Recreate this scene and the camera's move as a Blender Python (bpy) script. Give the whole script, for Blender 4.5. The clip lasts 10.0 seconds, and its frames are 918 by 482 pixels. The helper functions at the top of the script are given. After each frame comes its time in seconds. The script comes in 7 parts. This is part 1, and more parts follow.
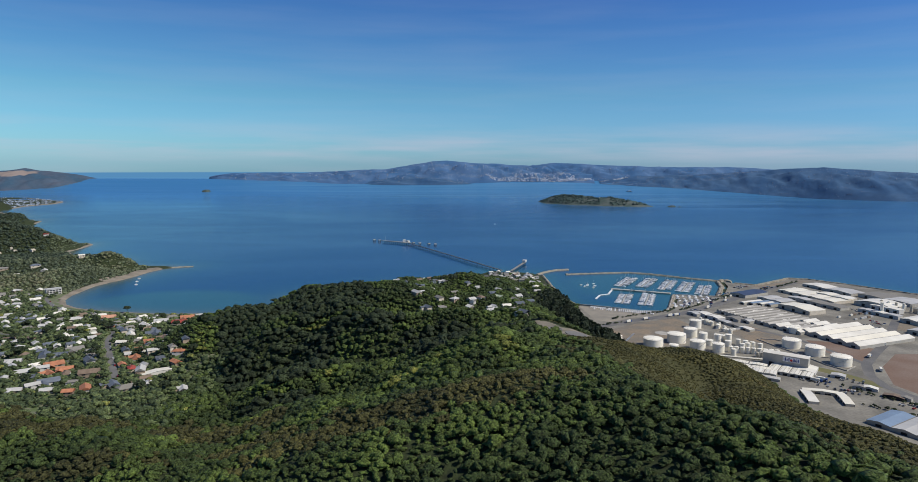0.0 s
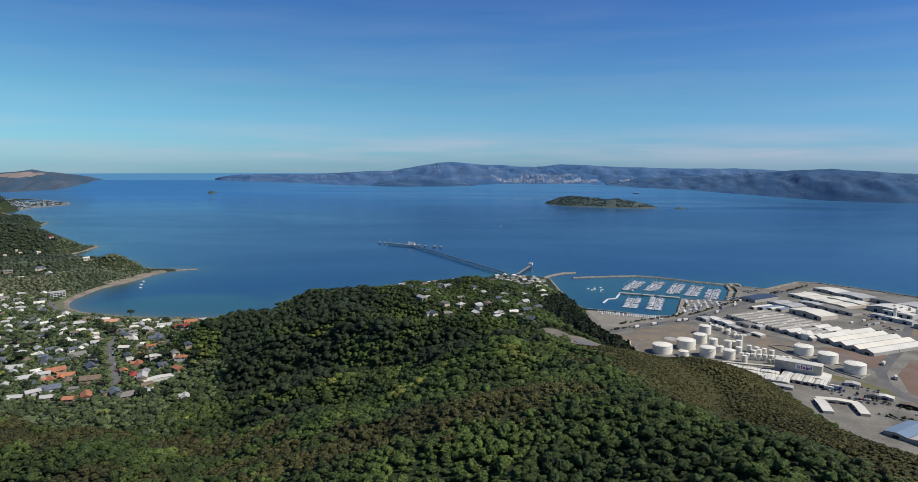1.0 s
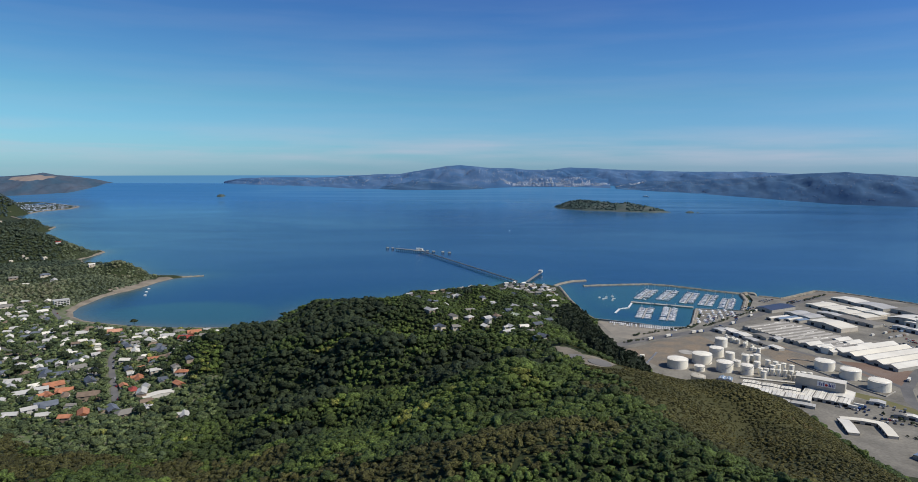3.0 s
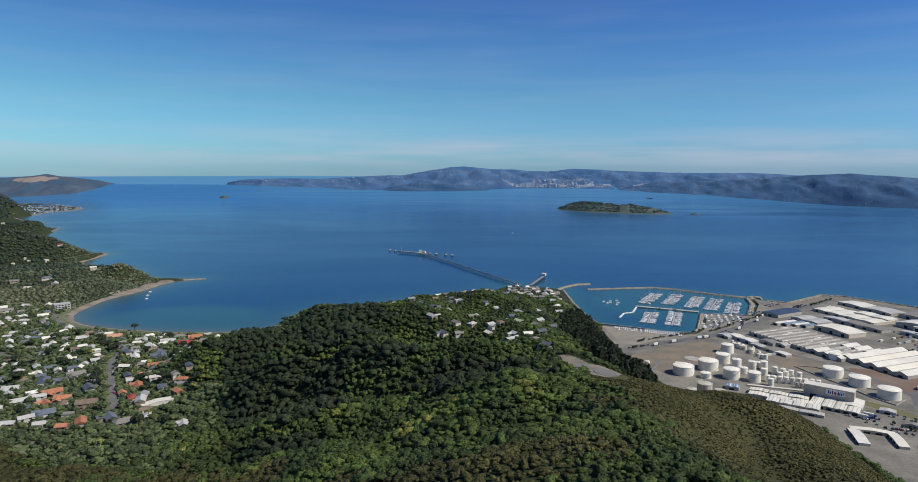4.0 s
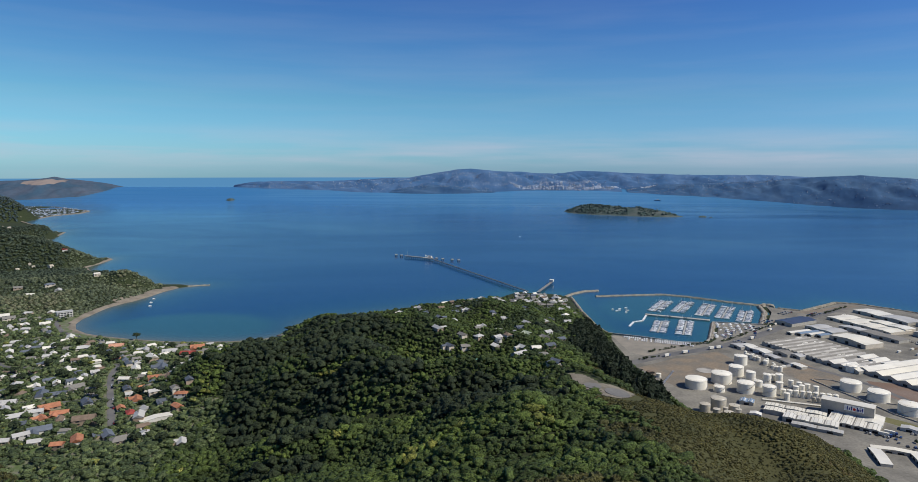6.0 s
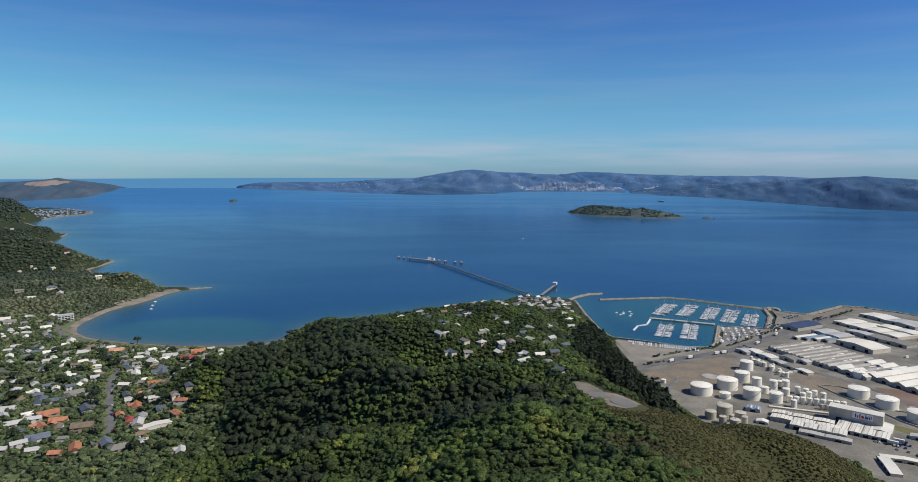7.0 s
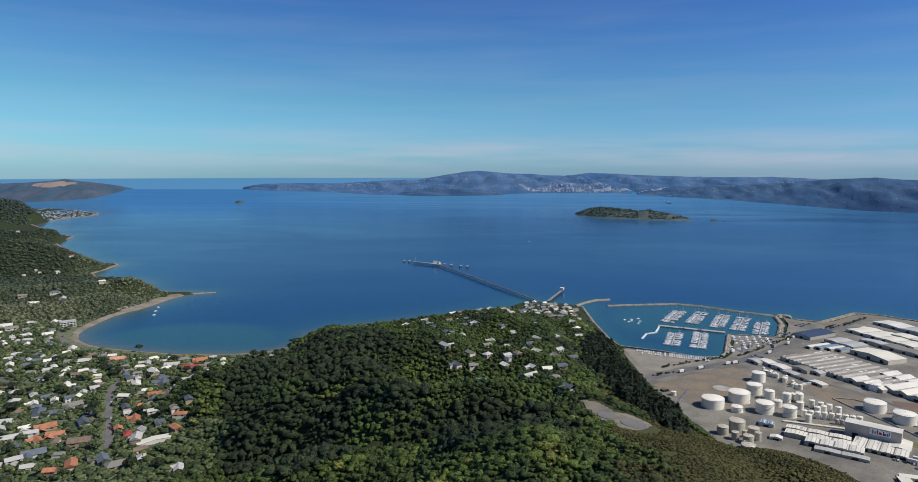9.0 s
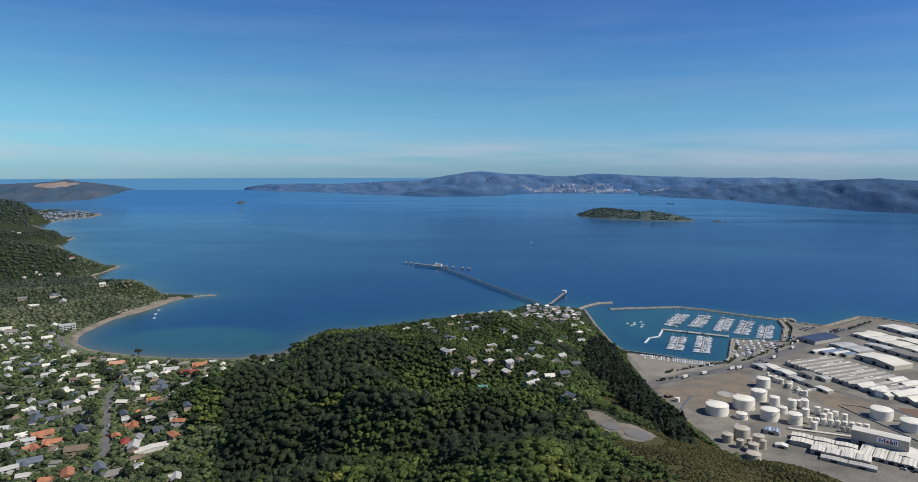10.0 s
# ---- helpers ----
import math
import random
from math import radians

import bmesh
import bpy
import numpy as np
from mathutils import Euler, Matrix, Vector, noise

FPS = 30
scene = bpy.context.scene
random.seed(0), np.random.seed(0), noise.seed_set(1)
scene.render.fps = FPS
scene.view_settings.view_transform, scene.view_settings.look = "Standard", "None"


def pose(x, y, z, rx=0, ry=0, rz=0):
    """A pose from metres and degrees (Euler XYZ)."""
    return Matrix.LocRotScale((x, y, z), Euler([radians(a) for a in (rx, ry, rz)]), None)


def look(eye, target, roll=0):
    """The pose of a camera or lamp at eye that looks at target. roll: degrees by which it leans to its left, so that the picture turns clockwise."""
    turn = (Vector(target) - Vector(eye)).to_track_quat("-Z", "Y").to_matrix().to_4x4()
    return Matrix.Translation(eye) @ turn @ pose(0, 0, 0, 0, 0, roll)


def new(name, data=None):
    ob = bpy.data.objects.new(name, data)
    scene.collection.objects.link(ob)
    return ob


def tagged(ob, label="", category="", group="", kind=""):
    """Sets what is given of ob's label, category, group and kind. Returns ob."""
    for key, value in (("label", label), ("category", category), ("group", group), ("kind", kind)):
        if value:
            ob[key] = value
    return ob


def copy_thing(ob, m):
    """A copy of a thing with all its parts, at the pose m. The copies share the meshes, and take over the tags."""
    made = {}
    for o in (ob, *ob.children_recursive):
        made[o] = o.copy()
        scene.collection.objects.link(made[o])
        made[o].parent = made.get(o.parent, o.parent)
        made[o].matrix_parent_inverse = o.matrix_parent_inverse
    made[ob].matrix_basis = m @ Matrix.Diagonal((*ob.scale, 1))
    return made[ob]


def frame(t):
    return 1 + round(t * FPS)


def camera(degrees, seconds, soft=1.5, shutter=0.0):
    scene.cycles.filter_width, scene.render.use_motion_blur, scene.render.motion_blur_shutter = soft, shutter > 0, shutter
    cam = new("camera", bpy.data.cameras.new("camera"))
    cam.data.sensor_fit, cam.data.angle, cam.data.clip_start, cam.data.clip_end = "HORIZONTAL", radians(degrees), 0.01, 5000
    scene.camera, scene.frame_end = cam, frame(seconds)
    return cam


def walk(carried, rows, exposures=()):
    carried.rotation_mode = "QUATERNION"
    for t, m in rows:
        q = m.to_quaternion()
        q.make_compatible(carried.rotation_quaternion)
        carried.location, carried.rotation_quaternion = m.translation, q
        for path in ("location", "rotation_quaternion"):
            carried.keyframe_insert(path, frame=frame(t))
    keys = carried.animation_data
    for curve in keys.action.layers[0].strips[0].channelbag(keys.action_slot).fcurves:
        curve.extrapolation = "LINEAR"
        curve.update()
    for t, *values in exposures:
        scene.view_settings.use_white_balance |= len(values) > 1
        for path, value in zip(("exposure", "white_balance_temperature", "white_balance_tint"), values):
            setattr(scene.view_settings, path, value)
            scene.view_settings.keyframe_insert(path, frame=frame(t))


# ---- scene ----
cam = camera(71.0, 10.0, soft=0.75)
PATH = [
    (0, (-0.337, -35.115, 229.291), (-0.283, -33.131, 229.05), 0.2),
    (0.5, (-0.43, -29.572, 230.6), (-0.385, -27.587, 230.361), 0.2),
    (1, (-0.798, -23.86, 232.033), (-0.761, -21.875, 231.795), 0.2),
    (1.5, (-0.661, -17.974, 233.878), (-0.632, -15.988, 233.641), 0.2),
    (2, (-0.643, -12.688, 235.602), (-0.62, -10.702, 235.367), 0.2),
    (2.5, (-0.444, -6.902, 237.44), (-0.428, -4.915, 237.207), 0.2),
    (4, (-0.454, 7.793, 243.162), (-0.453, 9.78, 242.933), 0.2),
    (4.5, (-0.197, 12.665, 245.277), (-0.201, 14.652, 245.049), 0.2),
    (5, (0.143, 16.877, 247.153), (0.134, 18.864, 246.926), 0.1),
    (5.5, (0.118, 21.819, 249.038), (0.103, 23.806, 248.812), 0.1),
    (7, (0.319, 34.106, 254.582), (0.29, 36.093, 254.358), 0.1),
    (7.5, (0.521, 38.523, 256.357), (0.486, 40.51, 256.134), 0.1),
    (8, (0.479, 42.626, 258.053), (0.438, 44.613, 257.83), 0.1),
    (8.5, (0.643, 46.69, 260.395), (0.598, 48.677, 260.172), 0.1),
    (9, (0.829, 50.299, 262.895), (0.781, 52.286, 262.671), 0.1),
    (9.5, (0.89, 53.989, 265.17), (0.84, 55.976, 264.947), 0.1),
    (10, (1.186, 58.062, 267.227), (1.132, 60.049, 267.003), 0.1),
]
walk(cam, [(t, look(eye, target, roll)) for t, eye, target, roll in PATH])

from mathutils.geometry import tessellate_polygon


# ---- light ----
SUN_TO = Vector((0.80, -0.27, 0.92)).normalized()
sun_data = bpy.data.lights.new("sun", "SUN")
sun_data.energy, sun_data.angle, sun_data.color = 4.5, radians(0.53), (1.0, 0.93, 0.80)
sun = new("sun", sun_data)
sun.matrix_world = look(Vector((0, 0, 600)) + 400 * SUN_TO, Vector((0, 0, 600)))

world = bpy.data.worlds.new("sky")
scene.world = world
world.use_nodes = True


def build_world():
    nt = world.node_tree
    nt.nodes.clear()
    n, l = nt.nodes.new, nt.links.new
    sky = n("ShaderNodeTexSky")
    sky.sky_type, sky.sun_disc = "NISHITA", False
    sky.sun_elevation = math.asin(SUN_TO.z)
    sky.sun_rotation = math.atan2(SUN_TO.x, SUN_TO.y)
    sky.altitude, sky.air_density, sky.dust_density, sky.ozone_density = 200, 1.0, 0.4, 3.0
    co = n("ShaderNodeTexCoord")
    sep = n("ShaderNodeSeparateXYZ")
    l(co.outputs["Generated"], sep.inputs[0])
    # blue tone of the clear upper sky
    grade = n("ShaderNodeValToRGB")
    e = grade.color_ramp.elements
    e[0].position, e[0].color = 0.0, (0.45, 0.84, 1.42, 1)
    e[1].position, e[1].color = 1.0, (0.40, 0.62, 1.05, 1)
    m = e.new(0.10)
    m.color = (0.42, 0.79, 1.08, 1)
    m = e.new(0.25)
    m.color = (0.29, 0.58, 1.05, 1)
    l(sep.outputs["Z"], grade.inputs[0])
    mul = n("ShaderNodeMix")
    mul.data_type, mul.blend_type = "RGBA", "MULTIPLY"
    mul.inputs[0].default_value = 1.0
    l(sky.outputs[0], mul.inputs["A"])
    l(grade.outputs[0], mul.inputs["B"])
    # the sky is greener away from the sun
    side = n("ShaderNodeMapRange")
    side.inputs["From Min"].default_value, side.inputs["From Max"].default_value = -0.65, 0.45
    l(sep.outputs["X"], side.inputs["Value"])
    tone = n("ShaderNodeMix")
    tone.data_type = "RGBA"
    tone.inputs["A"].default_value, tone.inputs["B"].default_value = (1.02, 1.02, 0.89, 1), (0.94, 0.92, 0.95, 1)
    l(side.outputs[0], tone.inputs[0])
    both = n("ShaderNodeMix")
    both.data_type, both.blend_type = "RGBA", "MULTIPLY"
    both.inputs[0].default_value = 1.0
    l(mul.outputs["Result"], both.inputs["A"])
    l(tone.outputs["Result"], both.inputs["B"])
    # thin streaked cloud low over the hills
    scl = n("ShaderNodeMapping")
    scl.inputs["Scale"].default_value = (2.2, 2.2, 26.0)
    l(co.outputs["Generated"], scl.inputs[0])
    noi = n("ShaderNodeTexNoise")
    noi.inputs["Scale"].default_value, noi.inputs["Detail"].default_value = 1.6, 6.0
    l(scl.outputs[0], noi.inputs["Vector"])
    band = n("ShaderNodeValToRGB")
    b = band.color_ramp.elements
    b[0].position, b[0].color = 0.0, (0.25, 0.25, 0.25, 1)
    b[1].position, b[1].color = 0.30, (0.06, 0.06, 0.06, 1)
    x = b.new(0.018)
    x.color = (1, 1, 1, 1)
    x = b.new(0.060)
    x.color = (0.12, 0.12, 0.12, 1)
    l(sep.outputs["Z"], band.inputs[0])
    thin = n("ShaderNodeMapRange")
    thin.inputs["From Min"].default_value, thin.inputs["From Max"].default_value = 0.42, 0.75
    thin.inputs["To Max"].default_value = 0.8
    l(noi.outputs[0], thin.inputs["Value"])
    cl = n("ShaderNodeMath")
    cl.operation = "MULTIPLY"
    l(thin.outputs[0], cl.inputs[0])
    l(band.outputs[0], cl.inputs[1])
    mixc = n("ShaderNodeMix")
    mixc.data_type = "RGBA"
    l(cl.outputs[0], mixc.inputs[0])
    l(both.outputs["Result"], mixc.inputs["A"])
    mixc.inputs["B"].default_value = (5.2, 5.4, 6.6, 1)
    # open sea beyond the sheet of water, down from the true horizon
    low = n("ShaderNodeMapRange")
    low.inputs["From Min"].default_value, low.inputs["From Max"].default_value = -0.0150, -0.0140
    l(sep.outputs["Z"], low.inputs["Value"])
    mixs = n("ShaderNodeMix")
    mixs.data_type = "RGBA"
    l(low.outputs[0], mixs.inputs[0])
    mixs.inputs["A"].default_value = (0.95, 2.65, 4.9, 1)
    l(mixc.outputs["Result"], mixs.inputs["B"])
    bg = n("ShaderNodeBackground")
    bg.inputs["Strength"].default_value = 0.099
    l(mixs.outputs["Result"], bg.inputs[0])
    out = n("ShaderNodeOutputWorld")
    l(bg.outputs[0], out.inputs[0])


build_world()


# ---- materials ----
def material(name, colour, rough=0.8, metal=0.0, vary=0.25, scale=0.5, fine=6.0, bump=0.0, spec=0.3, second=None, island=False, per_object=0.0):
    """A surface with two scales of variation. scale and fine are in cycles per metre."""
    m = bpy.data.materials.new(name)
    m.use_nodes = True
    nt = m.node_tree
    n, l = nt.nodes.new, nt.links.new
    b = nt.nodes["Principled BSDF"]
    b.inputs["Roughness"].default_value, b.inputs["Metallic"].default_value = rough, metal
    b.inputs["Specular IOR Level"].default_value = spec
    geo = n("ShaderNodeNewGeometry")
    n1, n2 = n("ShaderNodeTexNoise"), n("ShaderNodeTexNoise")
    n1.inputs["Scale"].default_value, n1.inputs["Detail"].default_value = scale, 4.0
    n2.inputs["Scale"].default_value, n2.inputs["Detail"].default_value = fine, 3.0
    for t in (n1, n2):
        l(geo.outputs["Position"], t.inputs["Vector"])
    mix = n("ShaderNodeMix")
    mix.data_type = "RGBA"
    two = second or tuple(c * (1 - 1.6 * vary) for c in colour)
    mix.inputs["A"].default_value, mix.inputs["B"].default_value = (*two, 1), (*colour, 1)
    ramp = n("ShaderNodeMapRange")
    ramp.inputs["From Min"].default_value, ramp.inputs["From Max"].default_value = 0.35, 0.62
    l(n1.outputs[0], ramp.inputs["Value"])
    l(ramp.outputs[0], mix.inputs[0])
    val = n("ShaderNodeMapRange")
    val.inputs["To Min"].default_value, val.inputs["To Max"].default_value = 1 - vary, 1 + vary
    l(n2.outputs[0], val.inputs["Value"])
    hsv = n("ShaderNodeHueSaturation")
    l(mix.outputs["Result"], hsv.inputs["Color"])
    last = val.outputs[0]
    if island or per_object:
        r = n("ShaderNodeMapRange")
        k = per_object or 0.35
        r.inputs["To Min"].default_value, r.inputs["To Max"].default_value = 1 - k, 1 + k
        l(geo.outputs["Random Per Island"] if island else n("ShaderNodeObjectInfo").outputs["Random"], r.inputs["Value"])
        mu = n("ShaderNodeMath")
        mu.operation = "MULTIPLY"
        l(last, mu.inputs[0])
        l(r.outputs[0], mu.inputs[1])
        last = mu.outputs[0]
    l(last, hsv.inputs["Value"])
    l(hsv.outputs[0], b.inputs["Base Color"])
    if bump:
        bp = n("ShaderNodeBump")
        bp.inputs["Strength"].default_value, bp.inputs["Distance"].default_value = bump, 0.3
        l(n2.outputs[0], bp.inputs["Height"])
        l(bp.outputs[0], b.inputs["Normal"])
    return m


def foliage(name, dark, light, odd, rough=0.65, grain=0.5):
    """Leaves: every tree has its own tint between dark and light, a few are odd ones."""
    m = bpy.data.materials.new(name)
    m.use_nodes = True
    nt = m.node_tree
    n, l = nt.nodes.new, nt.links.new
    b = nt.nodes["Principled BSDF"]
    b.inputs["Roughness"].default_value = rough
    b.inputs["Specular IOR Level"].default_value = 0.25
    at = n("ShaderNodeAttribute")
    at.attribute_name = "tint"
    ramp = n("ShaderNodeValToRGB")
    e = ramp.color_ramp.elements
    e[0].position, e[0].color = 0.0, (*dark, 1)
    e[1].position, e[1].color = 1.0, (*odd, 1)
    x = e.new(0.86)
    x.color = (*light, 1)
    l(at.outputs["Fac"], ramp.inputs[0])
    geo = n("ShaderNodeNewGeometry")
    r = n("ShaderNodeMapRange")
    r.inputs["To Min"].default_value, r.inputs["To Max"].default_value = 0.75, 1.3
    l(geo.outputs["Random Per Island"], r.inputs["Value"])
    # leaf clusters and single sprays
    sprays, leaves = n("ShaderNodeTexNoise"), n("ShaderNodeTexNoise")
    sprays.inputs["Scale"].default_value, sprays.inputs["Detail"].default_value = grain, 5.0
    sprays.inputs["Roughness"].default_value = 0.7
    leaves.inputs["Scale"].default_value, leaves.inputs["Detail"].default_value = grain * 2.4, 3.0
    for t in (sprays, leaves):
        l(geo.outputs["Position"], t.inputs["Vector"])
    fleck = n("ShaderNodeMapRange")
    fleck.inputs["From Min"].default_value, fleck.inputs["From Max"].default_value = 0.32, 0.68
    fleck.inputs["To Min"].default_value, fleck.inputs["To Max"].default_value = 0.3, 1.8
    l(leaves.outputs[0], fleck.inputs["Value"])
    mul = n("ShaderNodeMath")
    mul.operation = "MULTIPLY"
    l(r.outputs[0], mul.inputs[0])
    l(fleck.outputs[0], mul.inputs[1])
    hsv = n("ShaderNodeHueSaturation")
    l(ramp.outputs[0], hsv.inputs["Color"])
    l(mul.outputs[0], hsv.inputs["Value"])
    l(hsv.outputs[0], b.inputs["Base Color"])
    bp = n("ShaderNodeBump")
    bp.inputs["Strength"].default_value, bp.inputs["Distance"].default_value = 0.9, 0.9 / grain
    l(sprays.outputs[0], bp.inputs["Height"])
    l(bp.outputs[0], b.inputs["Normal"])
    # light comes through the leaves
    tr = n("ShaderNodeBsdfTranslucent")
    l(hsv.outputs[0], tr.inputs["Color"])
    mix = n("ShaderNodeMixShader")
    mix.inputs[0].default_value = 0.25
    l(b.outputs[0], mix.inputs[1])
    l(tr.outputs[0], mix.inputs[2])
    l(mix.outputs[0], nt.nodes["Material Output"].inputs["Surface"])
    return m


def water_material():
    m = bpy.data.materials.new("harbour_water")
    m.use_nodes = True
    nt = m.node_tree
    n, l = nt.nodes.new, nt.links.new
    b = nt.nodes["Principled BSDF"]
    b.inputs["IOR"].default_value = 1.33
    geo = n("ShaderNodeNewGeometry")
    # wind lanes and calmer slicks
    mp = n("ShaderNodeMapping")
    mp.inputs["Scale"].default_value = (0.0010, 0.0026, 1)
    mp.inputs["Rotation"].default_value = (0, 0, radians(8))
    l(geo.outputs["Position"], mp.inputs[0])
    lanes = n("ShaderNodeTexNoise")
    lanes.inputs["Scale"].default_value, lanes.inputs["Detail"].default_value = 1.0, 9.0
    lanes.inputs["Roughness"].default_value, lanes.inputs["Distortion"].default_value = 0.62, 0.8
    l(mp.outputs[0], lanes.inputs["Vector"])
    shade = n("ShaderNodeMapRange")
    shade.inputs["From Min"].default_value, shade.inputs["From Max"].default_value = 0.3, 0.7
    l(lanes.outputs[0], shade.inputs["Value"])
    deep = n("ShaderNodeMix")
    deep.data_type = "RGBA"
    deep.inputs["A"].default_value, deep.inputs["B"].default_value = (0.003, 0.034, 0.104, 1), (0.005, 0.047, 0.132, 1)
    l(shade.outputs[0], deep.inputs[0])
    # shallows near the shore
    at = n("ShaderNodeAttribute")
    at.attribute_name = "shallow"
    teal = n("ShaderNodeMix")
    teal.data_type = "RGBA"
    teal.inputs["B"].default_value = (0.022, 0.096, 0.110, 1)
    l(at.outputs["Fac"], teal.inputs[0])
    l(deep.outputs["Result"], teal.inputs["A"])
    # far water lightened with distance: haze and sky sheen painted into the colour
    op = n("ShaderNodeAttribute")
    op.attribute_name = "sea_haze"
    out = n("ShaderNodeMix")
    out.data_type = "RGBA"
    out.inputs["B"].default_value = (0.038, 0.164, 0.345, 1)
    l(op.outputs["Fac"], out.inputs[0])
    # sandy bottom showing at the water's edge
    edge = n("ShaderNodeAttribute")
    edge.attribute_name = "edge"
    sandy = n("ShaderNodeMix")
    sandy.data_type = "RGBA"
    sandy.inputs["B"].default_value = (0.110, 0.118, 0.088, 1)
    l(edge.outputs["Fac"], sandy.inputs[0])
    l(teal.outputs["Result"], sandy.inputs["A"])
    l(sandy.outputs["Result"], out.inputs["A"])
    # pale calm slicks far out, their sky sheen mixed into the base colour
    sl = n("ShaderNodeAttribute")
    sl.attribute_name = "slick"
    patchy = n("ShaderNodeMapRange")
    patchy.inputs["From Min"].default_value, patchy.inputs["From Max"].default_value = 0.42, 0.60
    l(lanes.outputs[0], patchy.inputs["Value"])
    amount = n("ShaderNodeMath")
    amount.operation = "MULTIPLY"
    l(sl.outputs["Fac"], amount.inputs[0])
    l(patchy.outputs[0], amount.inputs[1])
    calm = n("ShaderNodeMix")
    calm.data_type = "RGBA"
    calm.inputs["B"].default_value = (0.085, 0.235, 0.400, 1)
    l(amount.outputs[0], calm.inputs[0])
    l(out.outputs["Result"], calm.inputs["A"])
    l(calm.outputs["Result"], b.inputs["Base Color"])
    rg = n("ShaderNodeMapRange")
    rg.inputs["To Min"].default_value, rg.inputs["To Max"].default_value = 0.14, 0.24
    l(shade.outputs[0], rg.inputs["Value"])
    l(rg.outputs[0], b.inputs["Roughness"])
    b.inputs["Specular IOR Level"].default_value = 0.36
    wv = n("ShaderNodeTexNoise")
    wv.inputs["Scale"].default_value, wv.inputs["Detail"].default_value = 0.2, 5.0
    l(geo.outputs["Position"], wv.inputs["Vector"])
    bp = n("ShaderNodeBump")
    bp.inputs["Strength"].default_value, bp.inputs["Distance"].default_value = 0.16, 1.2
    l(wv.outputs[0], bp.inputs["Height"])
    l(bp.outputs[0], b.inputs["Normal"])
    return m


WATER = water_material()
SOIL = material("hill_soil_and_undergrowth", (0.034, 0.048, 0.016), 0.95, second=(0.018, 0.024, 0.010), scale=0.3, fine=1.4, vary=0.5, bump=1.0)
SCRUB_SOIL = material("ground_under_low_scrub", (0.070, 0.068, 0.024), 0.95, second=(0.048, 0.052, 0.018), scale=0.05, fine=0.8)
LAWN = material("garden_lawns_and_paths", (0.085, 0.125, 0.040), 0.9, second=(0.165, 0.160, 0.115), scale=0.09, fine=0.6)
GRASS = material("dry_mown_grass", (0.12, 0.13, 0.045), 0.9, second=(0.16, 0.14, 0.07), scale=0.05, fine=1.0)


# ---- lie of the land ----
def ridge(X, Y, nodes, slope, w):
    """Height of a spur: nodes (x, y, z) along its crest, falling off on both sides."""
    best = np.full(X.shape, -99.0)
    for (x0, y0, z0), (x1, y1, z1) in zip(nodes[:-1], nodes[1:]):
        dx, dy = x1 - x0, y1 - y0
        t = np.clip(((X - x0) * dx + (Y - y0) * dy) / (dx * dx + dy * dy), 0, 1)
        d = np.hypot(X - x0 - t * dx, Y - y0 - t * dy)
        best = np.maximum(best, z0 + t * (z1 - z0) - slope * (np.sqrt(d * d + w * w) - w))
    return best


def soft_max(parts, k):
    m = np.max(parts, axis=0)
    return m + k * np.log(sum(np.exp((p - m) / k) for p in parts))


SPINE = [(190, -120, 138), (150, 60, 139), (106, 170, 139), (70, 262, 126), (84, 370, 108), (84, 470, 95), (72, 540, 92), (78, 640, 77), (80, 740, 66), (75, 850, 58), (86, 1030, 36), (108, 1150, 15), (125, 1230, 8)]
EAST_SHOULDER = [(150, 100, 134), (164, 202, 124), (172, 287, 105), (185, 349, 93), (188, 394, 93), (201, 415, 85), (241, 468, 53), (277, 512, 27), (308, 548, 6)]
EAST_SKIRT = [(178, 398, 94), (179, 423, 93), (181, 489, 65), (183, 551, 45), (199, 601, 23), (208, 640, 8)]
EAST_BROW = [(125, 740, 59), (138, 840, 44), (148, 950, 38), (152, 1050, 27), (146, 1140, 16), (140, 1200, 10)]
WEST_SPUR = [(60, 690, 72), (-60, 742, 78), (-140, 744, 74), (-175, 728, 59), (-205, 696, 60), (-242, 692, 59), (-264, 692, 40), (-286, 690, 15)]
MID_SPUR = [(70, 540, 90), (0, 545, 90), (-52, 548, 89), (-106, 615, 87), (-168, 603, 68)]
NEAR_SPUR = [(90, 180, 122), (-5, 215, 122), (-60, 235, 99), (-130, 262, 79), (-240, 320, 73), (-330, 390, 48), (-400, 470, 36)]
KNOLL = [(10, 300, 93), (25, 340, 103), (40, 410, 107), (60, 450, 93)]
EAST_FACE = [(84, 470, 89), (120, 560, 77), (150, 612, 56), (188, 660, 21)]
NORTH_SPUR = [(70, 860, 53), (32, 920, 59), (30, 1000, 44), (50, 1110, 28), (0, 1120, 20), (-66, 1105, 14), (-80, 1120, 9)]
WEST_PLATEAU = [(-60, 742, 79), (-112, 792, 69), (-168, 846, 57), (-200, 930, 34), (-215, 1000, 22)]
NORTH_PLATEAU = [(-55, 760, 74), (-38, 850, 60), (-48, 940, 50)]
SADDLE = [(52, 448, 91), (5, 455, 86), (-40, 462, 68), (-105, 480, 62)]
HOLLOW = [(0, 320, 85), (-60, 360, 74), (-110, 400, 51)]
CREST_FILL = [(120, 170, 127), (104, 260, 109), (104, 340, 104), (112, 400, 106), (122, 450, 88)]
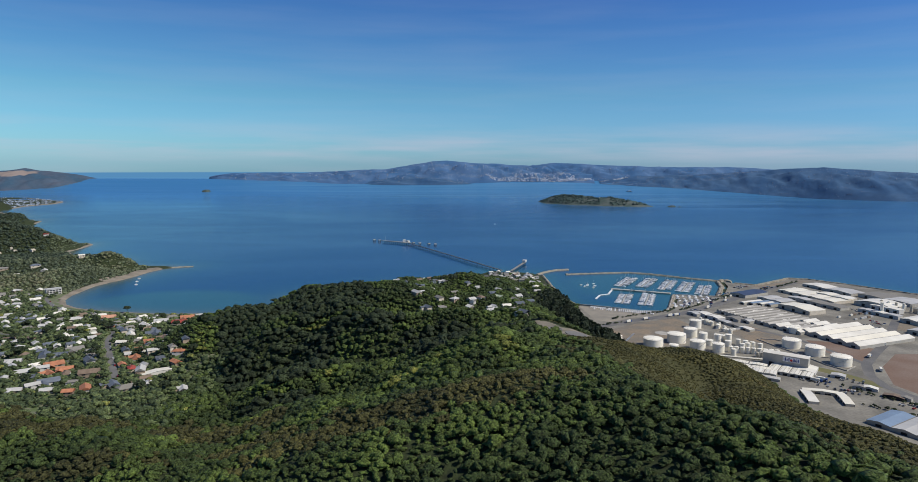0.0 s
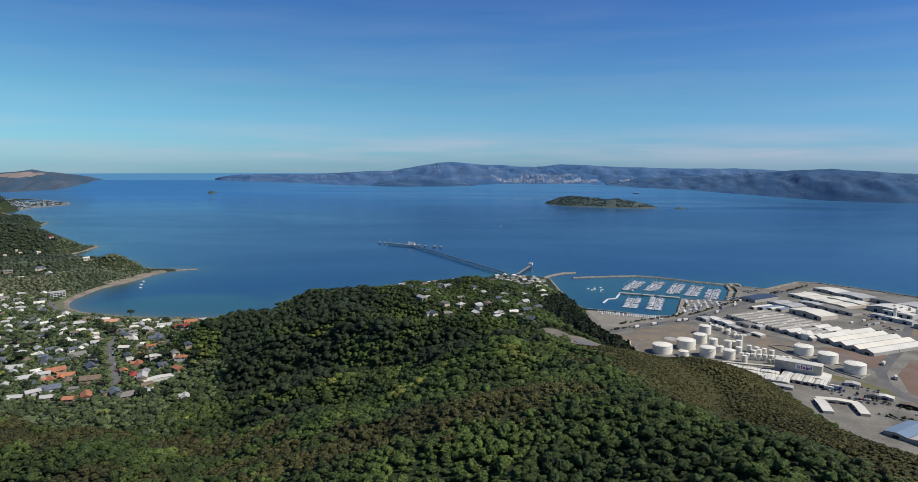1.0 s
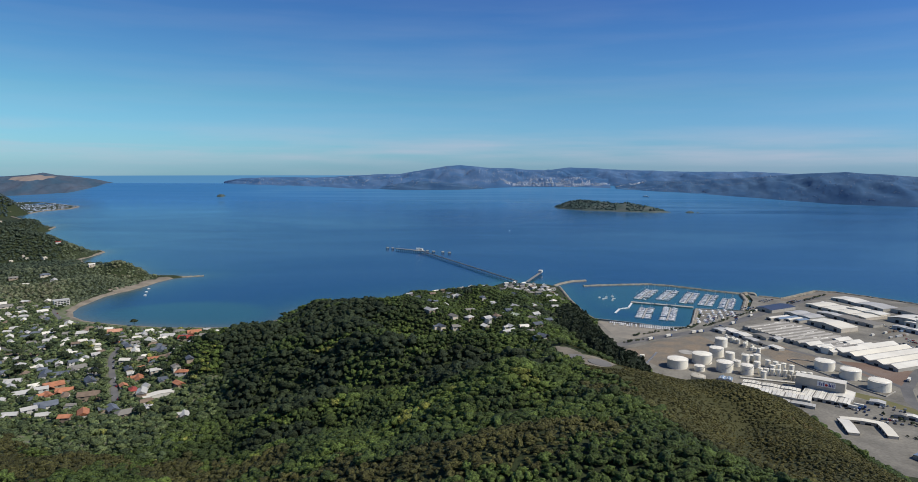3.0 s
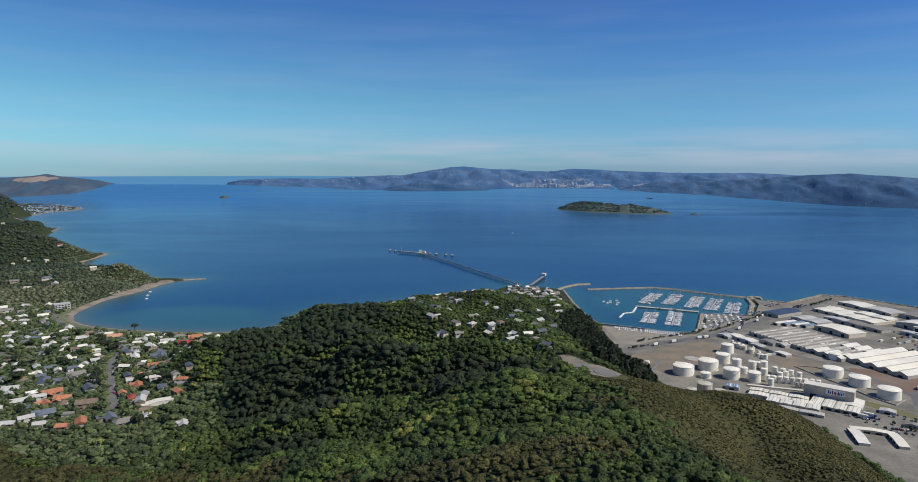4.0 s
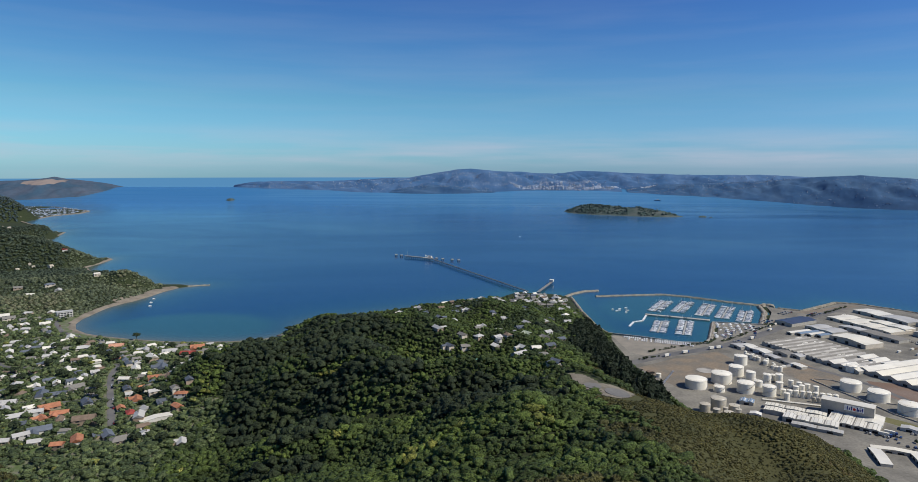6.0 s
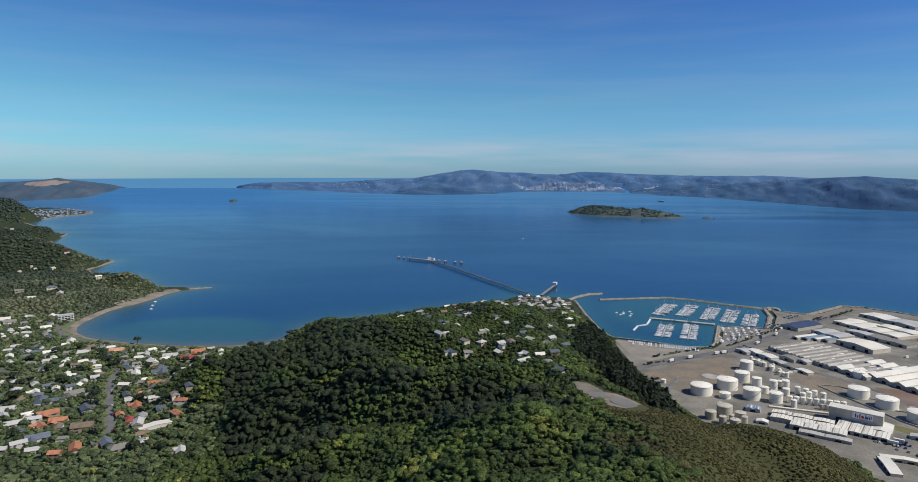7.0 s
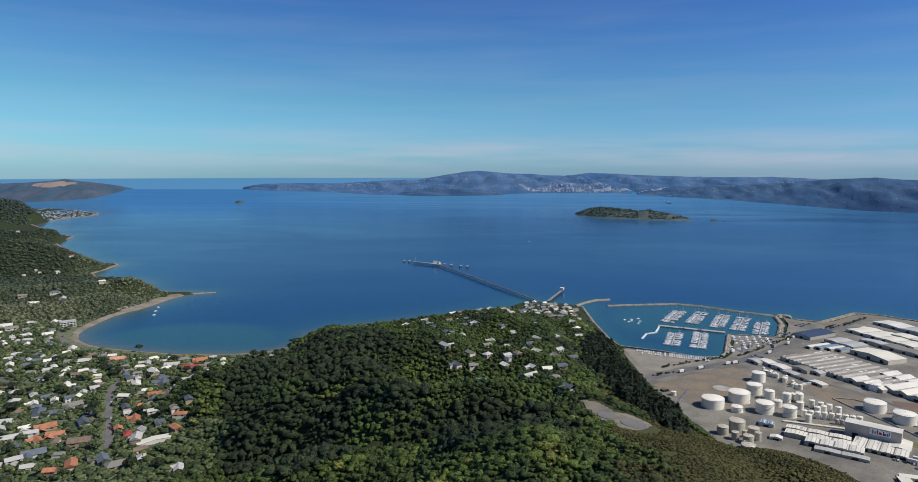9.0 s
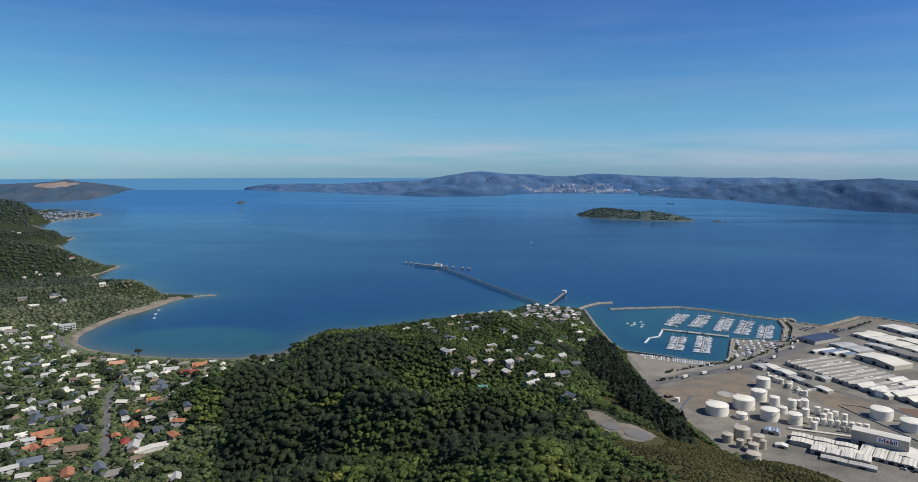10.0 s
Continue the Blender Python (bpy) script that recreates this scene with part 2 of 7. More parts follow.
NEAR_FACE = [(100, 190, 130), (40, 240, 131), (0, 290, 103), (-50, 330, 84)]
FAR_SKIRT = [(310, 130, 60), (330, 230, 30), (345, 330, 10)]
LEFT_HILL = [(-1500, 1000, 90), (-1150, 1200, 36), (-936, 1300, 23), (-864, 1305, 25), (-792, 1320, 29)]
LEFT_KNOB = [(-792, 1325, 29), (-759, 1332, 26), (-728, 1335, 32), (-709, 1336, 38), (-691, 1338, 33), (-676, 1340, 22), (-666, 1342, 8)]
LEFT_LOW = [(-1100, 1000, 36), (-800, 1120, 24), (-740, 1180, 20), (-720, 1240, 22)]
LEFT_BACK = [(-2600, 1500, 260), (-1700, 1560, 170), (-1266, 1640, 105), (-1178, 1645, 78), (-1119, 1647, 72), (-1074, 1648, 62), (-1038, 1650, 46), (-1020, 1652, 32)]
LEFT_HUMP = [(-1052, 1690, 28), (-1029, 1690, 22), (-999, 1690, 18), (-976, 1690, 9)]
LEFT_FAR = [(-3200, 2300, 200), (-2200, 2280, 100), (-1718, 2280, 50), (-1636, 2280, 36), (-1573, 2280, 36), (-1525, 2282, 45), (-1500, 2285, 40), (-1470, 2290, 22)]
LEFT_END = [(-3600, 2900, 300), (-2600, 3000, 170), (-2307, 3000, 130), (-2150, 3010, 110), (-2122, 3010, 66)]

# the shore, with the land on its right hand
SHORE_EAST = [(6000, 700), (1100, 860), (838, 1056), (774, 1149), (727, 1205), (693, 1218), (626, 1168), (591, 1145), (565, 1165), (557, 1202), (537, 1190), (520, 1130), (477, 1044),
              (403, 1059), (358, 954), (342, 934), (310, 936), (269, 962), (218, 987), (211, 1029), (206, 1140), (208, 1259), (190, 1290), (141, 1303), (108, 1319), (89, 1296)]
SHORE_BAY = [(60, 1250), (0, 1205), (-70, 1165), (-150, 1120), (-225, 1085), (-256, 1050), (-250, 1010), (-272, 966), (-295, 948), (-340, 932), (-422, 930), (-494, 945), (-545, 960), (-577, 975), (-607, 1000), (-627, 1032),
             (-637, 1068), (-641, 1115), (-643, 1155), (-636, 1188), (-625, 1215), (-617, 1255), (-612, 1308), (-600, 1350), (-573, 1374), (-610, 1386), (-647, 1385)]
SHORE_WEST = [(-687, 1399), (-727, 1452), (-800, 1540), (-899, 1552), (-953, 1618), (-958, 1692), (-967, 1762), (-992, 1794), (-1014, 1770), (-1174, 1928), (-1275, 2030), (-1452, 2242),
              (-1544, 2488), (-1600, 2500), (-1784, 2710), (-2046, 2978), (-2128, 3318), (-2100, 3522), (-2150, 3690), (-2202, 3755), (-2260, 3790), (-2480, 3980), (-2620, 4090), (-2790, 4150), (-6000, 4150)]
COAST = [(-6000, -700), (6000, -700), *SHORE_EAST, *SHORE_BAY, *SHORE_WEST]


def inland(X, Y, loop=COAST):
    """Distance from the shore, positive on land."""
    best = np.full(X.shape, 1e9)
    inside = np.zeros(X.shape, bool)
    for (x0, y0), (x1, y1) in zip(loop, loop[1:] + loop[:1]):
        dx, dy = x1 - x0, y1 - y0
        t = np.clip(((X - x0) * dx + (Y - y0) * dy) / (dx * dx + dy * dy), 0, 1)
        best = np.minimum(best, np.hypot(X - x0 - t * dx, Y - y0 - t * dy))
        if y0 != y1:
            inside ^= ((y0 > Y) != (y1 > Y)) & (X < x0 + (Y - y0) / (y1 - y0) * dx)
    return np.where(inside, best, -best)


def ease(v):
    v = np.clip(v, 0, 1)
    return v * v * (3 - 2 * v)


def land(X, Y):
    """Height of the ground."""
    X, Y = np.asarray(X, float), np.asarray(Y, float)
    sd = inland(X, Y)
    near = soft_max([ridge(X, Y, SPINE, 0.56, 28), ridge(X, Y, EAST_SHOULDER, 0.85, 34), ridge(X, Y, WEST_SPUR, 0.57, 24), ridge(X, Y, MID_SPUR, 1.1, 20), ridge(X, Y, NEAR_SPUR, 0.48, 30),
                     ridge(X, Y, KNOLL, 0.55, 20), ridge(X, Y, EAST_FACE, 0.85, 22), ridge(X, Y, NORTH_SPUR, 0.5, 30), ridge(X, Y, EAST_BROW, 0.85, 22), ridge(X, Y, EAST_SKIRT, 0.75, 30), ridge(X, Y, WEST_PLATEAU, 0.6, 26), ridge(X, Y, NORTH_PLATEAU, 0.5, 30), ridge(X, Y, SADDLE, 0.8, 30), ridge(X, Y, HOLLOW, 0.5, 24), ridge(X, Y, CREST_FILL, 0.5, 30), ridge(X, Y, NEAR_FACE, 0.45, 30), ridge(X, Y, FAR_SKIRT, 0.6, 30)], 3.0)
    far = soft_max([ridge(X, Y, LEFT_HILL, 0.42, 40), ridge(X, Y, LEFT_LOW, 0.35, 30), ridge(X, Y, LEFT_KNOB, 1.0, 14), ridge(X, Y, LEFT_BACK, 0.65, 25), ridge(X, Y, LEFT_HUMP, 0.5, 20), ridge(X, Y, LEFT_FAR, 0.5, 40), ridge(X, Y, LEFT_END, 1.1, 40)], 4.0)
    # the cliff foot along the port
    near = np.where(near > 0, near * (1 - (1 - ease((240 - X) / 36)) * ease((Y - 600) / 60)), near)
    up = np.maximum(near, far)
    bumps = 1.8 * np.sin(X / 23 + 1.3 * np.sin(Y / 41)) * np.sin(Y / 29 + 0.7) + 1.0 * np.sin(X / 11 + Y / 17)
    up = up + bumps * np.clip(up / 40, 0, 1)
    town = np.clip(3 + (915 - Y) * 0.05, 2.4, 26)
    floor = np.where(X < 60, town + (2.6 - town) * ease((X + 60) / 120), 2.6)
    floor = np.where(Y > 1000, 2.4, floor)
    base = -5 + (floor + 5) * ease((sd + 9) / 18)
    return np.where(sd > 0, soft_max([base, np.where(up > -20, up * ease(sd / 30), -20)], 1.2), base)


def blob(X, Y, spots):
    """Above 0 inside any of the ovals (x, y, rx, ry)."""
    return np.max([1 - np.hypot((X - x) / rx, (Y - y) / ry) for x, y, rx, ry in spots], axis=0)


# low scrub on the sunny shoulder
SCRUB_SPOTS = [(170, 330, 66, 120), (150, 425, 66, 60), (215, 390, 70, 100), (195, 480, 80, 70), (235, 545, 70, 70), (195, 230, 46, 80), (235, 300, 60, 120), (300, 540, 40, 40), (114, 560, 14, 30)]


def link(name, verts, faces, mat, smooth=False, parent=None):
    me = bpy.data.meshes.new(name)
    me.from_pydata(verts, [], faces)
    me.materials.append(mat)
    if smooth:
        me.polygons.foreach_set("use_smooth", [True] * len(me.polygons))
    ob = new(name, me)
    ob.parent = parent
    return ob


def sheet(name, xs, ys, height, mat):
    X, Y = np.meshgrid(xs, ys)
    Z = height(X, Y)
    nx, ny = len(xs), len(ys)
    i = np.arange((ny - 1) * nx).reshape(ny - 1, nx)[:, :-1].ravel()
    me = bpy.data.meshes.new(name)
    me.from_pydata(np.stack([X.ravel(), Y.ravel(), Z.ravel()], 1).tolist(), [], np.stack([i, i + 1, i + nx + 1, i + nx], 1).tolist())
    me.polygons.foreach_set("use_smooth", [True] * len(me.polygons))
    me.materials.append(mat)
    return new(name, me), X, Y, Z


def lines(*spans):
    return np.unique(np.concatenate([np.arange(a, b + 0.1, s) for a, b, s in spans]))


ground, GX, GY, GZ = sheet("ground", lines((-6000, -2400, 300), (-2400, -900, 25), (-900, 340, 9), (340, 1200, 25), (1200, 6000, 300)),
                           lines((-700, -80, 60), (-80, 1450, 9), (1450, 2600, 25), (2600, 4220, 60)), land, SOIL)
ground.data.materials.append(LAWN)
ground.data.materials.append(SCRUB_SOIL)
mid = np.empty(len(ground.data.polygons) * 3)
ground.data.polygons.foreach_get("center", mid)
mid = mid.reshape(-1, 3)
low = ((mid[:, 0] < -210) & (mid[:, 2] < 30) & (mid[:, 1] > 470) & (mid[:, 1] < 1090))
scrubby = (blob(mid[:, 0], mid[:, 1], SCRUB_SPOTS) > 0) & (mid[:, 2] > 5)
ground.data.polygons.foreach_set("material_index", np.where(scrubby, 2, low).astype(np.int32))
tagged(ground, "steep hillside and valley floor under dense green bush", "ground", kind="structure")


def sea_level(X, Y):
    return 105 * np.clip((Y - 4150) / 700, 0, 1) ** 1.6


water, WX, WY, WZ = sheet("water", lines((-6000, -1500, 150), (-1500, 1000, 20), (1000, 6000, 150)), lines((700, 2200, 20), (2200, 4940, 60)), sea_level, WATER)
at = water.data.attributes.new("shallow", "FLOAT", "POINT")
at.data.foreach_set("value", np.maximum(np.exp(np.clip(inland(WX, WY), -2000, 0) / 58), 0.85 * ease(2.5 * blob(WX, WY, [(390, 1150, 210, 190), (-440, 1010, 190, 130)]))).ravel())
at = water.data.attributes.new("edge", "FLOAT", "POINT")
at.data.foreach_set("value", (0.9 * np.exp(np.clip(inland(WX, WY), -2000, 0) / 16) * (WX < 0)).ravel())
# painted haze and sheen: how far the sea colour pales with distance
at = water.data.attributes.new("sea_haze", "FLOAT", "POINT")
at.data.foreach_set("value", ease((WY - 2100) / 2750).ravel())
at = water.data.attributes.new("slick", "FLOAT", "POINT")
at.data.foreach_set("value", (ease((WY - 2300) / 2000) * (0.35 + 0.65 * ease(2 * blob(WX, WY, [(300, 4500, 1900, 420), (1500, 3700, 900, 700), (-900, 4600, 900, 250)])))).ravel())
tagged(water, "calm deep blue harbour water with faint wind lanes", "water", kind="structure")


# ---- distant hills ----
# the blue of both hill colours is painted-in distance haze
FAR_HILL = material("hazed_distant_hills", (0.040, 0.108, 0.225), 0.95, second=(0.072, 0.142, 0.262), scale=0.008, fine=0.045, vary=0.24)
FAR_DARK = material("hazed_dark_distant_bush", (0.026, 0.078, 0.168), 0.95, second=(0.048, 0.106, 0.196), scale=0.008, fine=0.04, vary=0.24)


def bare_patch(m, centre, radii, colour):
    """A bare slope of its own outline on a hill's surface."""
    nt = m.node_tree
    n, l = nt.nodes.new, nt.links.new
    b = nt.nodes["Principled BSDF"]
    old = b.inputs["Base Color"].links[0].from_socket
    geo = n("ShaderNodeNewGeometry")
    mp = n("ShaderNodeMapping")
    mp.vector_type = "TEXTURE"
    mp.inputs["Location"].default_value, mp.inputs["Scale"].default_value = centre, radii
    l(geo.outputs["Position"], mp.inputs[0])
    ln = n("ShaderNodeVectorMath")
    ln.operation = "LENGTH"
    l(mp.outputs[0], ln.inputs[0])
    no = n("ShaderNodeTexNoise")
    no.inputs["Scale"].default_value = 0.012
    l(geo.outputs["Position"], no.inputs["Vector"])
    ad = n("ShaderNodeMath")
    l(ln.outputs["Value"], ad.inputs[0])
    l(no.outputs[0], ad.inputs[1])
    mr = n("ShaderNodeMapRange")
    mr.inputs["From Min"].default_value, mr.inputs["From Max"].default_value = 1.5, 1.35
    l(ad.outputs[0], mr.inputs["Value"])
    mx = n("ShaderNodeMix")
    mx.data_type = "RGBA"
    l(mr.outputs[0], mx.inputs[0])
    l(old, mx.inputs["A"])
    mx.inputs["B"].default_value = (*colour, 1)
    l(mx.outputs["Result"], b.inputs["Base Color"])


# brown-green hills with blue haze painted into the base colour
FAR_EAST = material("hazed_brown_green_hills", (0.036, 0.076, 0.120), 0.95, second=(0.070, 0.092, 0.128), scale=0.006, fine=0.04, vary=0.26)
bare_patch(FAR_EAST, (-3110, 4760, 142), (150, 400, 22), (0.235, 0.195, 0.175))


def distant_range(name, crest, shore, mat, label, seed, rough=15.0):
    """A rolling range from a shore line of (x, y) up to a crest of (x, y, z)."""
    xs = np.arange(crest[0][0], crest[-1][0] + 1, 20)
    c, w = np.array(crest, float), np.array(shore, float)
    ys, zs = np.interp(xs, c[:, 0], c[:, 1]), np.interp(xs, c[:, 0], c[:, 2])
    yb = np.minimum(np.interp(xs, w[:, 0], w[:, 1]), ys - 12)
    zb = np.array([float(sea_level(0, y)) for y in yb]) - 4
    rng = np.random.RandomState(seed)
    rows = 17
    P = np.array([noise.fractal(Vector((x / 120, k / 3.2, seed * 3.7)), 0.9, 2.0, 6) for k in range(rows) for x in xs]).reshape(rows, -1)
    verts = []
    for k in range(rows):
        f = k / (rows - 1)
        z = zb + (zs - zb) * (0.35 * f + 0.65 * (1 - (1 - f) ** 2)) + rough * 2.4 * P[k] * math.sin(math.pi * min(1, f * 1.02)) * np.clip((zs - zb) / 100, 0.1, 1) + (rough * 0.22 * P[k] if k == rows - 1 else 0)
        y = yb + (ys - yb) * f + 30 * P[(k + 4) % rows] * f * (1 - f)
        z = np.maximum(z, zb)
        verts += list(zip(xs.tolist(), y.tolist(), z.tolist()))
    n = len(xs)
    faces = [(k * n + i, k * n + i + 1, (k + 1) * n + i + 1, (k + 1) * n + i) for k in range(rows - 1) for i in range(n - 1)]
    return tagged(link(name, verts, faces, mat, True), label, "hill", kind="structure")


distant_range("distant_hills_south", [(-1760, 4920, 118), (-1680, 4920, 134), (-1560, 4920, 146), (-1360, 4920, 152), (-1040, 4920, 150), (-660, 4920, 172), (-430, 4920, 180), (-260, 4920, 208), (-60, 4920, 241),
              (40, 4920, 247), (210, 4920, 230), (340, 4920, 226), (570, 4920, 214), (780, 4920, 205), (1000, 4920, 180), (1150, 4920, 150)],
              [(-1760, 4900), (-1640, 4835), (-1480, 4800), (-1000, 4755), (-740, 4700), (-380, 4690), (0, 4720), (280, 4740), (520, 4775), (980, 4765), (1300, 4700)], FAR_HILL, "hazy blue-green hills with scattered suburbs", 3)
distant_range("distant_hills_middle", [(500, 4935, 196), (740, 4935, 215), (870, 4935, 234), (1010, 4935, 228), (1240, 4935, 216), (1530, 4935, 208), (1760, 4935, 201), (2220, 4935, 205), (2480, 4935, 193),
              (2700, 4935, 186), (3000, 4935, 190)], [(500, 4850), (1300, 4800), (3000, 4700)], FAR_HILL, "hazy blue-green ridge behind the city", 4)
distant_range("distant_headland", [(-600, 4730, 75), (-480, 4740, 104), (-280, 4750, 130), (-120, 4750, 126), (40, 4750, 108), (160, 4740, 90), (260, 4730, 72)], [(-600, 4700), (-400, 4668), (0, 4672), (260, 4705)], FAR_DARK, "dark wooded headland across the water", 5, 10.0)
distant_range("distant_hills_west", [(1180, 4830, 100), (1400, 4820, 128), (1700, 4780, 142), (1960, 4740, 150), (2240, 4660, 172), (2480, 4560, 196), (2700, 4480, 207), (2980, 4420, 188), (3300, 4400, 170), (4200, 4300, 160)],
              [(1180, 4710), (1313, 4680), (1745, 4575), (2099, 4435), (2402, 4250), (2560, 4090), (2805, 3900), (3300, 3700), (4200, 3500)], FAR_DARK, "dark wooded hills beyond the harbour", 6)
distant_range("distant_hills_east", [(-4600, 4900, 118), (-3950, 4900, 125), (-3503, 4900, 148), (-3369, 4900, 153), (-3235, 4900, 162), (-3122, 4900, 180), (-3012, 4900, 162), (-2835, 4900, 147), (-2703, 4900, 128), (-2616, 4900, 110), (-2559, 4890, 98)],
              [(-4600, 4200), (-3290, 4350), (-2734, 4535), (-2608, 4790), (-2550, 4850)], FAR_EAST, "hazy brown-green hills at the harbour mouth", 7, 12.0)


# ---- helpers for things ----
def box(cx, cy, z0, sx, sy, sz, turn=0.0):
    """Vertices and faces of a block standing at z0."""
    c, s = math.cos(turn), math.sin(turn)
    v = []
    for z in (z0, z0 + sz):
        for x, y in ((-sx / 2, -sy / 2), (sx / 2, -sy / 2), (sx / 2, sy / 2), (-sx / 2, sy / 2)):
            v.append((cx + c * x - s * y, cy + s * x + c * y, z))
    return v, [(3, 2, 1, 0), (4, 5, 6, 7), (0, 1, 5, 4), (1, 2, 6, 5), (2, 3, 7, 6), (3, 0, 4, 7)]


def join(*pieces):
    verts, faces = [], []
    for v, f in pieces:
        k = len(verts)
        verts += v
        faces += [tuple(i + k for i in q) for q in f]
    return verts, faces


def tube(points, r, n=6):
    """A pipe along a line of points."""
    verts, faces = [], []
    pts = [Vector(p) for p in points]
    for i, p in enumerate(pts):
        d = (pts[min(i + 1, len(pts) - 1)] - pts[max(i - 1, 0)]).normalized()
        a = d.cross(Vector((0, 0, 1)) if abs(d.z) < 0.9 else Vector((1, 0, 0))).normalized()
        b = d.cross(a)
        verts += [tuple(p + r * (math.cos(k * math.tau / n) * a + math.sin(k * math.tau / n) * b)) for k in range(n)]
    for i in range(len(pts) - 1):
        faces += [(i * n + k, i * n + (k + 1) % n, (i + 1) * n + (k + 1) % n, (i + 1) * n + k) for k in range(n)]
    faces += [tuple(range(n))[::-1], tuple((len(pts) - 1) * n + k for k in range(n))]
    return verts, faces


def lathe(profile, n=36):
    """A turned shape from (radius, z) pairs."""
    verts = [(r * math.cos(k * math.tau / n), r * math.sin(k * math.tau / n), z) for r, z in profile for k in range(n)]
    faces = [(i * n + k, i * n + (k + 1) % n, (i + 1) * n + (k + 1) % n, (i + 1) * n + k) for i in range(len(profile) - 1) for k in range(n)]
    faces += [tuple(range(n))[::-1], tuple((len(profile) - 1) * n + k for k in range(n))]
    return verts, faces


def part(name, shape, mat, parent, label="", smooth=False):
    ob = link(name, shape[0], shape[1], mat, smooth, parent)
    return tagged(ob, label) if label else ob


def thing(name, x, y, z, turn, label, category, group=""):
    ob = new(name)
    ob.empty_display_size = 0.5
    ob.matrix_basis = pose(x, y, z, 0, 0, turn)
    return tagged(ob, label, category, group)


def ground_z(x, y):
    return float(land(np.array([x]), np.array([y]))[0])


def strip(points, width, z, lift=0.0):
    """A band along a line, at a height or laid on the ground where z is None."""
    pts = []
    for (x0, y0), (x1, y1) in zip(points[:-1], points[1:]):
        n = max(1, int(math.hypot(x1 - x0, y1 - y0) / 12))
        pts += [(x0 + (x1 - x0) * k / n, y0 + (y1 - y0) * k / n) for k in range(n)]
    pts.append(points[-1])
    verts = []
    for i, (x, y) in enumerate(pts):
        dx = pts[min(i + 1, len(pts) - 1)][0] - pts[max(i - 1, 0)][0]
        dy = pts[min(i + 1, len(pts) - 1)][1] - pts[max(i - 1, 0)][1]
        q = math.hypot(dx, dy)
        for s in (1, 0, -1):
            px, py = x - s * dy / q * width / 2, y + s * dx / q * width / 2
            verts.append((px, py, (z or 0.0) + lift))
    if z is None:
        P = np.array(verts)
        verts = np.column_stack([P[:, :2], land(P[:, 0], P[:, 1]) + lift]).tolist()
    return verts, [(3 * i + k, 3 * i + k + 1, 3 * i + k + 4, 3 * i + k + 3) for i in range(len(pts) - 1) for k in (0, 1)]


def ground_patch(points, lift, step=2.0):
    """A patch that follows the ground inside an outline."""
    xs = np.arange(min(p[0] for p in points), max(p[0] for p in points) + step, step)
    ys = np.arange(min(p[1] for p in points), max(p[1] for p in points) + step, step)
    X, Y = np.meshgrid(xs, ys)
    Z, inside = land(X, Y) + lift, inland(X, Y, points).ravel() > -step * 0.3
    n = len(xs)
    faces = [(i, i + 1, i + n + 1, i + n) for j in range(len(ys) - 1) for i in range(j * n, j * n + n - 1) if inside[[i, i + 1, i + n + 1, i + n]].all()]
    return np.stack([X.ravel(), Y.ravel(), Z.ravel()], 1).tolist(), faces


def patch(points, z):
    v = [Vector((x, y, z)) for x, y in points]
    tris = tessellate_polygon([v])
    up = [t if (v[t[1]] - v[t[0]]).cross(v[t[2]] - v[t[0]]).z > 0 else t[::-1] for t in tris]
    return [tuple(p) for p in v], up


# ---- surfaces of the built things ----
ASPHALT = material("worn_asphalt", (0.11, 0.11, 0.11), 0.9, second=(0.16, 0.155, 0.145), scale=0.03, fine=0.8)
YARD = material("concrete_and_gravel_yard", (0.225, 0.212, 0.178), 0.95, second=(0.132, 0.126, 0.108), scale=0.03, fine=0.35, vary=0.4)
DIRT = material("bare_brown_dirt", (0.222, 0.178, 0.126), 0.95, second=(0.160, 0.146, 0.120), scale=0.05, fine=0.35, vary=0.4)
DARK_DIRT = material("dark_brown_gravel", (0.17, 0.115, 0.085), 0.95, second=(0.20, 0.15, 0.12), scale=0.03, fine=0.6)
GRAVEL = material("pale_gravel", (0.27, 0.245, 0.20), 0.95, second=(0.21, 0.195, 0.165), scale=0.05, fine=0.8)
SAND = material("grey_beach_sand", (0.235, 0.205, 0.160), 0.95, second=(0.160, 0.140, 0.108), scale=0.05, fine=0.4)
ROCK = material("breakwater_rock", (0.27, 0.245, 0.20), 0.95, second=(0.18, 0.16, 0.125), scale=0.12, fine=0.9, bump=0.6)
CONCRETE = material("weathered_concrete", (0.40, 0.38, 0.34), 0.9, scale=0.1, fine=1.5, vary=0.18)
TANK_WHITE = material("white_tank_paint", (0.83, 0.79, 0.67), 0.45, scale=0.12, fine=1.2, vary=0.05, second=(0.77, 0.73, 0.61))
TANK_CREAM = material("weathered_cream_tank_paint", (0.50, 0.46, 0.37), 0.6, scale=0.15, fine=1.2, vary=0.1)
ROOF_WHITE = material("white_ribbed_steel_roof", (0.70, 0.675, 0.59), 0.5, scale=0.05, fine=0.7, vary=0.07, second=(0.60, 0.575, 0.50))
ROOF_CREAM = material("cream_steel_roof", (0.74, 0.70, 0.58), 0.5, scale=0.05, fine=0.7, vary=0.07)
ROOF_GREY = material("weathered_grey_roof", (0.20, 0.192, 0.172), 0.8, scale=0.06, fine=0.6, vary=0.2, second=(0.20, 0.19, 0.17))
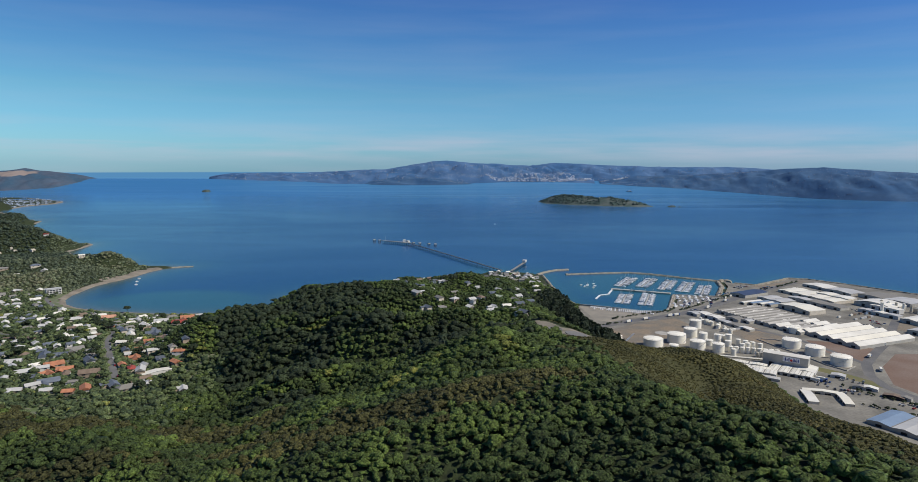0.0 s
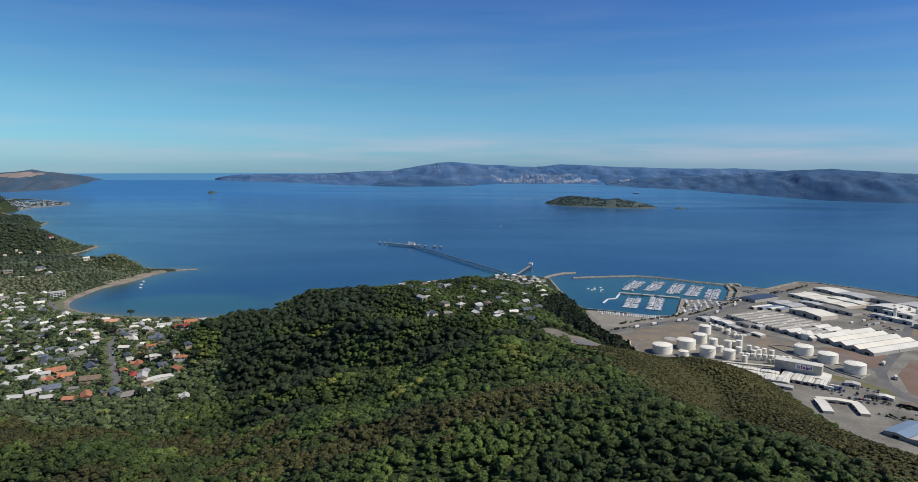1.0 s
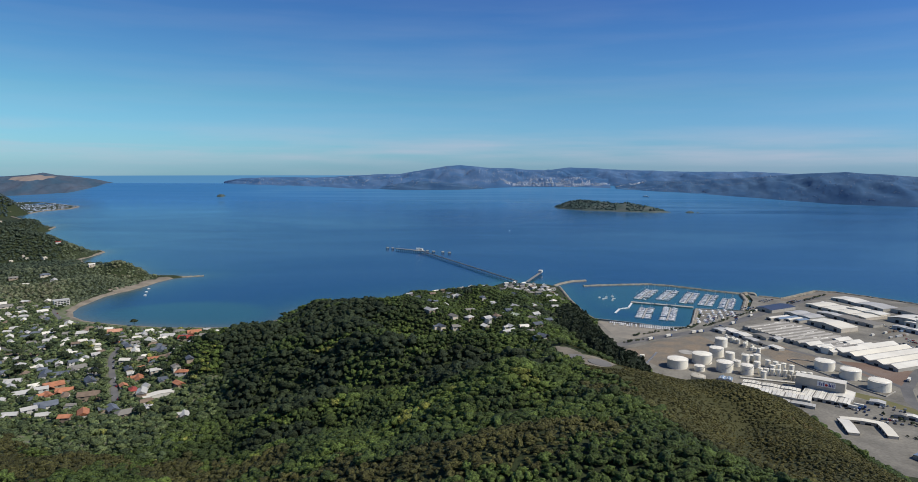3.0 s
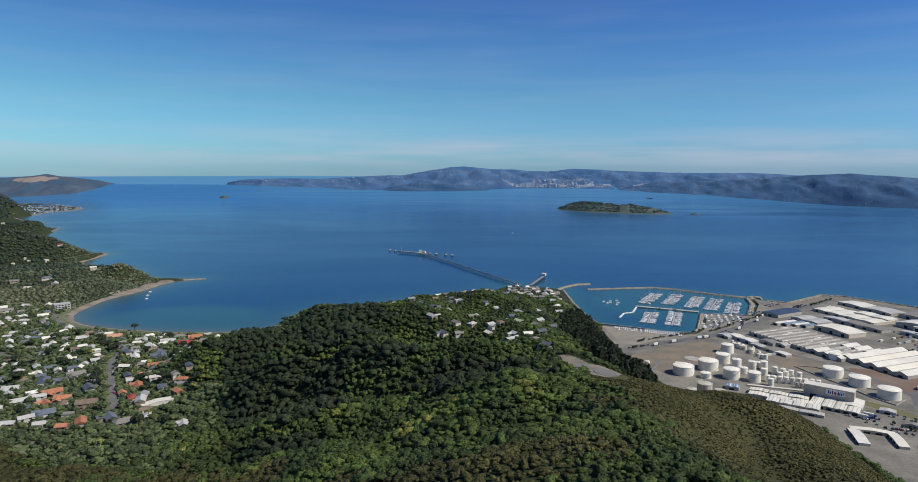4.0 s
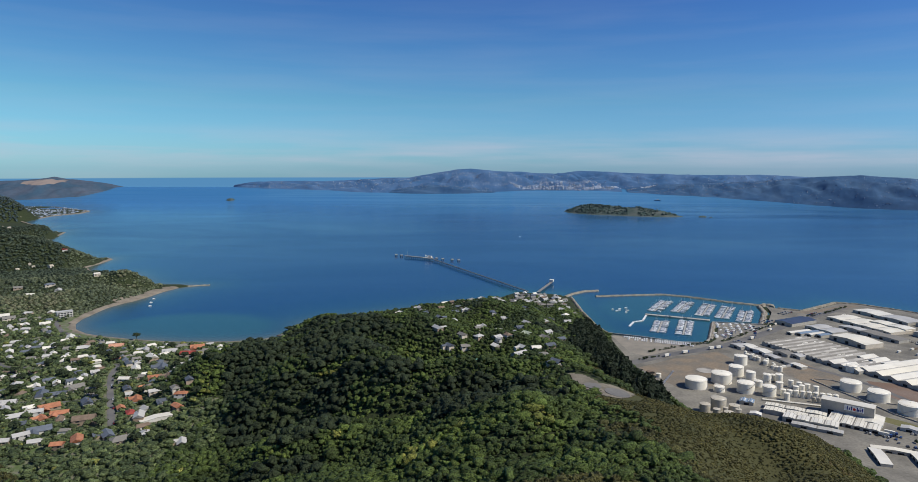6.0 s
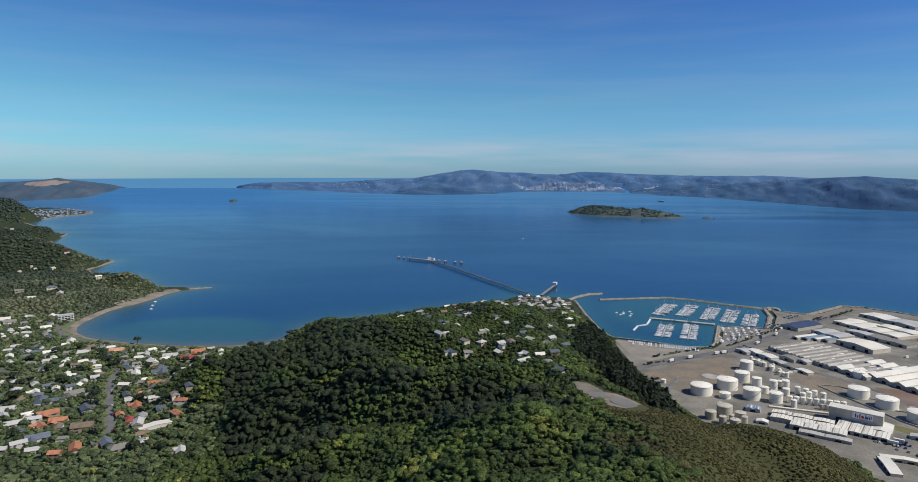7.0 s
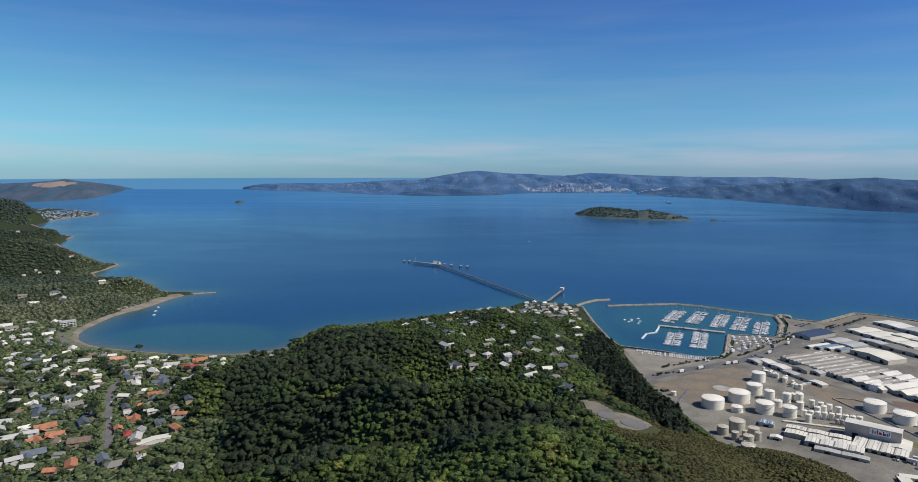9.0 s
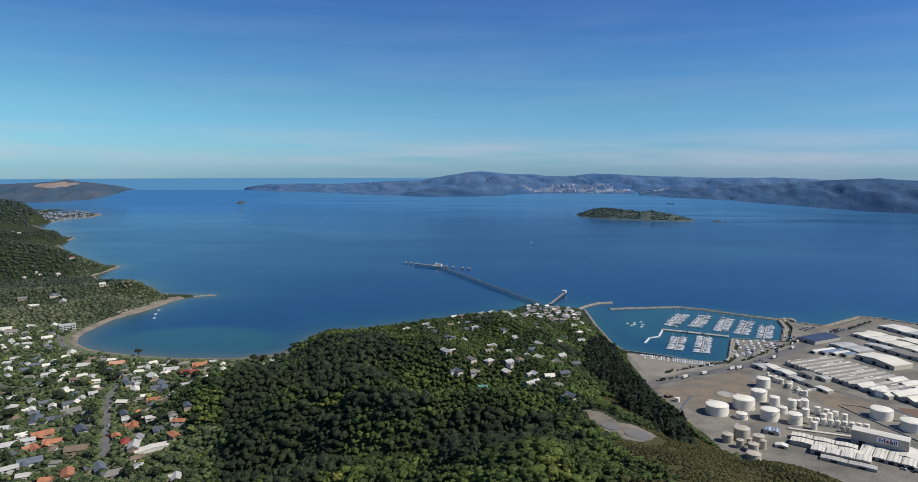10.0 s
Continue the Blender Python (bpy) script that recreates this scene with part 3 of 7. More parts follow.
# lighter copy of the weathered grey roof, painted as if sunlit
ROOF_GREY_LIT = material("weathered_grey_roof_lit", (0.40, 0.385, 0.35), 0.8, scale=0.06, fine=0.6, vary=0.2, second=(0.28, 0.27, 0.25))
ROOF_PALE = material("pale_grey_steel_roof", (0.46, 0.455, 0.43), 0.55, scale=0.05, fine=0.7, vary=0.1)
ROOF_BLUE = material("blue_grey_steel_roof", (0.20, 0.27, 0.36), 0.5, scale=0.05, fine=0.7, vary=0.1)
ROOF_NAVY = material("navy_steel_roof", (0.05, 0.07, 0.12), 0.5, scale=0.05, fine=0.7, vary=0.1)
ROOF_SLATE = material("dark_slate_roof", (0.12, 0.14, 0.17), 0.7, scale=0.2, fine=2.0, vary=0.15, per_object=0.2)
ROOF_ORANGE = material("terracotta_tile_roof", (0.44, 0.19, 0.105), 0.8, scale=0.3, fine=2.5, vary=0.15, per_object=0.15)
ROOF_SALMON = material("salmon_tile_roof", (0.56, 0.30, 0.20), 0.8, scale=0.3, fine=2.5, vary=0.12)
ROOF_RED = material("red_painted_roof", (0.34, 0.07, 0.055), 0.7, scale=0.3, fine=2.5, vary=0.15)
ROOF_BROWN = material("brown_tile_roof", (0.20, 0.15, 0.11), 0.8, scale=0.3, fine=2.5, vary=0.15)
ROOF_TEAL = material("teal_green_roof", (0.10, 0.26, 0.22), 0.6, scale=0.3, fine=2.5, vary=0.1)
ROOF_SAGE = material("pale_green_roof", (0.42, 0.47, 0.34), 0.6, scale=0.3, fine=2.5, vary=0.1)
WALL_WHITE = material("white_weatherboard", (0.56, 0.55, 0.51), 0.7, scale=0.3, fine=2.0, vary=0.07, per_object=0.1)
WALL_CREAM = material("cream_render", (0.58, 0.52, 0.42), 0.8, scale=0.3, fine=2.0, vary=0.08, per_object=0.15)
WALL_TAN = material("tan_brick_wall", (0.34, 0.27, 0.20), 0.85, scale=0.3, fine=2.0, vary=0.12, per_object=0.3)
PAD_GRAVEL = material("trodden_grey_brown_gravel", (0.205, 0.182, 0.140), 0.95, second=(0.135, 0.122, 0.095), scale=0.12, fine=0.8)
WALL_GREY = material("grey_steel_cladding", (0.44, 0.42, 0.365), 0.6, scale=0.2, fine=1.5, vary=0.1)
WALL_DARK = material("dark_shed_opening", (0.03, 0.03, 0.03), 0.8)
GLASS = material("dark_window_glass", (0.03, 0.04, 0.05), 0.12, spec=0.6)
SKYLIGHT = material("translucent_roof_sheet", (0.70, 0.69, 0.62), 0.5, scale=0.3, fine=2.0, vary=0.1)
STEEL = material("galvanised_steel", (0.45, 0.45, 0.45), 0.45, metal=0.6, scale=0.4, fine=3.0)
BLUE_SIGN = material("dark_blue_sign_paint", (0.02, 0.045, 0.27), 0.5)
RED_SIGN = material("red_sign_paint", (0.55, 0.03, 0.03), 0.5)
SIGN_WHITE = material("white_sign_board", (0.82, 0.82, 0.82), 0.5)
TIMBER = material("grey_wharf_timber", (0.24, 0.235, 0.225), 0.85, scale=0.3, fine=2.0, vary=0.2)
PILE = material("weathered_grey_pile", (0.11, 0.105, 0.10), 0.9)
HULL = material("white_boat_hull", (0.80, 0.80, 0.78), 0.3, scale=0.5, fine=2.0, vary=0.04)
HULL_BLUE = material("navy_boat_hull", (0.03, 0.06, 0.16), 0.3)
CANVAS = material("blue_boat_canvas", (0.06, 0.12, 0.28), 0.8)
ALLOY = material("pale_alloy_mast", (0.65, 0.65, 0.64), 0.4, metal=0.3)
PONTOON = material("pale_concrete_pontoon", (0.42, 0.41, 0.38), 0.85, scale=0.3, fine=2.0)
TYRE = material("black_rubber", (0.02, 0.02, 0.02), 0.9)
CAR_PAINTS = [material("white_car_paint", (0.75, 0.75, 0.74), 0.25), material("silver_car_paint", (0.40, 0.41, 0.42), 0.3, metal=0.4), material("dark_car_paint", (0.035, 0.04, 0.05), 0.25),
              material("red_car_paint", (0.35, 0.03, 0.025), 0.25), material("blue_car_paint", (0.04, 0.09, 0.25), 0.25)]

# ---- flat ground of the harbour side ----
YARD_Z = 2.85
yard = part("yard_ground", patch([(222, 972), (269, 950), (310, 925), (346, 923), (367, 948), (411, 1050), (482, 1036), (532, 1128), (546, 1180), (562, 1152), (591, 1132), (626, 1155), (690, 1204),
                                  (724, 1192), (770, 1138), (834, 1042), (1100, 850), (1100, 250), (330, 250), (190, 600), (180, 800), (216, 960)], YARD_Z), YARD, None)
tagged(yard, "grey concrete and gravel yards of the port area", "pavement", kind="structure")
ROAD_MAIN = [(205, 826), (268, 867), (313, 887), (366, 914), (441, 973), (559, 1076), (680, 1168)]
ROAD_EAST = [(430, 470), (463, 556), (455, 590), (462, 625), (484, 664), (520, 703), (575, 758), (641, 840), (724, 939), (770, 1000)]
ROAD_MID = [(366, 914), (410, 850), (450, 790), (470, 745), (484, 664)]
for k, (pts, w, label) in enumerate(((ROAD_MAIN, 15, "two-lane asphalt road past the marina"), (ROAD_EAST, 11, "curving asphalt road between the yards"), (ROAD_MID, 7, "narrow asphalt service road"))):
    r = part("road", strip(pts, w, YARD_Z, 0.06 + 0.02 * k), ASPHALT, None)
    tagged(r, label, "road", kind="structure")
for pts, mat, label in (([(218, 812), (275, 852), (345, 886), (352, 838), (330, 800), (300, 745), (242, 738), (232, 770)], DIRT, "bare brown dirt beside the tanks"),
                        ([(388, 808), (433, 840), (452, 772), (414, 744), (396, 765)], DIRT, "bare brown field beside the warehouses"),
                        ([(497, 655), (545, 702), (620, 700), (560, 560), (475, 560), (467, 595)], DARK_DIRT, "dark brown gravel lot beside the road"),
                        ([(472, 765), (500, 755), (536, 722), (482, 668), (462, 720)], DARK_DIRT, "brown gravel behind the large tanks"),
                        ([(406, 672), (436, 640), (456, 600), (449, 585), (424, 628), (398, 664)], GRASS, "dry grass verge along the bund"),
                        ([(218, 968), (224, 880), (240, 862), (297, 897), (325, 915), (300, 925), (266, 945)], GRAVEL, "pale gravel hardstand beside the marina"),
                        ([(575, 1130), (640, 1160), (700, 1190), (720, 1180), (690, 1165), (600, 1100)], DIRT, "strip of dry ground along the sea wall"),
                        ([(640, 800), (690, 860), (670, 880), (618, 812)], DIRT, "dirt track between sheds")):
    p = part("yard_patch", patch(pts, YARD_Z + 0.035), mat, None)
    tagged(p, label, "pavement", kind="structure")


# ---- tanks ----
def tank(x, y, dia, h, mat, label, dome=0.06, stair=True, z=YARD_Z):
    t = thing("storage_tank", x, y, z, random.uniform(0, 360), label, "tank", "storage tanks")
    dia, h = dia * 0.95, h * 0.85
    r = dia / 2
    n = 44 if dia > 14 else 24
    part("foundation", lathe([(r + 0.6, -0.4), (r + 0.6, 0.25), (r - 0.4, 0.28)], n), CONCRETE, t)
    part("shell", lathe([(r, 0.2), (r, h * 0.33), (r + 0.05, h * 0.335), (r, h * 0.34), (r, h * 0.66), (r + 0.05, h * 0.665), (r, h * 0.67), (r, h - 0.15), (r + 0.14, h - 0.12), (r + 0.14, h), (r - 0.05, h)], n), mat, t)
    part("roof", lathe([(r - 0.05, h), (r * 0.7, h + dome * dia * 0.45), (r * 0.35, h + dome * dia * 0.85), (0.4, h + dome * dia), (0.4, h + dome * dia + 0.5), (0.05, h + dome * dia + 0.55)], n), mat, t)
    if stair:
        m = int(h / 0.5)
        v, f = [], []
        for k in range(m + 1):
            a, zz = 0.2 + k * 0.9 / r, 0.2 + k * 0.5
            v += [((r + q) * math.cos(a), (r + q) * math.sin(a), min(zz, h) + u) for q, u in ((0.05, 0), (0.7, 0), (0.7, 0.16), (0.05, 0.16))]
        for k in range(m):
            f += [(4 * k + q, 4 * k + (q + 1) % 4, 4 * k + 4 + (q + 1) % 4, 4 * k + 4 + q) for q in range(4)]
        part("stair", (v, f), STEEL, t)
        part("guard_rail", join(*[tube([((r - 0.1) * math.cos(a), (r - 0.1) * math.sin(a), h + q) for a in np.linspace(0, math.tau, 33)], 0.05, 4) for q in (0.6, 1.1)]), STEEL, t)
    else:
        part("ladder", join(*[tube([(r + 0.3, s, 0.3), (r + 0.3, s, h + 0.8)], 0.06, 4) for s in (-0.3, 0.3)]), STEEL, t)
    return t


BIG = "large white welded steel fuel storage tank on gravel"
for x, y, d, h in ((264, 741, 25, 12), (300, 759, 24, 13), (328, 785, 18, 13), (352, 829, 16.5, 13), (314, 726, 19.5, 13), (335, 715, 15, 12.5), (435, 733, 22.5, 12), (446, 701, 22.5, 12), (454, 663, 23, 12)):
    tank(x, y, d, h, TANK_WHITE, BIG)
MID = "medium white upright steel tank in the tank farm"
for x, y, d, h in ((285, 727, 12.5, 7), (337, 766, 11.5, 12), (352, 757, 9.5, 12), (336, 744, 10, 8), (232, 776, 6, 5), (364, 766, 8, 8), (366, 757, 8.5, 12), (357, 737, 8, 9), (372, 770, 7, 8), (476, 800, 14, 9)):
    tank(x, y, d, h, TANK_WHITE, MID, stair=d > 9)
ROW = "small white upright tank standing in a row"
for k in range(9):
    tank(350 + k * 6.0, 714 - k * 2.1, 5.6, 8.5, TANK_WHITE, ROW, 0.1, False)
for x, y in ((368, 722), (376, 725), (384, 729), (378, 735), (390, 722), (372, 742), (347, 700)):
    tank(x, y, 6.2, 9.5, TANK_WHITE, ROW, 0.1, False)
for k in range(5):
    tank(373 + k * 4.4, 694 - 1.6 * k, 3.6, 6.5, TANK_CREAM, "slim weathered upright tank in a row", 0.1, False)
OLD = "weathered cream upright tank at the foot of the hill"
for x, y, d, h in ((263, 673, 16, 14), (247, 667, 11, 9.5), (254, 654, 7.5, 9), (277, 667, 11, 8), (263, 646, 10, 9), (275, 652, 6, 9.5), (257, 631, 13.5, 6), (265, 660, 5, 8)):
    tank(x, y, d, h, TANK_CREAM, OLD, stair=d > 12)
# vessels of the small plant beside the dirt field
rng_v = random.Random(8)
for k in range(20):
    f = k / 19
    tank(378 + 12 * f + rng_v.uniform(-5, 5), 866 - 68 * f + rng_v.uniform(-3, 3), rng_v.uniform(3.2, 6.0), rng_v.uniform(4, 7), TANK_WHITE, "small white process vessel of the plant", 0.15, False)
# ring of an empty foundation and the low bund walls
ring = part("tank_pad", lathe([(10.5, -0.2), (10.5, 0.35), (9.9, 0.35), (9.9, 0.1), (0.5, 0.1)], 40), CONCRETE, None)
ring.location = (297, 801, YARD_Z)
tagged(ring, "round grey concrete pad of a removed tank", "pad")
for pts in ([(409, 768), (417, 735), (428, 700), (436, 660), (446, 640), (466, 655)], [(414, 770), (432, 765), (446, 748)], [(440, 726), (452, 722)], [(448, 690), (462, 684)]):
    w = part("bund_wall", join(*[box((x0 + x1) / 2, (y0 + y1) / 2, YARD_Z - 0.1, math.hypot(x1 - x0, y1 - y0) + 0.5, 0.6, 1.3, math.atan2(y1 - y0, x1 - x0)) for (x0, y0), (x1, y1) in zip(pts[:-1], pts[1:])]), CONCRETE, None)
    tagged(w, "low pale concrete bund wall round the tanks", "wall")


# ---- sheds and warehouses ----
rnd = random.Random(17)


def shed(name, x, y, turn, L, W, h, bays, pitch, roofs, wall, label, doors=0, skylights=0, group="warehouses", z=YARD_Z, curved=False):
    """bays across the local x, each with its ridge along the local y."""
    t = thing(name, x, y, z, turn, label, "warehouse", group)
    h *= 0.68
    b = L / bays
    for sy in (-1, 1):
        v, f = [], []
        prof = [(-L / 2, 0)]
        for k in range(bays):
            prof += [(-L / 2 + k * b, h), (-L / 2 + (k + 0.5) * b, h + pitch)]
        prof += [(L / 2, h), (L / 2, 0)]
        yo = sy * W / 2
        v = [(px, yo, pz - (0.3 if pz == 0 else 0)) for px, pz in prof] + [(px, yo - sy * 0.3, pz - (0.3 if pz == 0 else 0)) for px, pz in prof]
        n = len(prof)
        f = [tuple(range(n)) if sy < 0 else tuple(range(n))[::-1], tuple(range(n, 2 * n))[::-1] if sy < 0 else tuple(range(n, 2 * n))]
        part("gable_wall", (v, f), wall, t)
    for sx in (-1, 1):
        part("side_wall", box(sx * (L / 2 - 0.15), 0, -0.3, 0.3, W - 0.6, h + 0.3), wall, t)
    for k in range(bays):
        x0, x1, xm = -L / 2 + k * b, -L / 2 + (k + 1) * b, -L / 2 + (k + 0.5) * b
        o = 0.35
        if curved:
            prof = [(x0 + (x1 - x0) * q / 8, h + pitch * math.sin(math.pi * q / 8)) for q in range(9)]
        else:
            prof = [(x0, h), (xm, h + pitch), (x1, h)]
        m = len(prof)
        v = [(px, s * (W / 2 + o), pz + dz) for dz in (0.08, 0.28) for s in (-1, 1) for px, pz in prof]
        f = []
        for q in range(m - 1):
            f += [(2 * m + q, 2 * m + q + 1, 3 * m + q + 1, 3 * m + q), (q + 1, q, m + q, m + q + 1), (q, q + 1, 2 * m + q + 1, 2 * m + q), (m + q + 1, m + q, 3 * m + q, 3 * m + q + 1)]
        part("roof", (v, f), roofs[k % len(roofs)], t)
        if k and b > 9:
            part("gutter", box(x0, 0, h + 0.12, 1.1, W + 0.5, 0.3), ROOF_GREY, t)
        if skylights and not curved:
            for q in range(skylights):
                if rnd.random() < 0.35:
                    continue
                y0 = rnd.uniform(-W / 2 + 1, W / 2 - 9)
                y1 = min(W / 2 - 1, y0 + rnd.uniform(4, 14))
                sd = rnd.choice((-1, 1))
                xa, xb = xm + sd * b * 0.18, xm + sd * b * 0.30
                za, zb = h + pitch * 0.64 + 0.31, h + pitch * 0.40 + 0.31
                part("skylight", ([(xa, y0, za), (xb, y0, zb), (xb, y1, zb), (xa, y1, za)], [(0, 1, 2, 3) if sd > 0 else (3, 2, 1, 0)]), SKYLIGHT, t)
    if group == "terminal sheds" and L > 40:
        for k in range(int(L / 3.6)):
            xx = -L / 2 + 1.8 + 3.6 * k
            zz = h + pitch * (1 - abs(((xx + L / 2) % b) / b - 0.5) * 2) + 0.24
            part("roof_rib", box(xx, 0, zz, 0.5, W + 0.6, 0.12), WALL_GREY, t)
    for k in range(doors):
        xx = -L / 2 + (k + 0.5) * L / doors
        part("roller_door", box(xx, -W / 2 - 0.06, 0, min(5.0, L / doors * 0.6), 0.12, h * 0.72), WALL_DARK, t)
    return t


G, WH, PA, CR, BL = ROOF_GREY, ROOF_WHITE, ROOF_PALE, ROOF_CREAM, ROOF_BLUE
shed("warehouse", 547, 781, -69, 88, 104, 5.5, 5, 3.2, [WH, CR], WALL_GREY, "five-bay white gabled steel warehouse in the port", 5)
# light and dark grey bays alternate to paint in the slopes' shading
shed("warehouse", 477, 892, -67.4, 95, 82, 5.6, 16, 1.9, [G, ROOF_GREY_LIT], WALL_GREY, "old multi-bay warehouse with weathered grey roofs", 4, 3)
shed("warehouse", 480, 815, -67.4, 48, 26, 5.5, 3, 2.6, [WH], WALL_GREY, "white gabled bays at the warehouse front", 3, 0)
shed("warehouse", 505.5, 825.5, -67.4, 48, 30, 5.3, 6, 1.6, [G, ROOF_GREY_LIT], WALL_GREY, "weathered grey bays between white warehouse roofs", 0, 2)
shed("warehouse", 531, 836, -67.4, 48, 27, 5.5, 3, 2.6, [WH], WALL_GREY, "white gabled bays at the warehouse back", 0, 0)
shed("warehouse", 640, 1034, -71, 112, 46, 6, 4, 1.0, [CR], WALL_CREAM, "long cream-roofed flat warehouse near the sea wall", 6)
shed("warehouse", 668, 1018, -71, 60, 22, 8.5, 2, 1.0, [CR, WH], WALL_CREAM, "raised cream-roofed block of a warehouse", 2, group="warehouses")
shed("warehouse", 706, 1090, -72, 100, 34, 6, 2, 1.6, [WH, PA], WALL_GREY, "white and grey roofed shed at the water's edge", 4)
shed("warehouse", 700, 955, -65, 58, 40, 9, 1, 4.0, [WH], WALL_GREY, "white warehouse with a curved roof", 2, curved=True)
shed("warehouse", 752, 1000, -70, 90, 44, 8, 2, 1.2, [G, PA], WALL_GREY, "broad grey-roofed warehouse by the shore", 3)
shed("boat_shed", 534, 1050, -62, 30, 62, 7, 1, 2.0, [ROOF_NAVY], WALL_GREY, "dark blue boat shed beside the marina", 1)
shed("warehouse", 552, 994, -69, 48, 32, 8, 2, 1.4, [PA], WALL_GREY, "pale grey roofed shed beside the road", 3)
for k in range(4):
    shed("canopy_shed", 506 + 12 * k, 985 - 9 * k + 4 * k, -67, 9, 42, 5, 1, 1.0, [BL if k % 2 else WH], WALL_GREY, "narrow shed with a blue or white steel roof", 1, group="canopy sheds")
shed("warehouse", 560, 932, -71, 58, 34, 8.5, 1, 2.6, [CR], WALL_CREAM, "beige-roofed gabled warehouse in the port", 3)
shed("warehouse", 616, 965, -68, 70, 22, 6, 2, 1.0, [G], WALL_GREY, "long low dark-roofed shed by the road", 4)
shed("warehouse", 600, 1000, -68, 44, 16, 6, 1, 1.4, [PA], WALL_GREY, "long low pale-roofed shed by the road", 2)
shed("workshop", 398, 890, -70, 48, 14, 5.5, 2, 1.2, [WH], WALL_WHITE, "white workshop building by the marina road", 3)
shed("workshop", 383, 905, -68, 20, 16, 5, 1, 1.4, [PA], WALL_GREY, "pale-roofed workshop by the marina road", 1)
shed("workshop", 428, 872, -68, 24, 14, 5, 1, 1.6, [G], WALL_GREY, "grey-roofed workshop beside the warehouse", 1)
shed("workshop", 440, 858, -68, 16, 12, 5, 1, 1.6, [PA], WALL_GREY, "small pale-roofed workshop beside the warehouse", 1)
shed("workshop", 412, 836, -70, 60, 10, 4, 3, 0.8, [PA, G, WH], WALL_GREY, "row of low process sheds", 3)
shed("office_building", 690, 925, -66, 44, 14, 10, 2, 0.6, [WH], WALL_WHITE, "white plant building behind the warehouse", 4)
shed("office_building", 662, 900, -66, 60, 12, 7, 3, 0.8, [PA, WH, PA], WALL_WHITE, "low white plant building with mixed roofs", 3)
shed("warehouse", 690, 845, -66, 46, 40, 8, 2, 1.6, [WH, PA], WALL_GREY, "white-roofed shed beside the dirt track", 2)
shed("warehouse", 650, 785, -66, 40, 30, 7, 1, 2.4, [PA], WALL_GREY, "grey gabled shed beside the dirt track", 2)
shed("warehouse", 760, 900, -66, 60, 46, 9, 3, 1.8, [WH, PA, WH], WALL_GREY, "white multi-bay shed near the shore", 3)
shed("warehouse", 840, 950, -66, 80, 50, 9, 3, 1.8, [PA, WH], WALL_GREY, "pale multi-bay shed near the shore", 3)
shed("warehouse", 408, 484, -60, 60, 44, 4.5, 3, 1.6, [BL, PA, BL], WALL_GREY, "blue-grey roofed warehouse below the hill", 3)
# process vessels and columns of the plant near the shore
for k in range(8):
    tank(700 + 5.5 * k, 938 - 9 * k + 14, 4.2, 14, TANK_WHITE if k % 2 else TANK_CREAM, "tall slim process silo of the plant", 0.1, False)
tank(668, 905, 5, 22, TANK_WHITE, "tall white silo of the plant", 0.1, False)


def sign_building():
    t = thing("loading_hall", 387, 657, YARD_Z, -38, "tall grey steel hall with a white sign board", "building")
    L, W, h = 46, 13, 14.5
    part("wall", box(0, 0, -0.3, L, W, h + 0.3), WALL_GREY, t)
    v = [(-L / 2 - 0.4, -W / 2 - 0.4, h), (L / 2 + 0.4, -W / 2 - 0.4, h), (L / 2 + 0.4, W / 2 + 0.4, h), (-L / 2 - 0.4, W / 2 + 0.4, h), (-L / 2 - 0.4, 0, h + 1.4), (L / 2 + 0.4, 0, h + 1.4)]
    part("roof", (v, [(0, 1, 5, 4), (3, 4, 5, 2), (0, 4, 3), (1, 2, 5), (3, 2, 1, 0)]), ROOF_WHITE, t)
    s = part("sign_board", box(6, -W / 2 - 0.12, 7.6, 17, 0.2, 5.6), SIGN_WHITE, t, "white board with blue and red marks")
    y = -W / 2 - 0.26
    marks = [box(xx, y, 8.5, w, 0.06, hh) for xx, w, hh in ((0.2, 0.9, 3.8), (2.0, 0.9, 2.6), (3.8, 0.9, 3.8), (8.8, 1.0, 3.8), (10.0, 1.2, 2.2), (11.8, 0.8, 2.6), (13.2, 0.8, 3.8))]
    for m in marks:
        part("mark", m, BLUE_SIGN, s, "dark blue plain mark")
    ringv, ringf = lathe([(1.35, -0.03), (1.35, 0.03), (0.7, 0.03), (0.7, -0.03)], 20)
    part("mark", ([(6.2 + a, y - c, 9.85 + b) for a, b, c in ringv], ringf), RED_SIGN, s, "red ring mark")
    part("door", box(-14, -W / 2 - 0.06, 0, 5, 0.12, 5), WALL_DARK, t)


sign_building()
shed("loading_canopy", 381, 635, -38, 44, 28, 4.6, 4, 0.5, [ROOF_WHITE], WALL_GREY, "low white striped canopy in front of the hall", 6, 5, group="terminal sheds")
shed("terminal_shed", 338, 664, -34, 56, 9, 6, 3, 0.7, [ROOF_CREAM], WALL_GREY, "long cream-roofed terminal shed", 0, 2, group="terminal sheds")
shed("terminal_shed", 333, 651, -34, 60, 11, 6, 3, 0.7, [ROOF_CREAM], WALL_GREY, "long cream-roofed terminal shed", 0, 2, group="terminal sheds")
shed("terminal_shed", 338, 635, -34, 48, 14, 6.5, 4, 0.6, [ROOF_WHITE], WALL_GREY, "long white-roofed terminal shed with roof lights", 4, 3, group="terminal sheds")
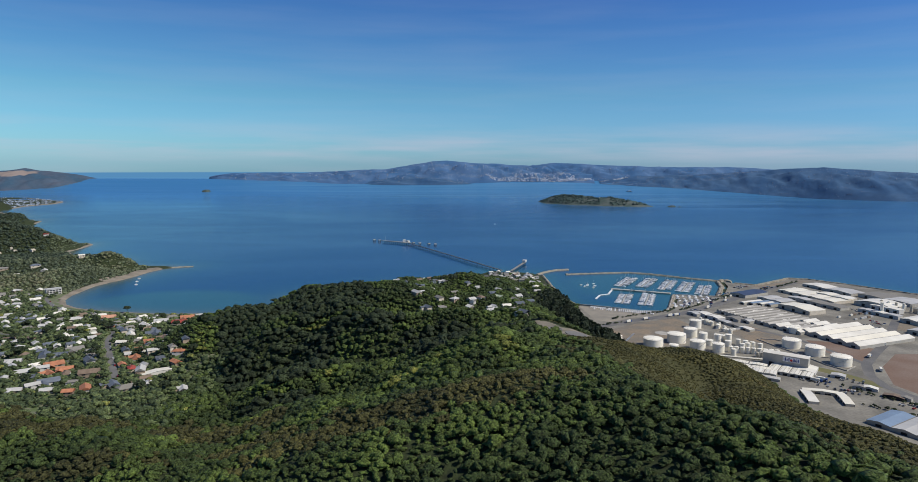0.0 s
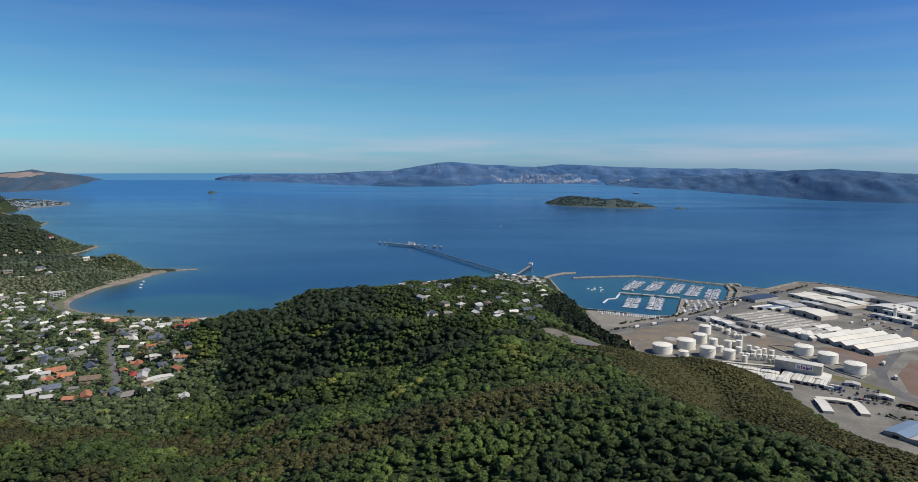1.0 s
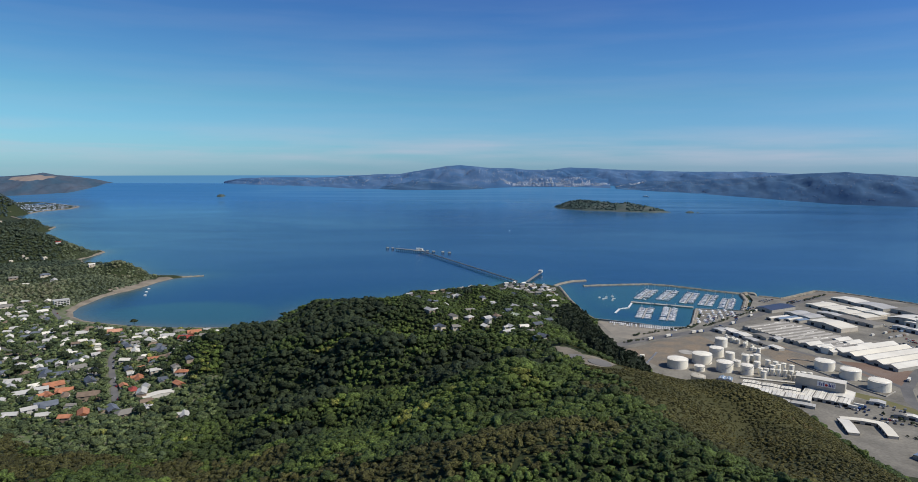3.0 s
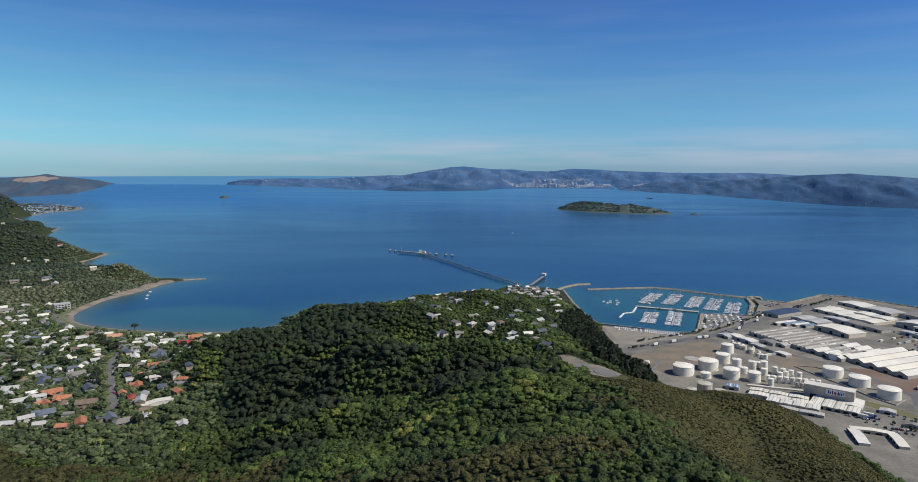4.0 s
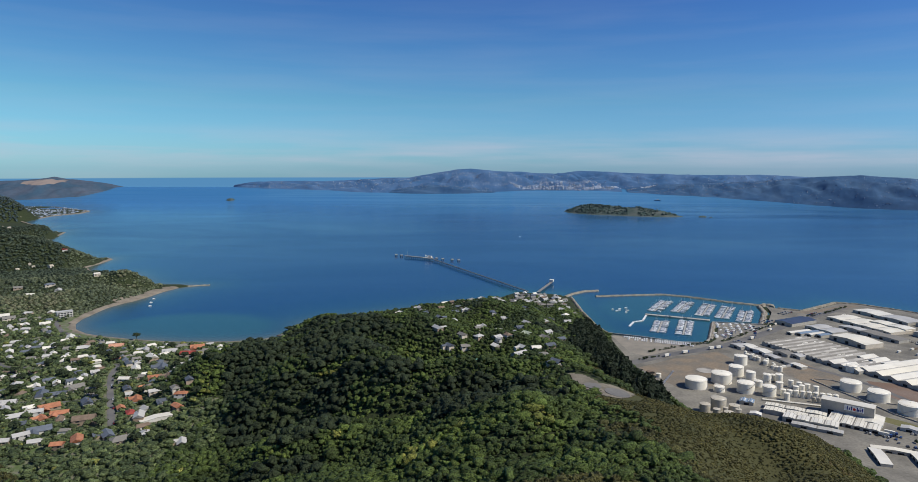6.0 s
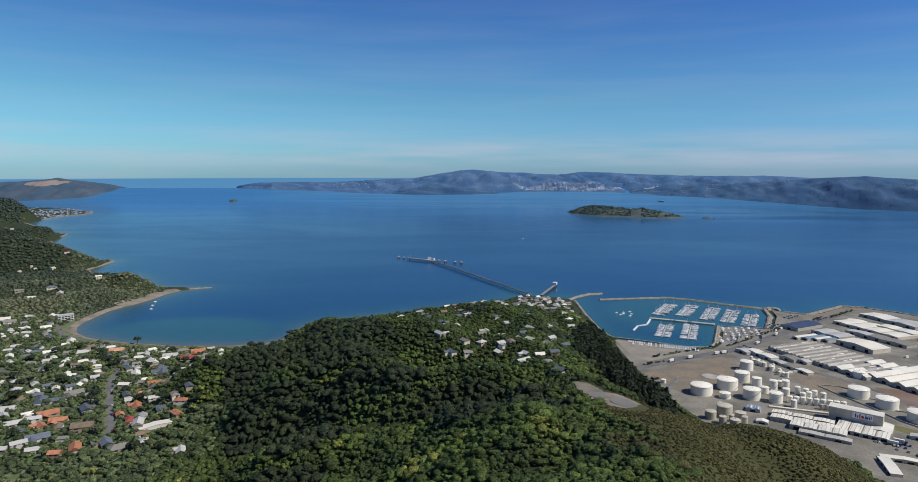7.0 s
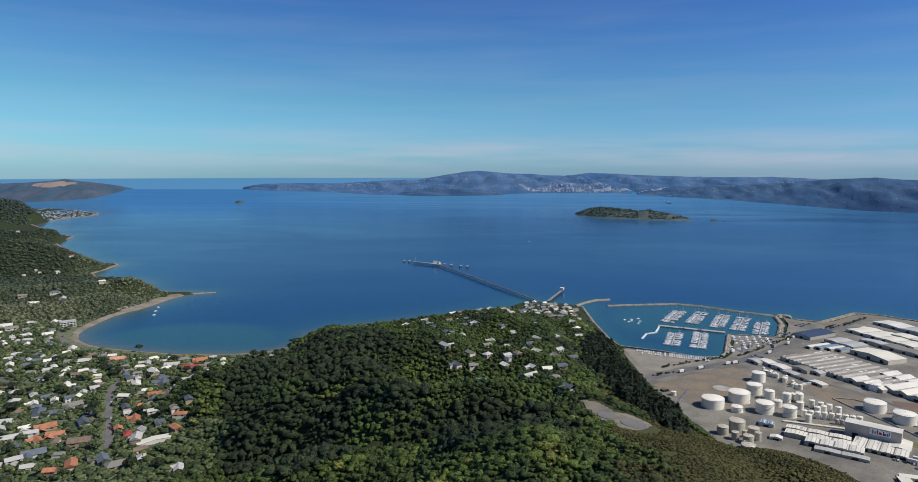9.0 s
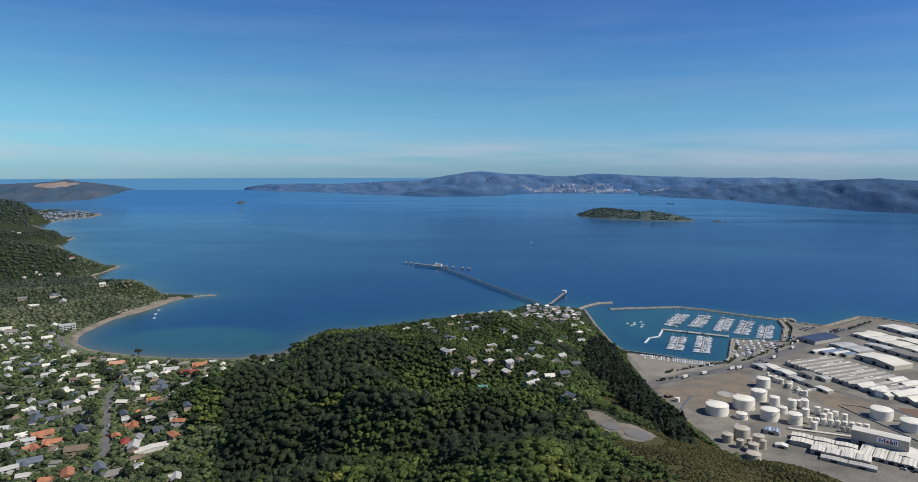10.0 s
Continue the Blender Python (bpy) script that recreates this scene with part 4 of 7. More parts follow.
shed("terminal_shed", 337, 621, -34, 44, 8, 3.6, 2, 0.4, [ROOF_PALE], WALL_GREY, "low grey roofed terminal shed", 2, 0, group="terminal sheds")
shed("small_shed", 300, 690, -30, 14, 11, 4.5, 2, 1.2, [ROOF_BLUE], WALL_GREY, "small shed with a glassy blue-grey roof", 1, 2, group="terminal sheds")
shed("small_shed", 294, 656, -30, 11, 7, 3.5, 1, 1.2, [ROOF_WHITE], WALL_WHITE, "small white shed by the terminal", 1, 0, group="terminal sheds")
shed("small_shed", 402, 640, -38, 18, 26, 4.5, 1, 1.4, [ROOF_WHITE], WALL_WHITE, "white-roofed shed by the hall", 1, 0, group="terminal sheds")
shed("small_shed", 424, 620, -38, 14, 9, 4, 1, 1.0, [ROOF_PALE], WALL_WHITE, "small pale-roofed shed on the yard", 1, 0, group="terminal sheds")
shed("small_shed", 226, 790, 20, 8, 6, 3, 1, 1.0, [ROOF_BROWN], WALL_DARK, "small dark shed on the dirt", 1, 0, group="terminal sheds")
shed("office_wing", 358, 560, -106, 34, 9, 3.4, 1, 1.0, [ROOF_WHITE], WALL_CREAM, "low white-roofed office wing", 4, 0, group="office wings")
shed("office_wing", 378, 572, -24, 36, 7, 3.4, 1, 1.0, [ROOF_CREAM], WALL_CREAM, "low cream-roofed office wing", 4, 0, group="office wings")
shed("office_wing", 388, 552, -106, 32, 8, 3.4, 1, 1.0, [ROOF_CREAM], WALL_CREAM, "low cream-roofed office wing", 4, 0, group="office wings")
for k in range(6):
    shed("small_shed", 424 + 8 * k, 585 - 14 * k + (k % 2) * 10, -38 - 4 * k, 12 + (k % 3) * 3, 7, 4, 1, 1.2, [(ROOF_GREY, ROOF_WHITE, ROOF_BROWN)[k % 3]], (WALL_GREY, WALL_WHITE, WALL_DARK)[k % 3],
         ("weathered grey shed on the yard", "small white shed on the yard", "dark brown shed on the yard")[k % 3], 1, 0, group="yard sheds")
# elevated pipe rack beside the tanks
rack = thing("pipe_rack", 243, 772, YARD_Z, 60, "long low steel pipe rack across the dirt", "pipes")
for k in range(3):
    part("pipe", tube([(-28, k * 0.9, 1.0), (28, k * 0.9, 1.0)], 0.3), STEEL, rack)
for k in range(8):
    part("post", box(-27 + k * 7.7, 0.9, -0.2, 0.3, 2.6, 0.9), STEEL, rack)
rack2 = thing("pipe_rack", 345, 690, YARD_Z, -20, "row of steel pipes beside the small tanks", "pipes")
for k in range(4):
    part("pipe", tube([(-26, k * 0.9, 1.2), (30, k * 0.9, 1.2)], 0.3), TANK_WHITE, rack2)
for k in range(8):
    part("post", box(-25 + k * 7.7, 1.3, -0.2, 0.3, 3.4, 1.1), STEEL, rack2)


# ---- breakwater, marina and wharf ----
def mound(name, points, top, crest, label, seed):
    """A rubble bank along a line."""
    rng = np.random.RandomState(seed)
    pts = []
    for (x0, y0), (x1, y1) in zip(points[:-1], points[1:]):
        n = max(1, int(math.hypot(x1 - x0, y1 - y0) / 3))
        pts += [(x0 + (x1 - x0) * k / n, y0 + (y1 - y0) * k / n) for k in range(n)]
    pts.append(points[-1])
    prof = [(-crest / 2 - 5, -3), (-crest / 2 - 2.4, 0.3), (-crest / 2 - 1.2, top * 0.65), (-crest / 2, top), (0, top + 0.15), (crest / 2, top), (crest / 2 + 1.2, top * 0.65), (crest / 2 + 2.4, 0.3), (crest / 2 + 5, -3)]
    verts = []
    for i, (x, y) in enumerate(pts):
        dx, dy = pts[min(i + 1, len(pts) - 1)][0] - pts[max(i - 1, 0)][0], pts[min(i + 1, len(pts) - 1)][1] - pts[max(i - 1, 0)][1]
        q = math.hypot(dx, dy)
        for o, z in prof:
            o, z = o + rng.uniform(-0.7, 0.7), z + rng.uniform(-0.45, 0.45)
            verts.append((x - o * dy / q, y + o * dx / q, z))
    m = len(prof)
    faces = [(i * m + k, (i + 1) * m + k, (i + 1) * m + k + 1, i * m + k + 1) for i in range(len(pts) - 1) for k in range(m - 1)]
    faces += [tuple(range(m)), tuple((len(pts) - 1) * m + k for k in range(m))[::-1]]
    return tagged(link(name, verts, faces, ROCK), label, "breakwater", kind="structure")


mound("breakwater", [(257, 1275), (320, 1286), (394, 1296), (433, 1277), (491, 1229), (540, 1198), (556, 1192)], 1.9, 2.6, "long low breakwater of sandy-brown rock round the marina", 1)
mound("breakwater", [(196, 1270), (215, 1298), (243, 1325), (274, 1334)], 2.4, 3.0, "short curved mole of pale rock", 2)
mound("breakwater", [(540, 1188), (552, 1198), (562, 1190), (556, 1180)], 3.6, 6.0, "broad rocky head of the breakwater", 3)
mound("sea_wall", [(562, 1168), (591, 1147), (626, 1170), (693, 1219), (727, 1206), (774, 1150), (838, 1057), (1000, 925)], 3.0, 2.5, "rocky sea wall along the port's shore", 4)
mound("sea_wall", [(206, 1262), (205, 1140), (209, 1030), (217, 990)], 2.6, 2.5, "rocky shore below the headland road", 5)


mound("jetty", [(-600, 1362), (-572, 1375), (-548, 1383)], 1.4, 1.5, "thin low stone jetty at the point of the bay", 8)


def quay(points):
    t = part("quay_wall", join(*[box((x0 + x1) / 2, (y0 + y1) / 2, -3, math.hypot(x1 - x0, y1 - y0) + 1, 1.4, 6.1, math.atan2(y1 - y0, x1 - x0)) for (x0, y0), (x1, y1) in zip(points[:-1], points[1:])]), CONCRETE, None)
    tagged(t, "pale concrete quay wall round the boat basin", "wall", kind="structure")


mound("sea_wall", [(404, 1056), (382, 1004), (360, 952)], 2.9, 4.0, "low bank of brown rock at the basin's edge", 6)
mound("sea_wall", [(477, 1046), (500, 1090), (522, 1132), (537, 1186)], 2.9, 5.0, "low bank of brown rock at the basin's end", 7)
quay([(218, 985), (269, 960), (310, 934), (343, 932), (360, 954), (404, 1058), (477, 1043), (521, 1130), (539, 1190)])


def sailing_boat(hull_mat, cover):
    t = thing("yacht", 0, 0, 0, 0, "white sailing yacht with a bare mast on its berth", "boat", "marina boats")
    ring = [(-5.2, 1.25), (-2.5, 1.7), (0.5, 1.75), (3.2, 1.2), (5.4, 0.12)]
    top = [(x, -w, 1.25 + 0.03 * x) for x, w in ring] + [(x, w, 1.25 + 0.03 * x) for x, w in ring[::-1]]
    low = [(x * 0.94, -w * 0.7, -0.3) for x, w in ring] + [(x * 0.94, w * 0.7, -0.3) for x, w in ring[::-1]]
    n = len(top)
    part("hull", (top + low, [(i, (i + 1) % n, n + (i + 1) % n, n + i)[::-1] for i in range(n)] + [tuple(range(n, 2 * n))[::-1]]), hull_mat, t)
    part("deck", (top, [tuple(range(n))]), HULL, t)
    cab = [(-1.8, -1.0, 1.25), (2.2, -0.75, 1.3), (2.2, 0.75, 1.3), (-1.8, 1.0, 1.25), (-1.6, -0.8, 1.8), (1.6, -0.55, 1.7), (1.6, 0.55, 1.7), (-1.6, 0.8, 1.8)]
    part("cabin", (cab, [(4, 5, 6, 7), (0, 1, 5, 4), (1, 2, 6, 5), (2, 3, 7, 6), (3, 0, 4, 7)]), HULL, t)
    part("mast", tube([(0.7, 0, 1.3), (0.7, 0, 12.0)], 0.08, 5), ALLOY, t)
    part("boom", tube([(0.6, 0, 2.6), (-3.6, 0, 2.6)], 0.28, 5), cover, t)
    return t


def motor_boat(k=1.0):
    t = thing("motor_boat", 0, 0, 0, 0, "white motor cruiser with a cabin on its berth", "boat", "marina boats")
    ring = [(-4.6, 1.5), (-1.0, 1.65), (2.2, 1.35), (4.8, 0.1)]
    top = [(x, -w, 1.3 + 0.06 * x) for x, w in ring] + [(x, w, 1.3 + 0.06 * x) for x, w in ring[::-1]]
    low = [(x * 0.94, -w * 0.75, -0.3) for x, w in ring] + [(x * 0.94, w * 0.75, -0.3) for x, w in ring[::-1]]
    top, low = [tuple(k * c for c in p) for p in top], [tuple(k * c for c in p) for p in low]
    n = len(top)
    part("hull", (top + low, [(i, (i + 1) % n, n + (i + 1) % n, n + i)[::-1] for i in range(n)] + [tuple(range(n, 2 * n))[::-1]]), HULL, t)
    part("deck", (top, [tuple(range(n))]), HULL, t)
    cab = [(-2.4, -1.2, 1.2), (2.4, -0.9, 1.4), (2.4, 0.9, 1.4), (-2.4, 1.2, 1.2), (-2.2, -1.0, 2.6), (0.8, -0.8, 2.6), (0.8, 0.8, 2.6), (-2.2, 1.0, 2.6)]
    cab = [tuple(k * c for c in p) for p in cab]
    part("cabin", (cab, [(4, 5, 6, 7), (0, 1, 5, 4), (2, 3, 7, 6), (3, 0, 4, 7)]), HULL, t)
    part("windscreen", ([cab[1], cab[2], cab[6], cab[5]], [(0, 1, 2, 3)]), GLASS, t)
    return t


BOATS = [sailing_boat(HULL, CANVAS), sailing_boat(HULL, HULL), sailing_boat(HULL_BLUE, CANVAS), motor_boat()]
FREE_BOATS = list(BOATS)
tagged(BOATS[2], "navy-hulled sailing yacht with a bare mast on its berth")


def put(pool, free, k, m):
    """The first use moves the template itself, later ones copy it."""
    if pool[k] in free:
        free.remove(pool[k])
        pool[k].matrix_basis = m
        return pool[k]
    return copy_thing(pool[k], m)


rnd = random.Random(7)
ROWS_OUT = [((333, 1144), (385, 1235)), ((372, 1137), (423, 1227)), ((404, 1109), (454, 1205)), ((431, 1091), (480, 1183)), ((456, 1065), (499, 1150)), ((326, 1072), (296, 996)), ((367, 1074), (330, 982))]
for (x0, y0), (x1, y1) in ROWS_OUT:
    L = math.hypot(x1 - x0, y1 - y0)
    a = math.atan2(y1 - y0, x1 - x0)
    j = thing("floating_jetty", x0, y0, 0, math.degrees(a), "long floating jetty with finger pontoons", "jetty", "marina jetties")
    part("walkway", box(L / 2, 0, -0.3, L, 2.4, 0.9), PONTOON, j)
    for k in range(int(L / 9)):
        for s in (-1, 1):
            part("finger", box(4 + k * 9, s * 6.2, -0.25, 0.9, 10, 0.75), PONTOON, j)
            part("support_post", tube([(4 + k * 9, s * 11.4, -3), (4 + k * 9, s * 11.4, 3.2)], 0.2, 5), PILE, j)
    for k in range(int(L / 4.5)):
        for s in (-1, 1):
            if rnd.random() < 0.2:
                continue
            d, o = 2.0 + k * 4.5 + rnd.uniform(-0.3, 0.3), s * (7.0 + rnd.uniform(-0.5, 0.5))
            px, py = x0 + d * math.cos(a) - o * math.sin(a), y0 + d * math.sin(a) + o * math.cos(a)
            flip = rnd.choice((90, -90))
            put(BOATS, FREE_BOATS, rnd.choices((0, 1, 2, 3), (4, 3, 1, 4))[0], pose(px, py, 0, 0, 0, math.degrees(a) + flip + rnd.uniform(-2, 2)))
# main causeway across the basin, with boats and cars on it
cause = part("causeway", join(box(358, 1096, -3, 104, 9, 4.6, math.atan2(-42, 93))), CONCRETE, None)
tagged(cause, "concrete causeway across the boat basin", "pier", kind="structure")
zig = thing("white_jetty", 310, 1111, 0, 0, "white zigzag floating jetty", "jetty")
for (x0, y0), (x1, y1) in (((0, 0), (-16, -38)), ((-16, -38), (-33, -46)), ((-33, -46), (-48, -77))):
    part("walkway", box((x0 + x1) / 2, (y0 + y1) / 2, -0.3, math.hypot(x1 - x0, y1 - y0) + 2, 3.0, 1.2, math.atan2(y1 - y0, x1 - x0)), SIGN_WHITE, zig)
for x, y, r in ((277, 1163, 20), (268, 1146, 30), (282, 1136, 25), (274, 1152, 22), (288, 1150, 10), (264, 1160, 15), (290, 1170, 18), (-587, 1202, 41), (-598, 1235, 21), (-574, 1171, 31), (200, 2380, 5)):
    b = put(BOATS, FREE_BOATS, 3 if r % 2 else 1, pose(x, y, 0, 0, 0, r) @ Matrix.Scale(0.62, 4))
    tagged(b, "white boat moored alone on open water")


def ferry():
    t = thing("ferry", 1320, 4470, float(sea_level(0, 4470)), 160, "small white ferry far out on the harbour", "boat")
    part("hull", ([(-21, -5, 3), (14, -5, 3.2), (22, 0, 3.8), (14, 5, 3.2), (-21, 5, 3), (-20, -4, -2), (13, -4, -2), (19, 0, -2), (13, 4, -2), (-20, 4, -2)],
                  [(0, 1, 2, 3, 4), (0, 5, 6, 1), (1, 6, 7, 2), (2, 7, 8, 3), (3, 8, 9, 4), (4, 9, 5, 0)]), HULL_BLUE, t)
    part("superstructure", join(box(-3, 0, 3, 28, 8.5, 4), box(0, 0, 7, 18, 7, 3)), HULL, t)
    part("funnel", box(-8, 0, 10, 3, 3, 3), HULL, t)


ferry()
# boats on the hardstand, in rows
DRY = [motor_boat(0.68)]
tagged(DRY[0], "white motor boat standing ashore on the hardstand", "boat", "hardstand boats")
dry_free = list(DRY)
for r in range(7):
    for k in range(15):
        x, y = 372 + r * 12 + k * 1.6 + rnd.uniform(-0.8, 0.8), 958 + r * 9.2 + k * 6.0 - r * 2
        if inland(np.array([x]), np.array([y]))[0] > 6 and rnd.random() < 0.6 and y < 1052 + 0.2 * (x - 372):
            put(DRY, dry_free, 0, pose(x, y, YARD_Z + 0.3, 0, 0, 22 + rnd.uniform(-25, 25)))
for k in range(30):
    for r in (0, 1):
        x, y = 236 + k * 2.9, 958 - k * 1.25 - r * 11
        if rnd.random() < 0.9:
            put(DRY, dry_free, 0, pose(x, y, YARD_Z + 0.3, 0, 0, 65 + rnd.uniform(-6, 6)))


def wharf():
    t = thing("wharf", -99, 1780, 0, math.degrees(math.atan2(1301 - 1780, 126 + 99)), "long oil wharf on dark piles with pipes along its deck", "wharf")
    L = math.hypot(225, 479)
    part("deck", box(L / 2, 0, 4.2, L, 5, 0.7), TIMBER, t)
    for k, o in enumerate((-1.9, -1.2, -0.5)):
        part("pipe", tube([(0, o, 5.3), (L, o, 5.3)], 0.25, 5), TANK_WHITE if k == 1 else STEEL, t)
    for o in (-2.4, 2.4):
        part("rail", box(L / 2, o, 4.9, L, 0.10, 0.6), STEEL, t)
    for k in range(44):
        for o in (-2.0, 2.0):
            part("support_post", tube([(6 + k * 12, o, -4), (6 + k * 12, o, 4.3)], 0.32, 5), PILE, t)
    h = thing("loading_pier", -132, 1800, 0, math.degrees(math.atan2(-41, 65)), "wide wharf head with loading arms and a control hut", "wharf")
    part("deck", box(0, 0, 4.0, 92, 10, 1.2), TIMBER, h)
    part("platform", box(34, 0, 4.0, 26, 18, 1.3), CONCRETE, h)
    for k in range(12):
        for o in (-4, 4):
            part("support_post", tube([(-42 + k * 7.6, o, -4), (-42 + k * 7.6, o, 4.1)], 0.5, 5), PILE, h)
    for k in range(3):
        part("loading_arm", join(tube([(30 + k * 4, -4, 5), (30 + k * 4, -4, 14)], 0.4), tube([(30 + k * 4, -4, 14), (30 + k * 4, -8, 9)], 0.3)), TANK_WHITE, h)
    part("hut", box(40, 3, 5.3, 9, 6, 5), WALL_WHITE, h)
    part("mast", tube([(-36, 0, 5), (-36, 0, 17)], 0.3), STEEL, h)
    for x, y in ((-182, 1842), (-198, 1850), (-62, 1772), (-36, 1760), (-18, 1750), (-80, 1784)):
        d = thing("mooring_dolphin", x, y, 0, 20, "square concrete mooring dolphin on piles", "dolphin", "mooring dolphins")
        part("cap", box(0, 0, 3.2, 7, 7, 1.8), CONCRETE, d)
        for a, b in ((-2.4, -2.4), (2.4, -2.4), (2.4, 2.4), (-2.4, 2.4)):
            part("support_post", tube([(a, b, -4), (a, b, 3.3)], 0.6, 6), PILE, d)
    s = thing("short_wharf", 146, 1300, 0, math.degrees(math.atan2(121, 45)), "short timber wharf with a white hut at its end", "wharf")
    part("deck", box(64, 0, 3.6, 130, 5.5, 0.8), TIMBER, s)
    part("hut", box(122, 0, 4.6, 12, 8, 5), WALL_WHITE, s)
    for k in range(14):
        for o in (-2.2, 2.2):
            part("support_post", tube([(4 + k * 9.4, o, -4), (4 + k * 9.4, o, 3.7)], 0.45, 5), PILE, s)


wharf()

# ---- roads, beach and bare places of the bay ----
def sand_strip(points, dry, wet, label):
    """Sand laid on the sloping shore, dry metres inland and wet metres out under the water; the land lies on the left."""
    pts, v = [], []
    for (x0, y0), (x1, y1) in zip(points[:-1], points[1:]):
        n = max(1, int(math.hypot(x1 - x0, y1 - y0) / 8))
        pts += [(x0 + (x1 - x0) * k / n, y0 + (y1 - y0) * k / n) for k in range(n)]
    pts.append(points[-1])
    rng = np.random.RandomState(len(pts))
    for i, (x, y) in enumerate(pts):
        dx, dy = pts[min(i + 2, len(pts) - 1)][0] - pts[max(i - 2, 0)][0], pts[min(i + 2, len(pts) - 1)][1] - pts[max(i - 2, 0)][1]
        q = math.hypot(dx, dy)
        land_w = dry * rng.uniform(0.75, 1.25)
        for w in (-wet, -wet * 0.4, 0.15 * land_w, 0.4 * land_w, 0.7 * land_w, land_w):
            px, py = x - w * dy / q, y + w * dx / q
            v.append((px, py, -1.5 + 0.22 * (w + wet) if w < land_w else -9.0))
    v = np.array(v)
    z = land(v[:, 0], v[:, 1])
    v[:, 2] = np.where(v[:, 2] > -5, np.maximum(z + 0.45, v[:, 2]), z - 0.4)
    v = v.tolist()
    ob = link("beach", v, [(6 * i + k, 6 * i + k + 6, 6 * i + k + 7, 6 * i + k + 1)[::-1] for i in range(len(pts) - 1) for k in range(5)], SAND, True)
    if ob.data.polygons[0].normal.z < 0:
        ob.data.flip_normals()
    tagged(ob, label, "beach", kind="structure")


sand_strip(SHORE_BAY[7:16], 9, 8, "narrow curved beach of grey-brown sand")
sand_strip(SHORE_BAY[15:20], 12, 8, "curved beach of grey-brown sand below the bank")
sand_strip(SHORE_BAY[19:24], 26, 6, "broad gravel bank at the point")
for k0, k1, dry in ((0, 9, 8), (9, 14, 9), (14, 18, 14), (17, 24, 18)):
    sand_strip(([SHORE_BAY[-1]] + SHORE_WEST)[k0:k1], dry, 6, "strip of grey-brown sand along the far shore")
BAY_ROADS = [([(-318, 580), (-345, 628), (-384, 696), (-410, 746), (-428, 795)], 6.5), ([(-300, 915), (-340, 910), (-422, 907), (-500, 915), (-556, 936), (-612, 975), (-660, 1035), (-668, 1110)], 6),
             ([(-428, 795), (-380, 806), (-320, 800)], 7), ([(-428, 795), (-500, 770), (-560, 780), (-640, 850)], 5), ([(-360, 655), (-430, 640), (-500, 650), (-560, 690)], 5), ([(-600, 970), (-640, 920), (-700, 900), (-780, 930)], 5)]
for pts, w in BAY_ROADS:
    r = part("street", strip(pts, w, None, 0.25), ASPHALT, None)
    tagged(r, "narrow grey suburban street between gardens", "road", kind="structure")
for n_, pts, mat, label in (("gravel_pad", [(79, 512), (92, 507), (101, 490), (112, 493), (125, 487), (122, 472), (109, 458), (96, 456), (88, 470), (81, 492)], PAD_GRAVEL, "bare grey-brown gravel clearing on the ridge"),):
    p = part(n_, ground_patch(pts, 0.45), mat, None)
    tagged(p, label, "pavement", kind="structure")
for x, y, r in ((93, 481, 6.5), (109, 472, 9.0)):
    pad = part("round_pad", lathe([(r, -1.0), (r, 0.3), (0.3, 0.34)], 32), ASPHALT, None)
    # level with the slope it lies on
    slope = Vector((ground_z(x - 6, y) - ground_z(x + 6, y), ground_z(x, y - 6) - ground_z(x, y + 6), 12.0))
    pad.matrix_basis = Matrix.Translation((x, y, ground_z(x, y) + 0.55)) @ slope.to_track_quat("Z", "Y").to_matrix().to_4x4()
    tagged(pad, "round grey concrete pad in a gravel clearing", "pad")


# ---- houses ----
def gable_roof(x, y, z, L, W, rise, over=0.5, hip=0.0, thick=0.22):
    """Ridge along the local x; hip: how far its ends are drawn in."""
    a, b = L / 2 + over, W / 2 + over
    top = [(-a, -b, 0), (a, -b, 0), (a, b, 0), (-a, b, 0), (-a + hip, 0, rise), (a - hip, 0, rise)]
    v = [(x + p, y + q, z + r) for p, q, r in top] + [(x + p, y + q, z + r - thick) for p, q, r in top]
    return v, [(0, 1, 5, 4), (2, 3, 4, 5), (3, 0, 4), (1, 2, 5), (7, 6, 10, 11), (9, 8, 11, 10), (6, 9, 10), (8, 7, 11), (1, 0, 6, 7), (2, 1, 7, 8), (3, 2, 8, 9), (0, 3, 9, 6)]


ROOFS = dict(white=ROOF_WHITE, grey=ROOF_PALE, slate=ROOF_SLATE, orange=ROOF_ORANGE, salmon=ROOF_SALMON, red=ROOF_RED, brown=ROOF_BROWN, teal=ROOF_TEAL, sage=ROOF_SAGE, dim=ROOF_GREY)
WORDS = dict(white="white steel", grey="pale grey steel", slate="dark slate", orange="terracotta tile", salmon="salmon tile", red="red painted", brown="brown tile", teal="teal green", sage="pale green", dim="weathered grey")
templates, unused = {}, []


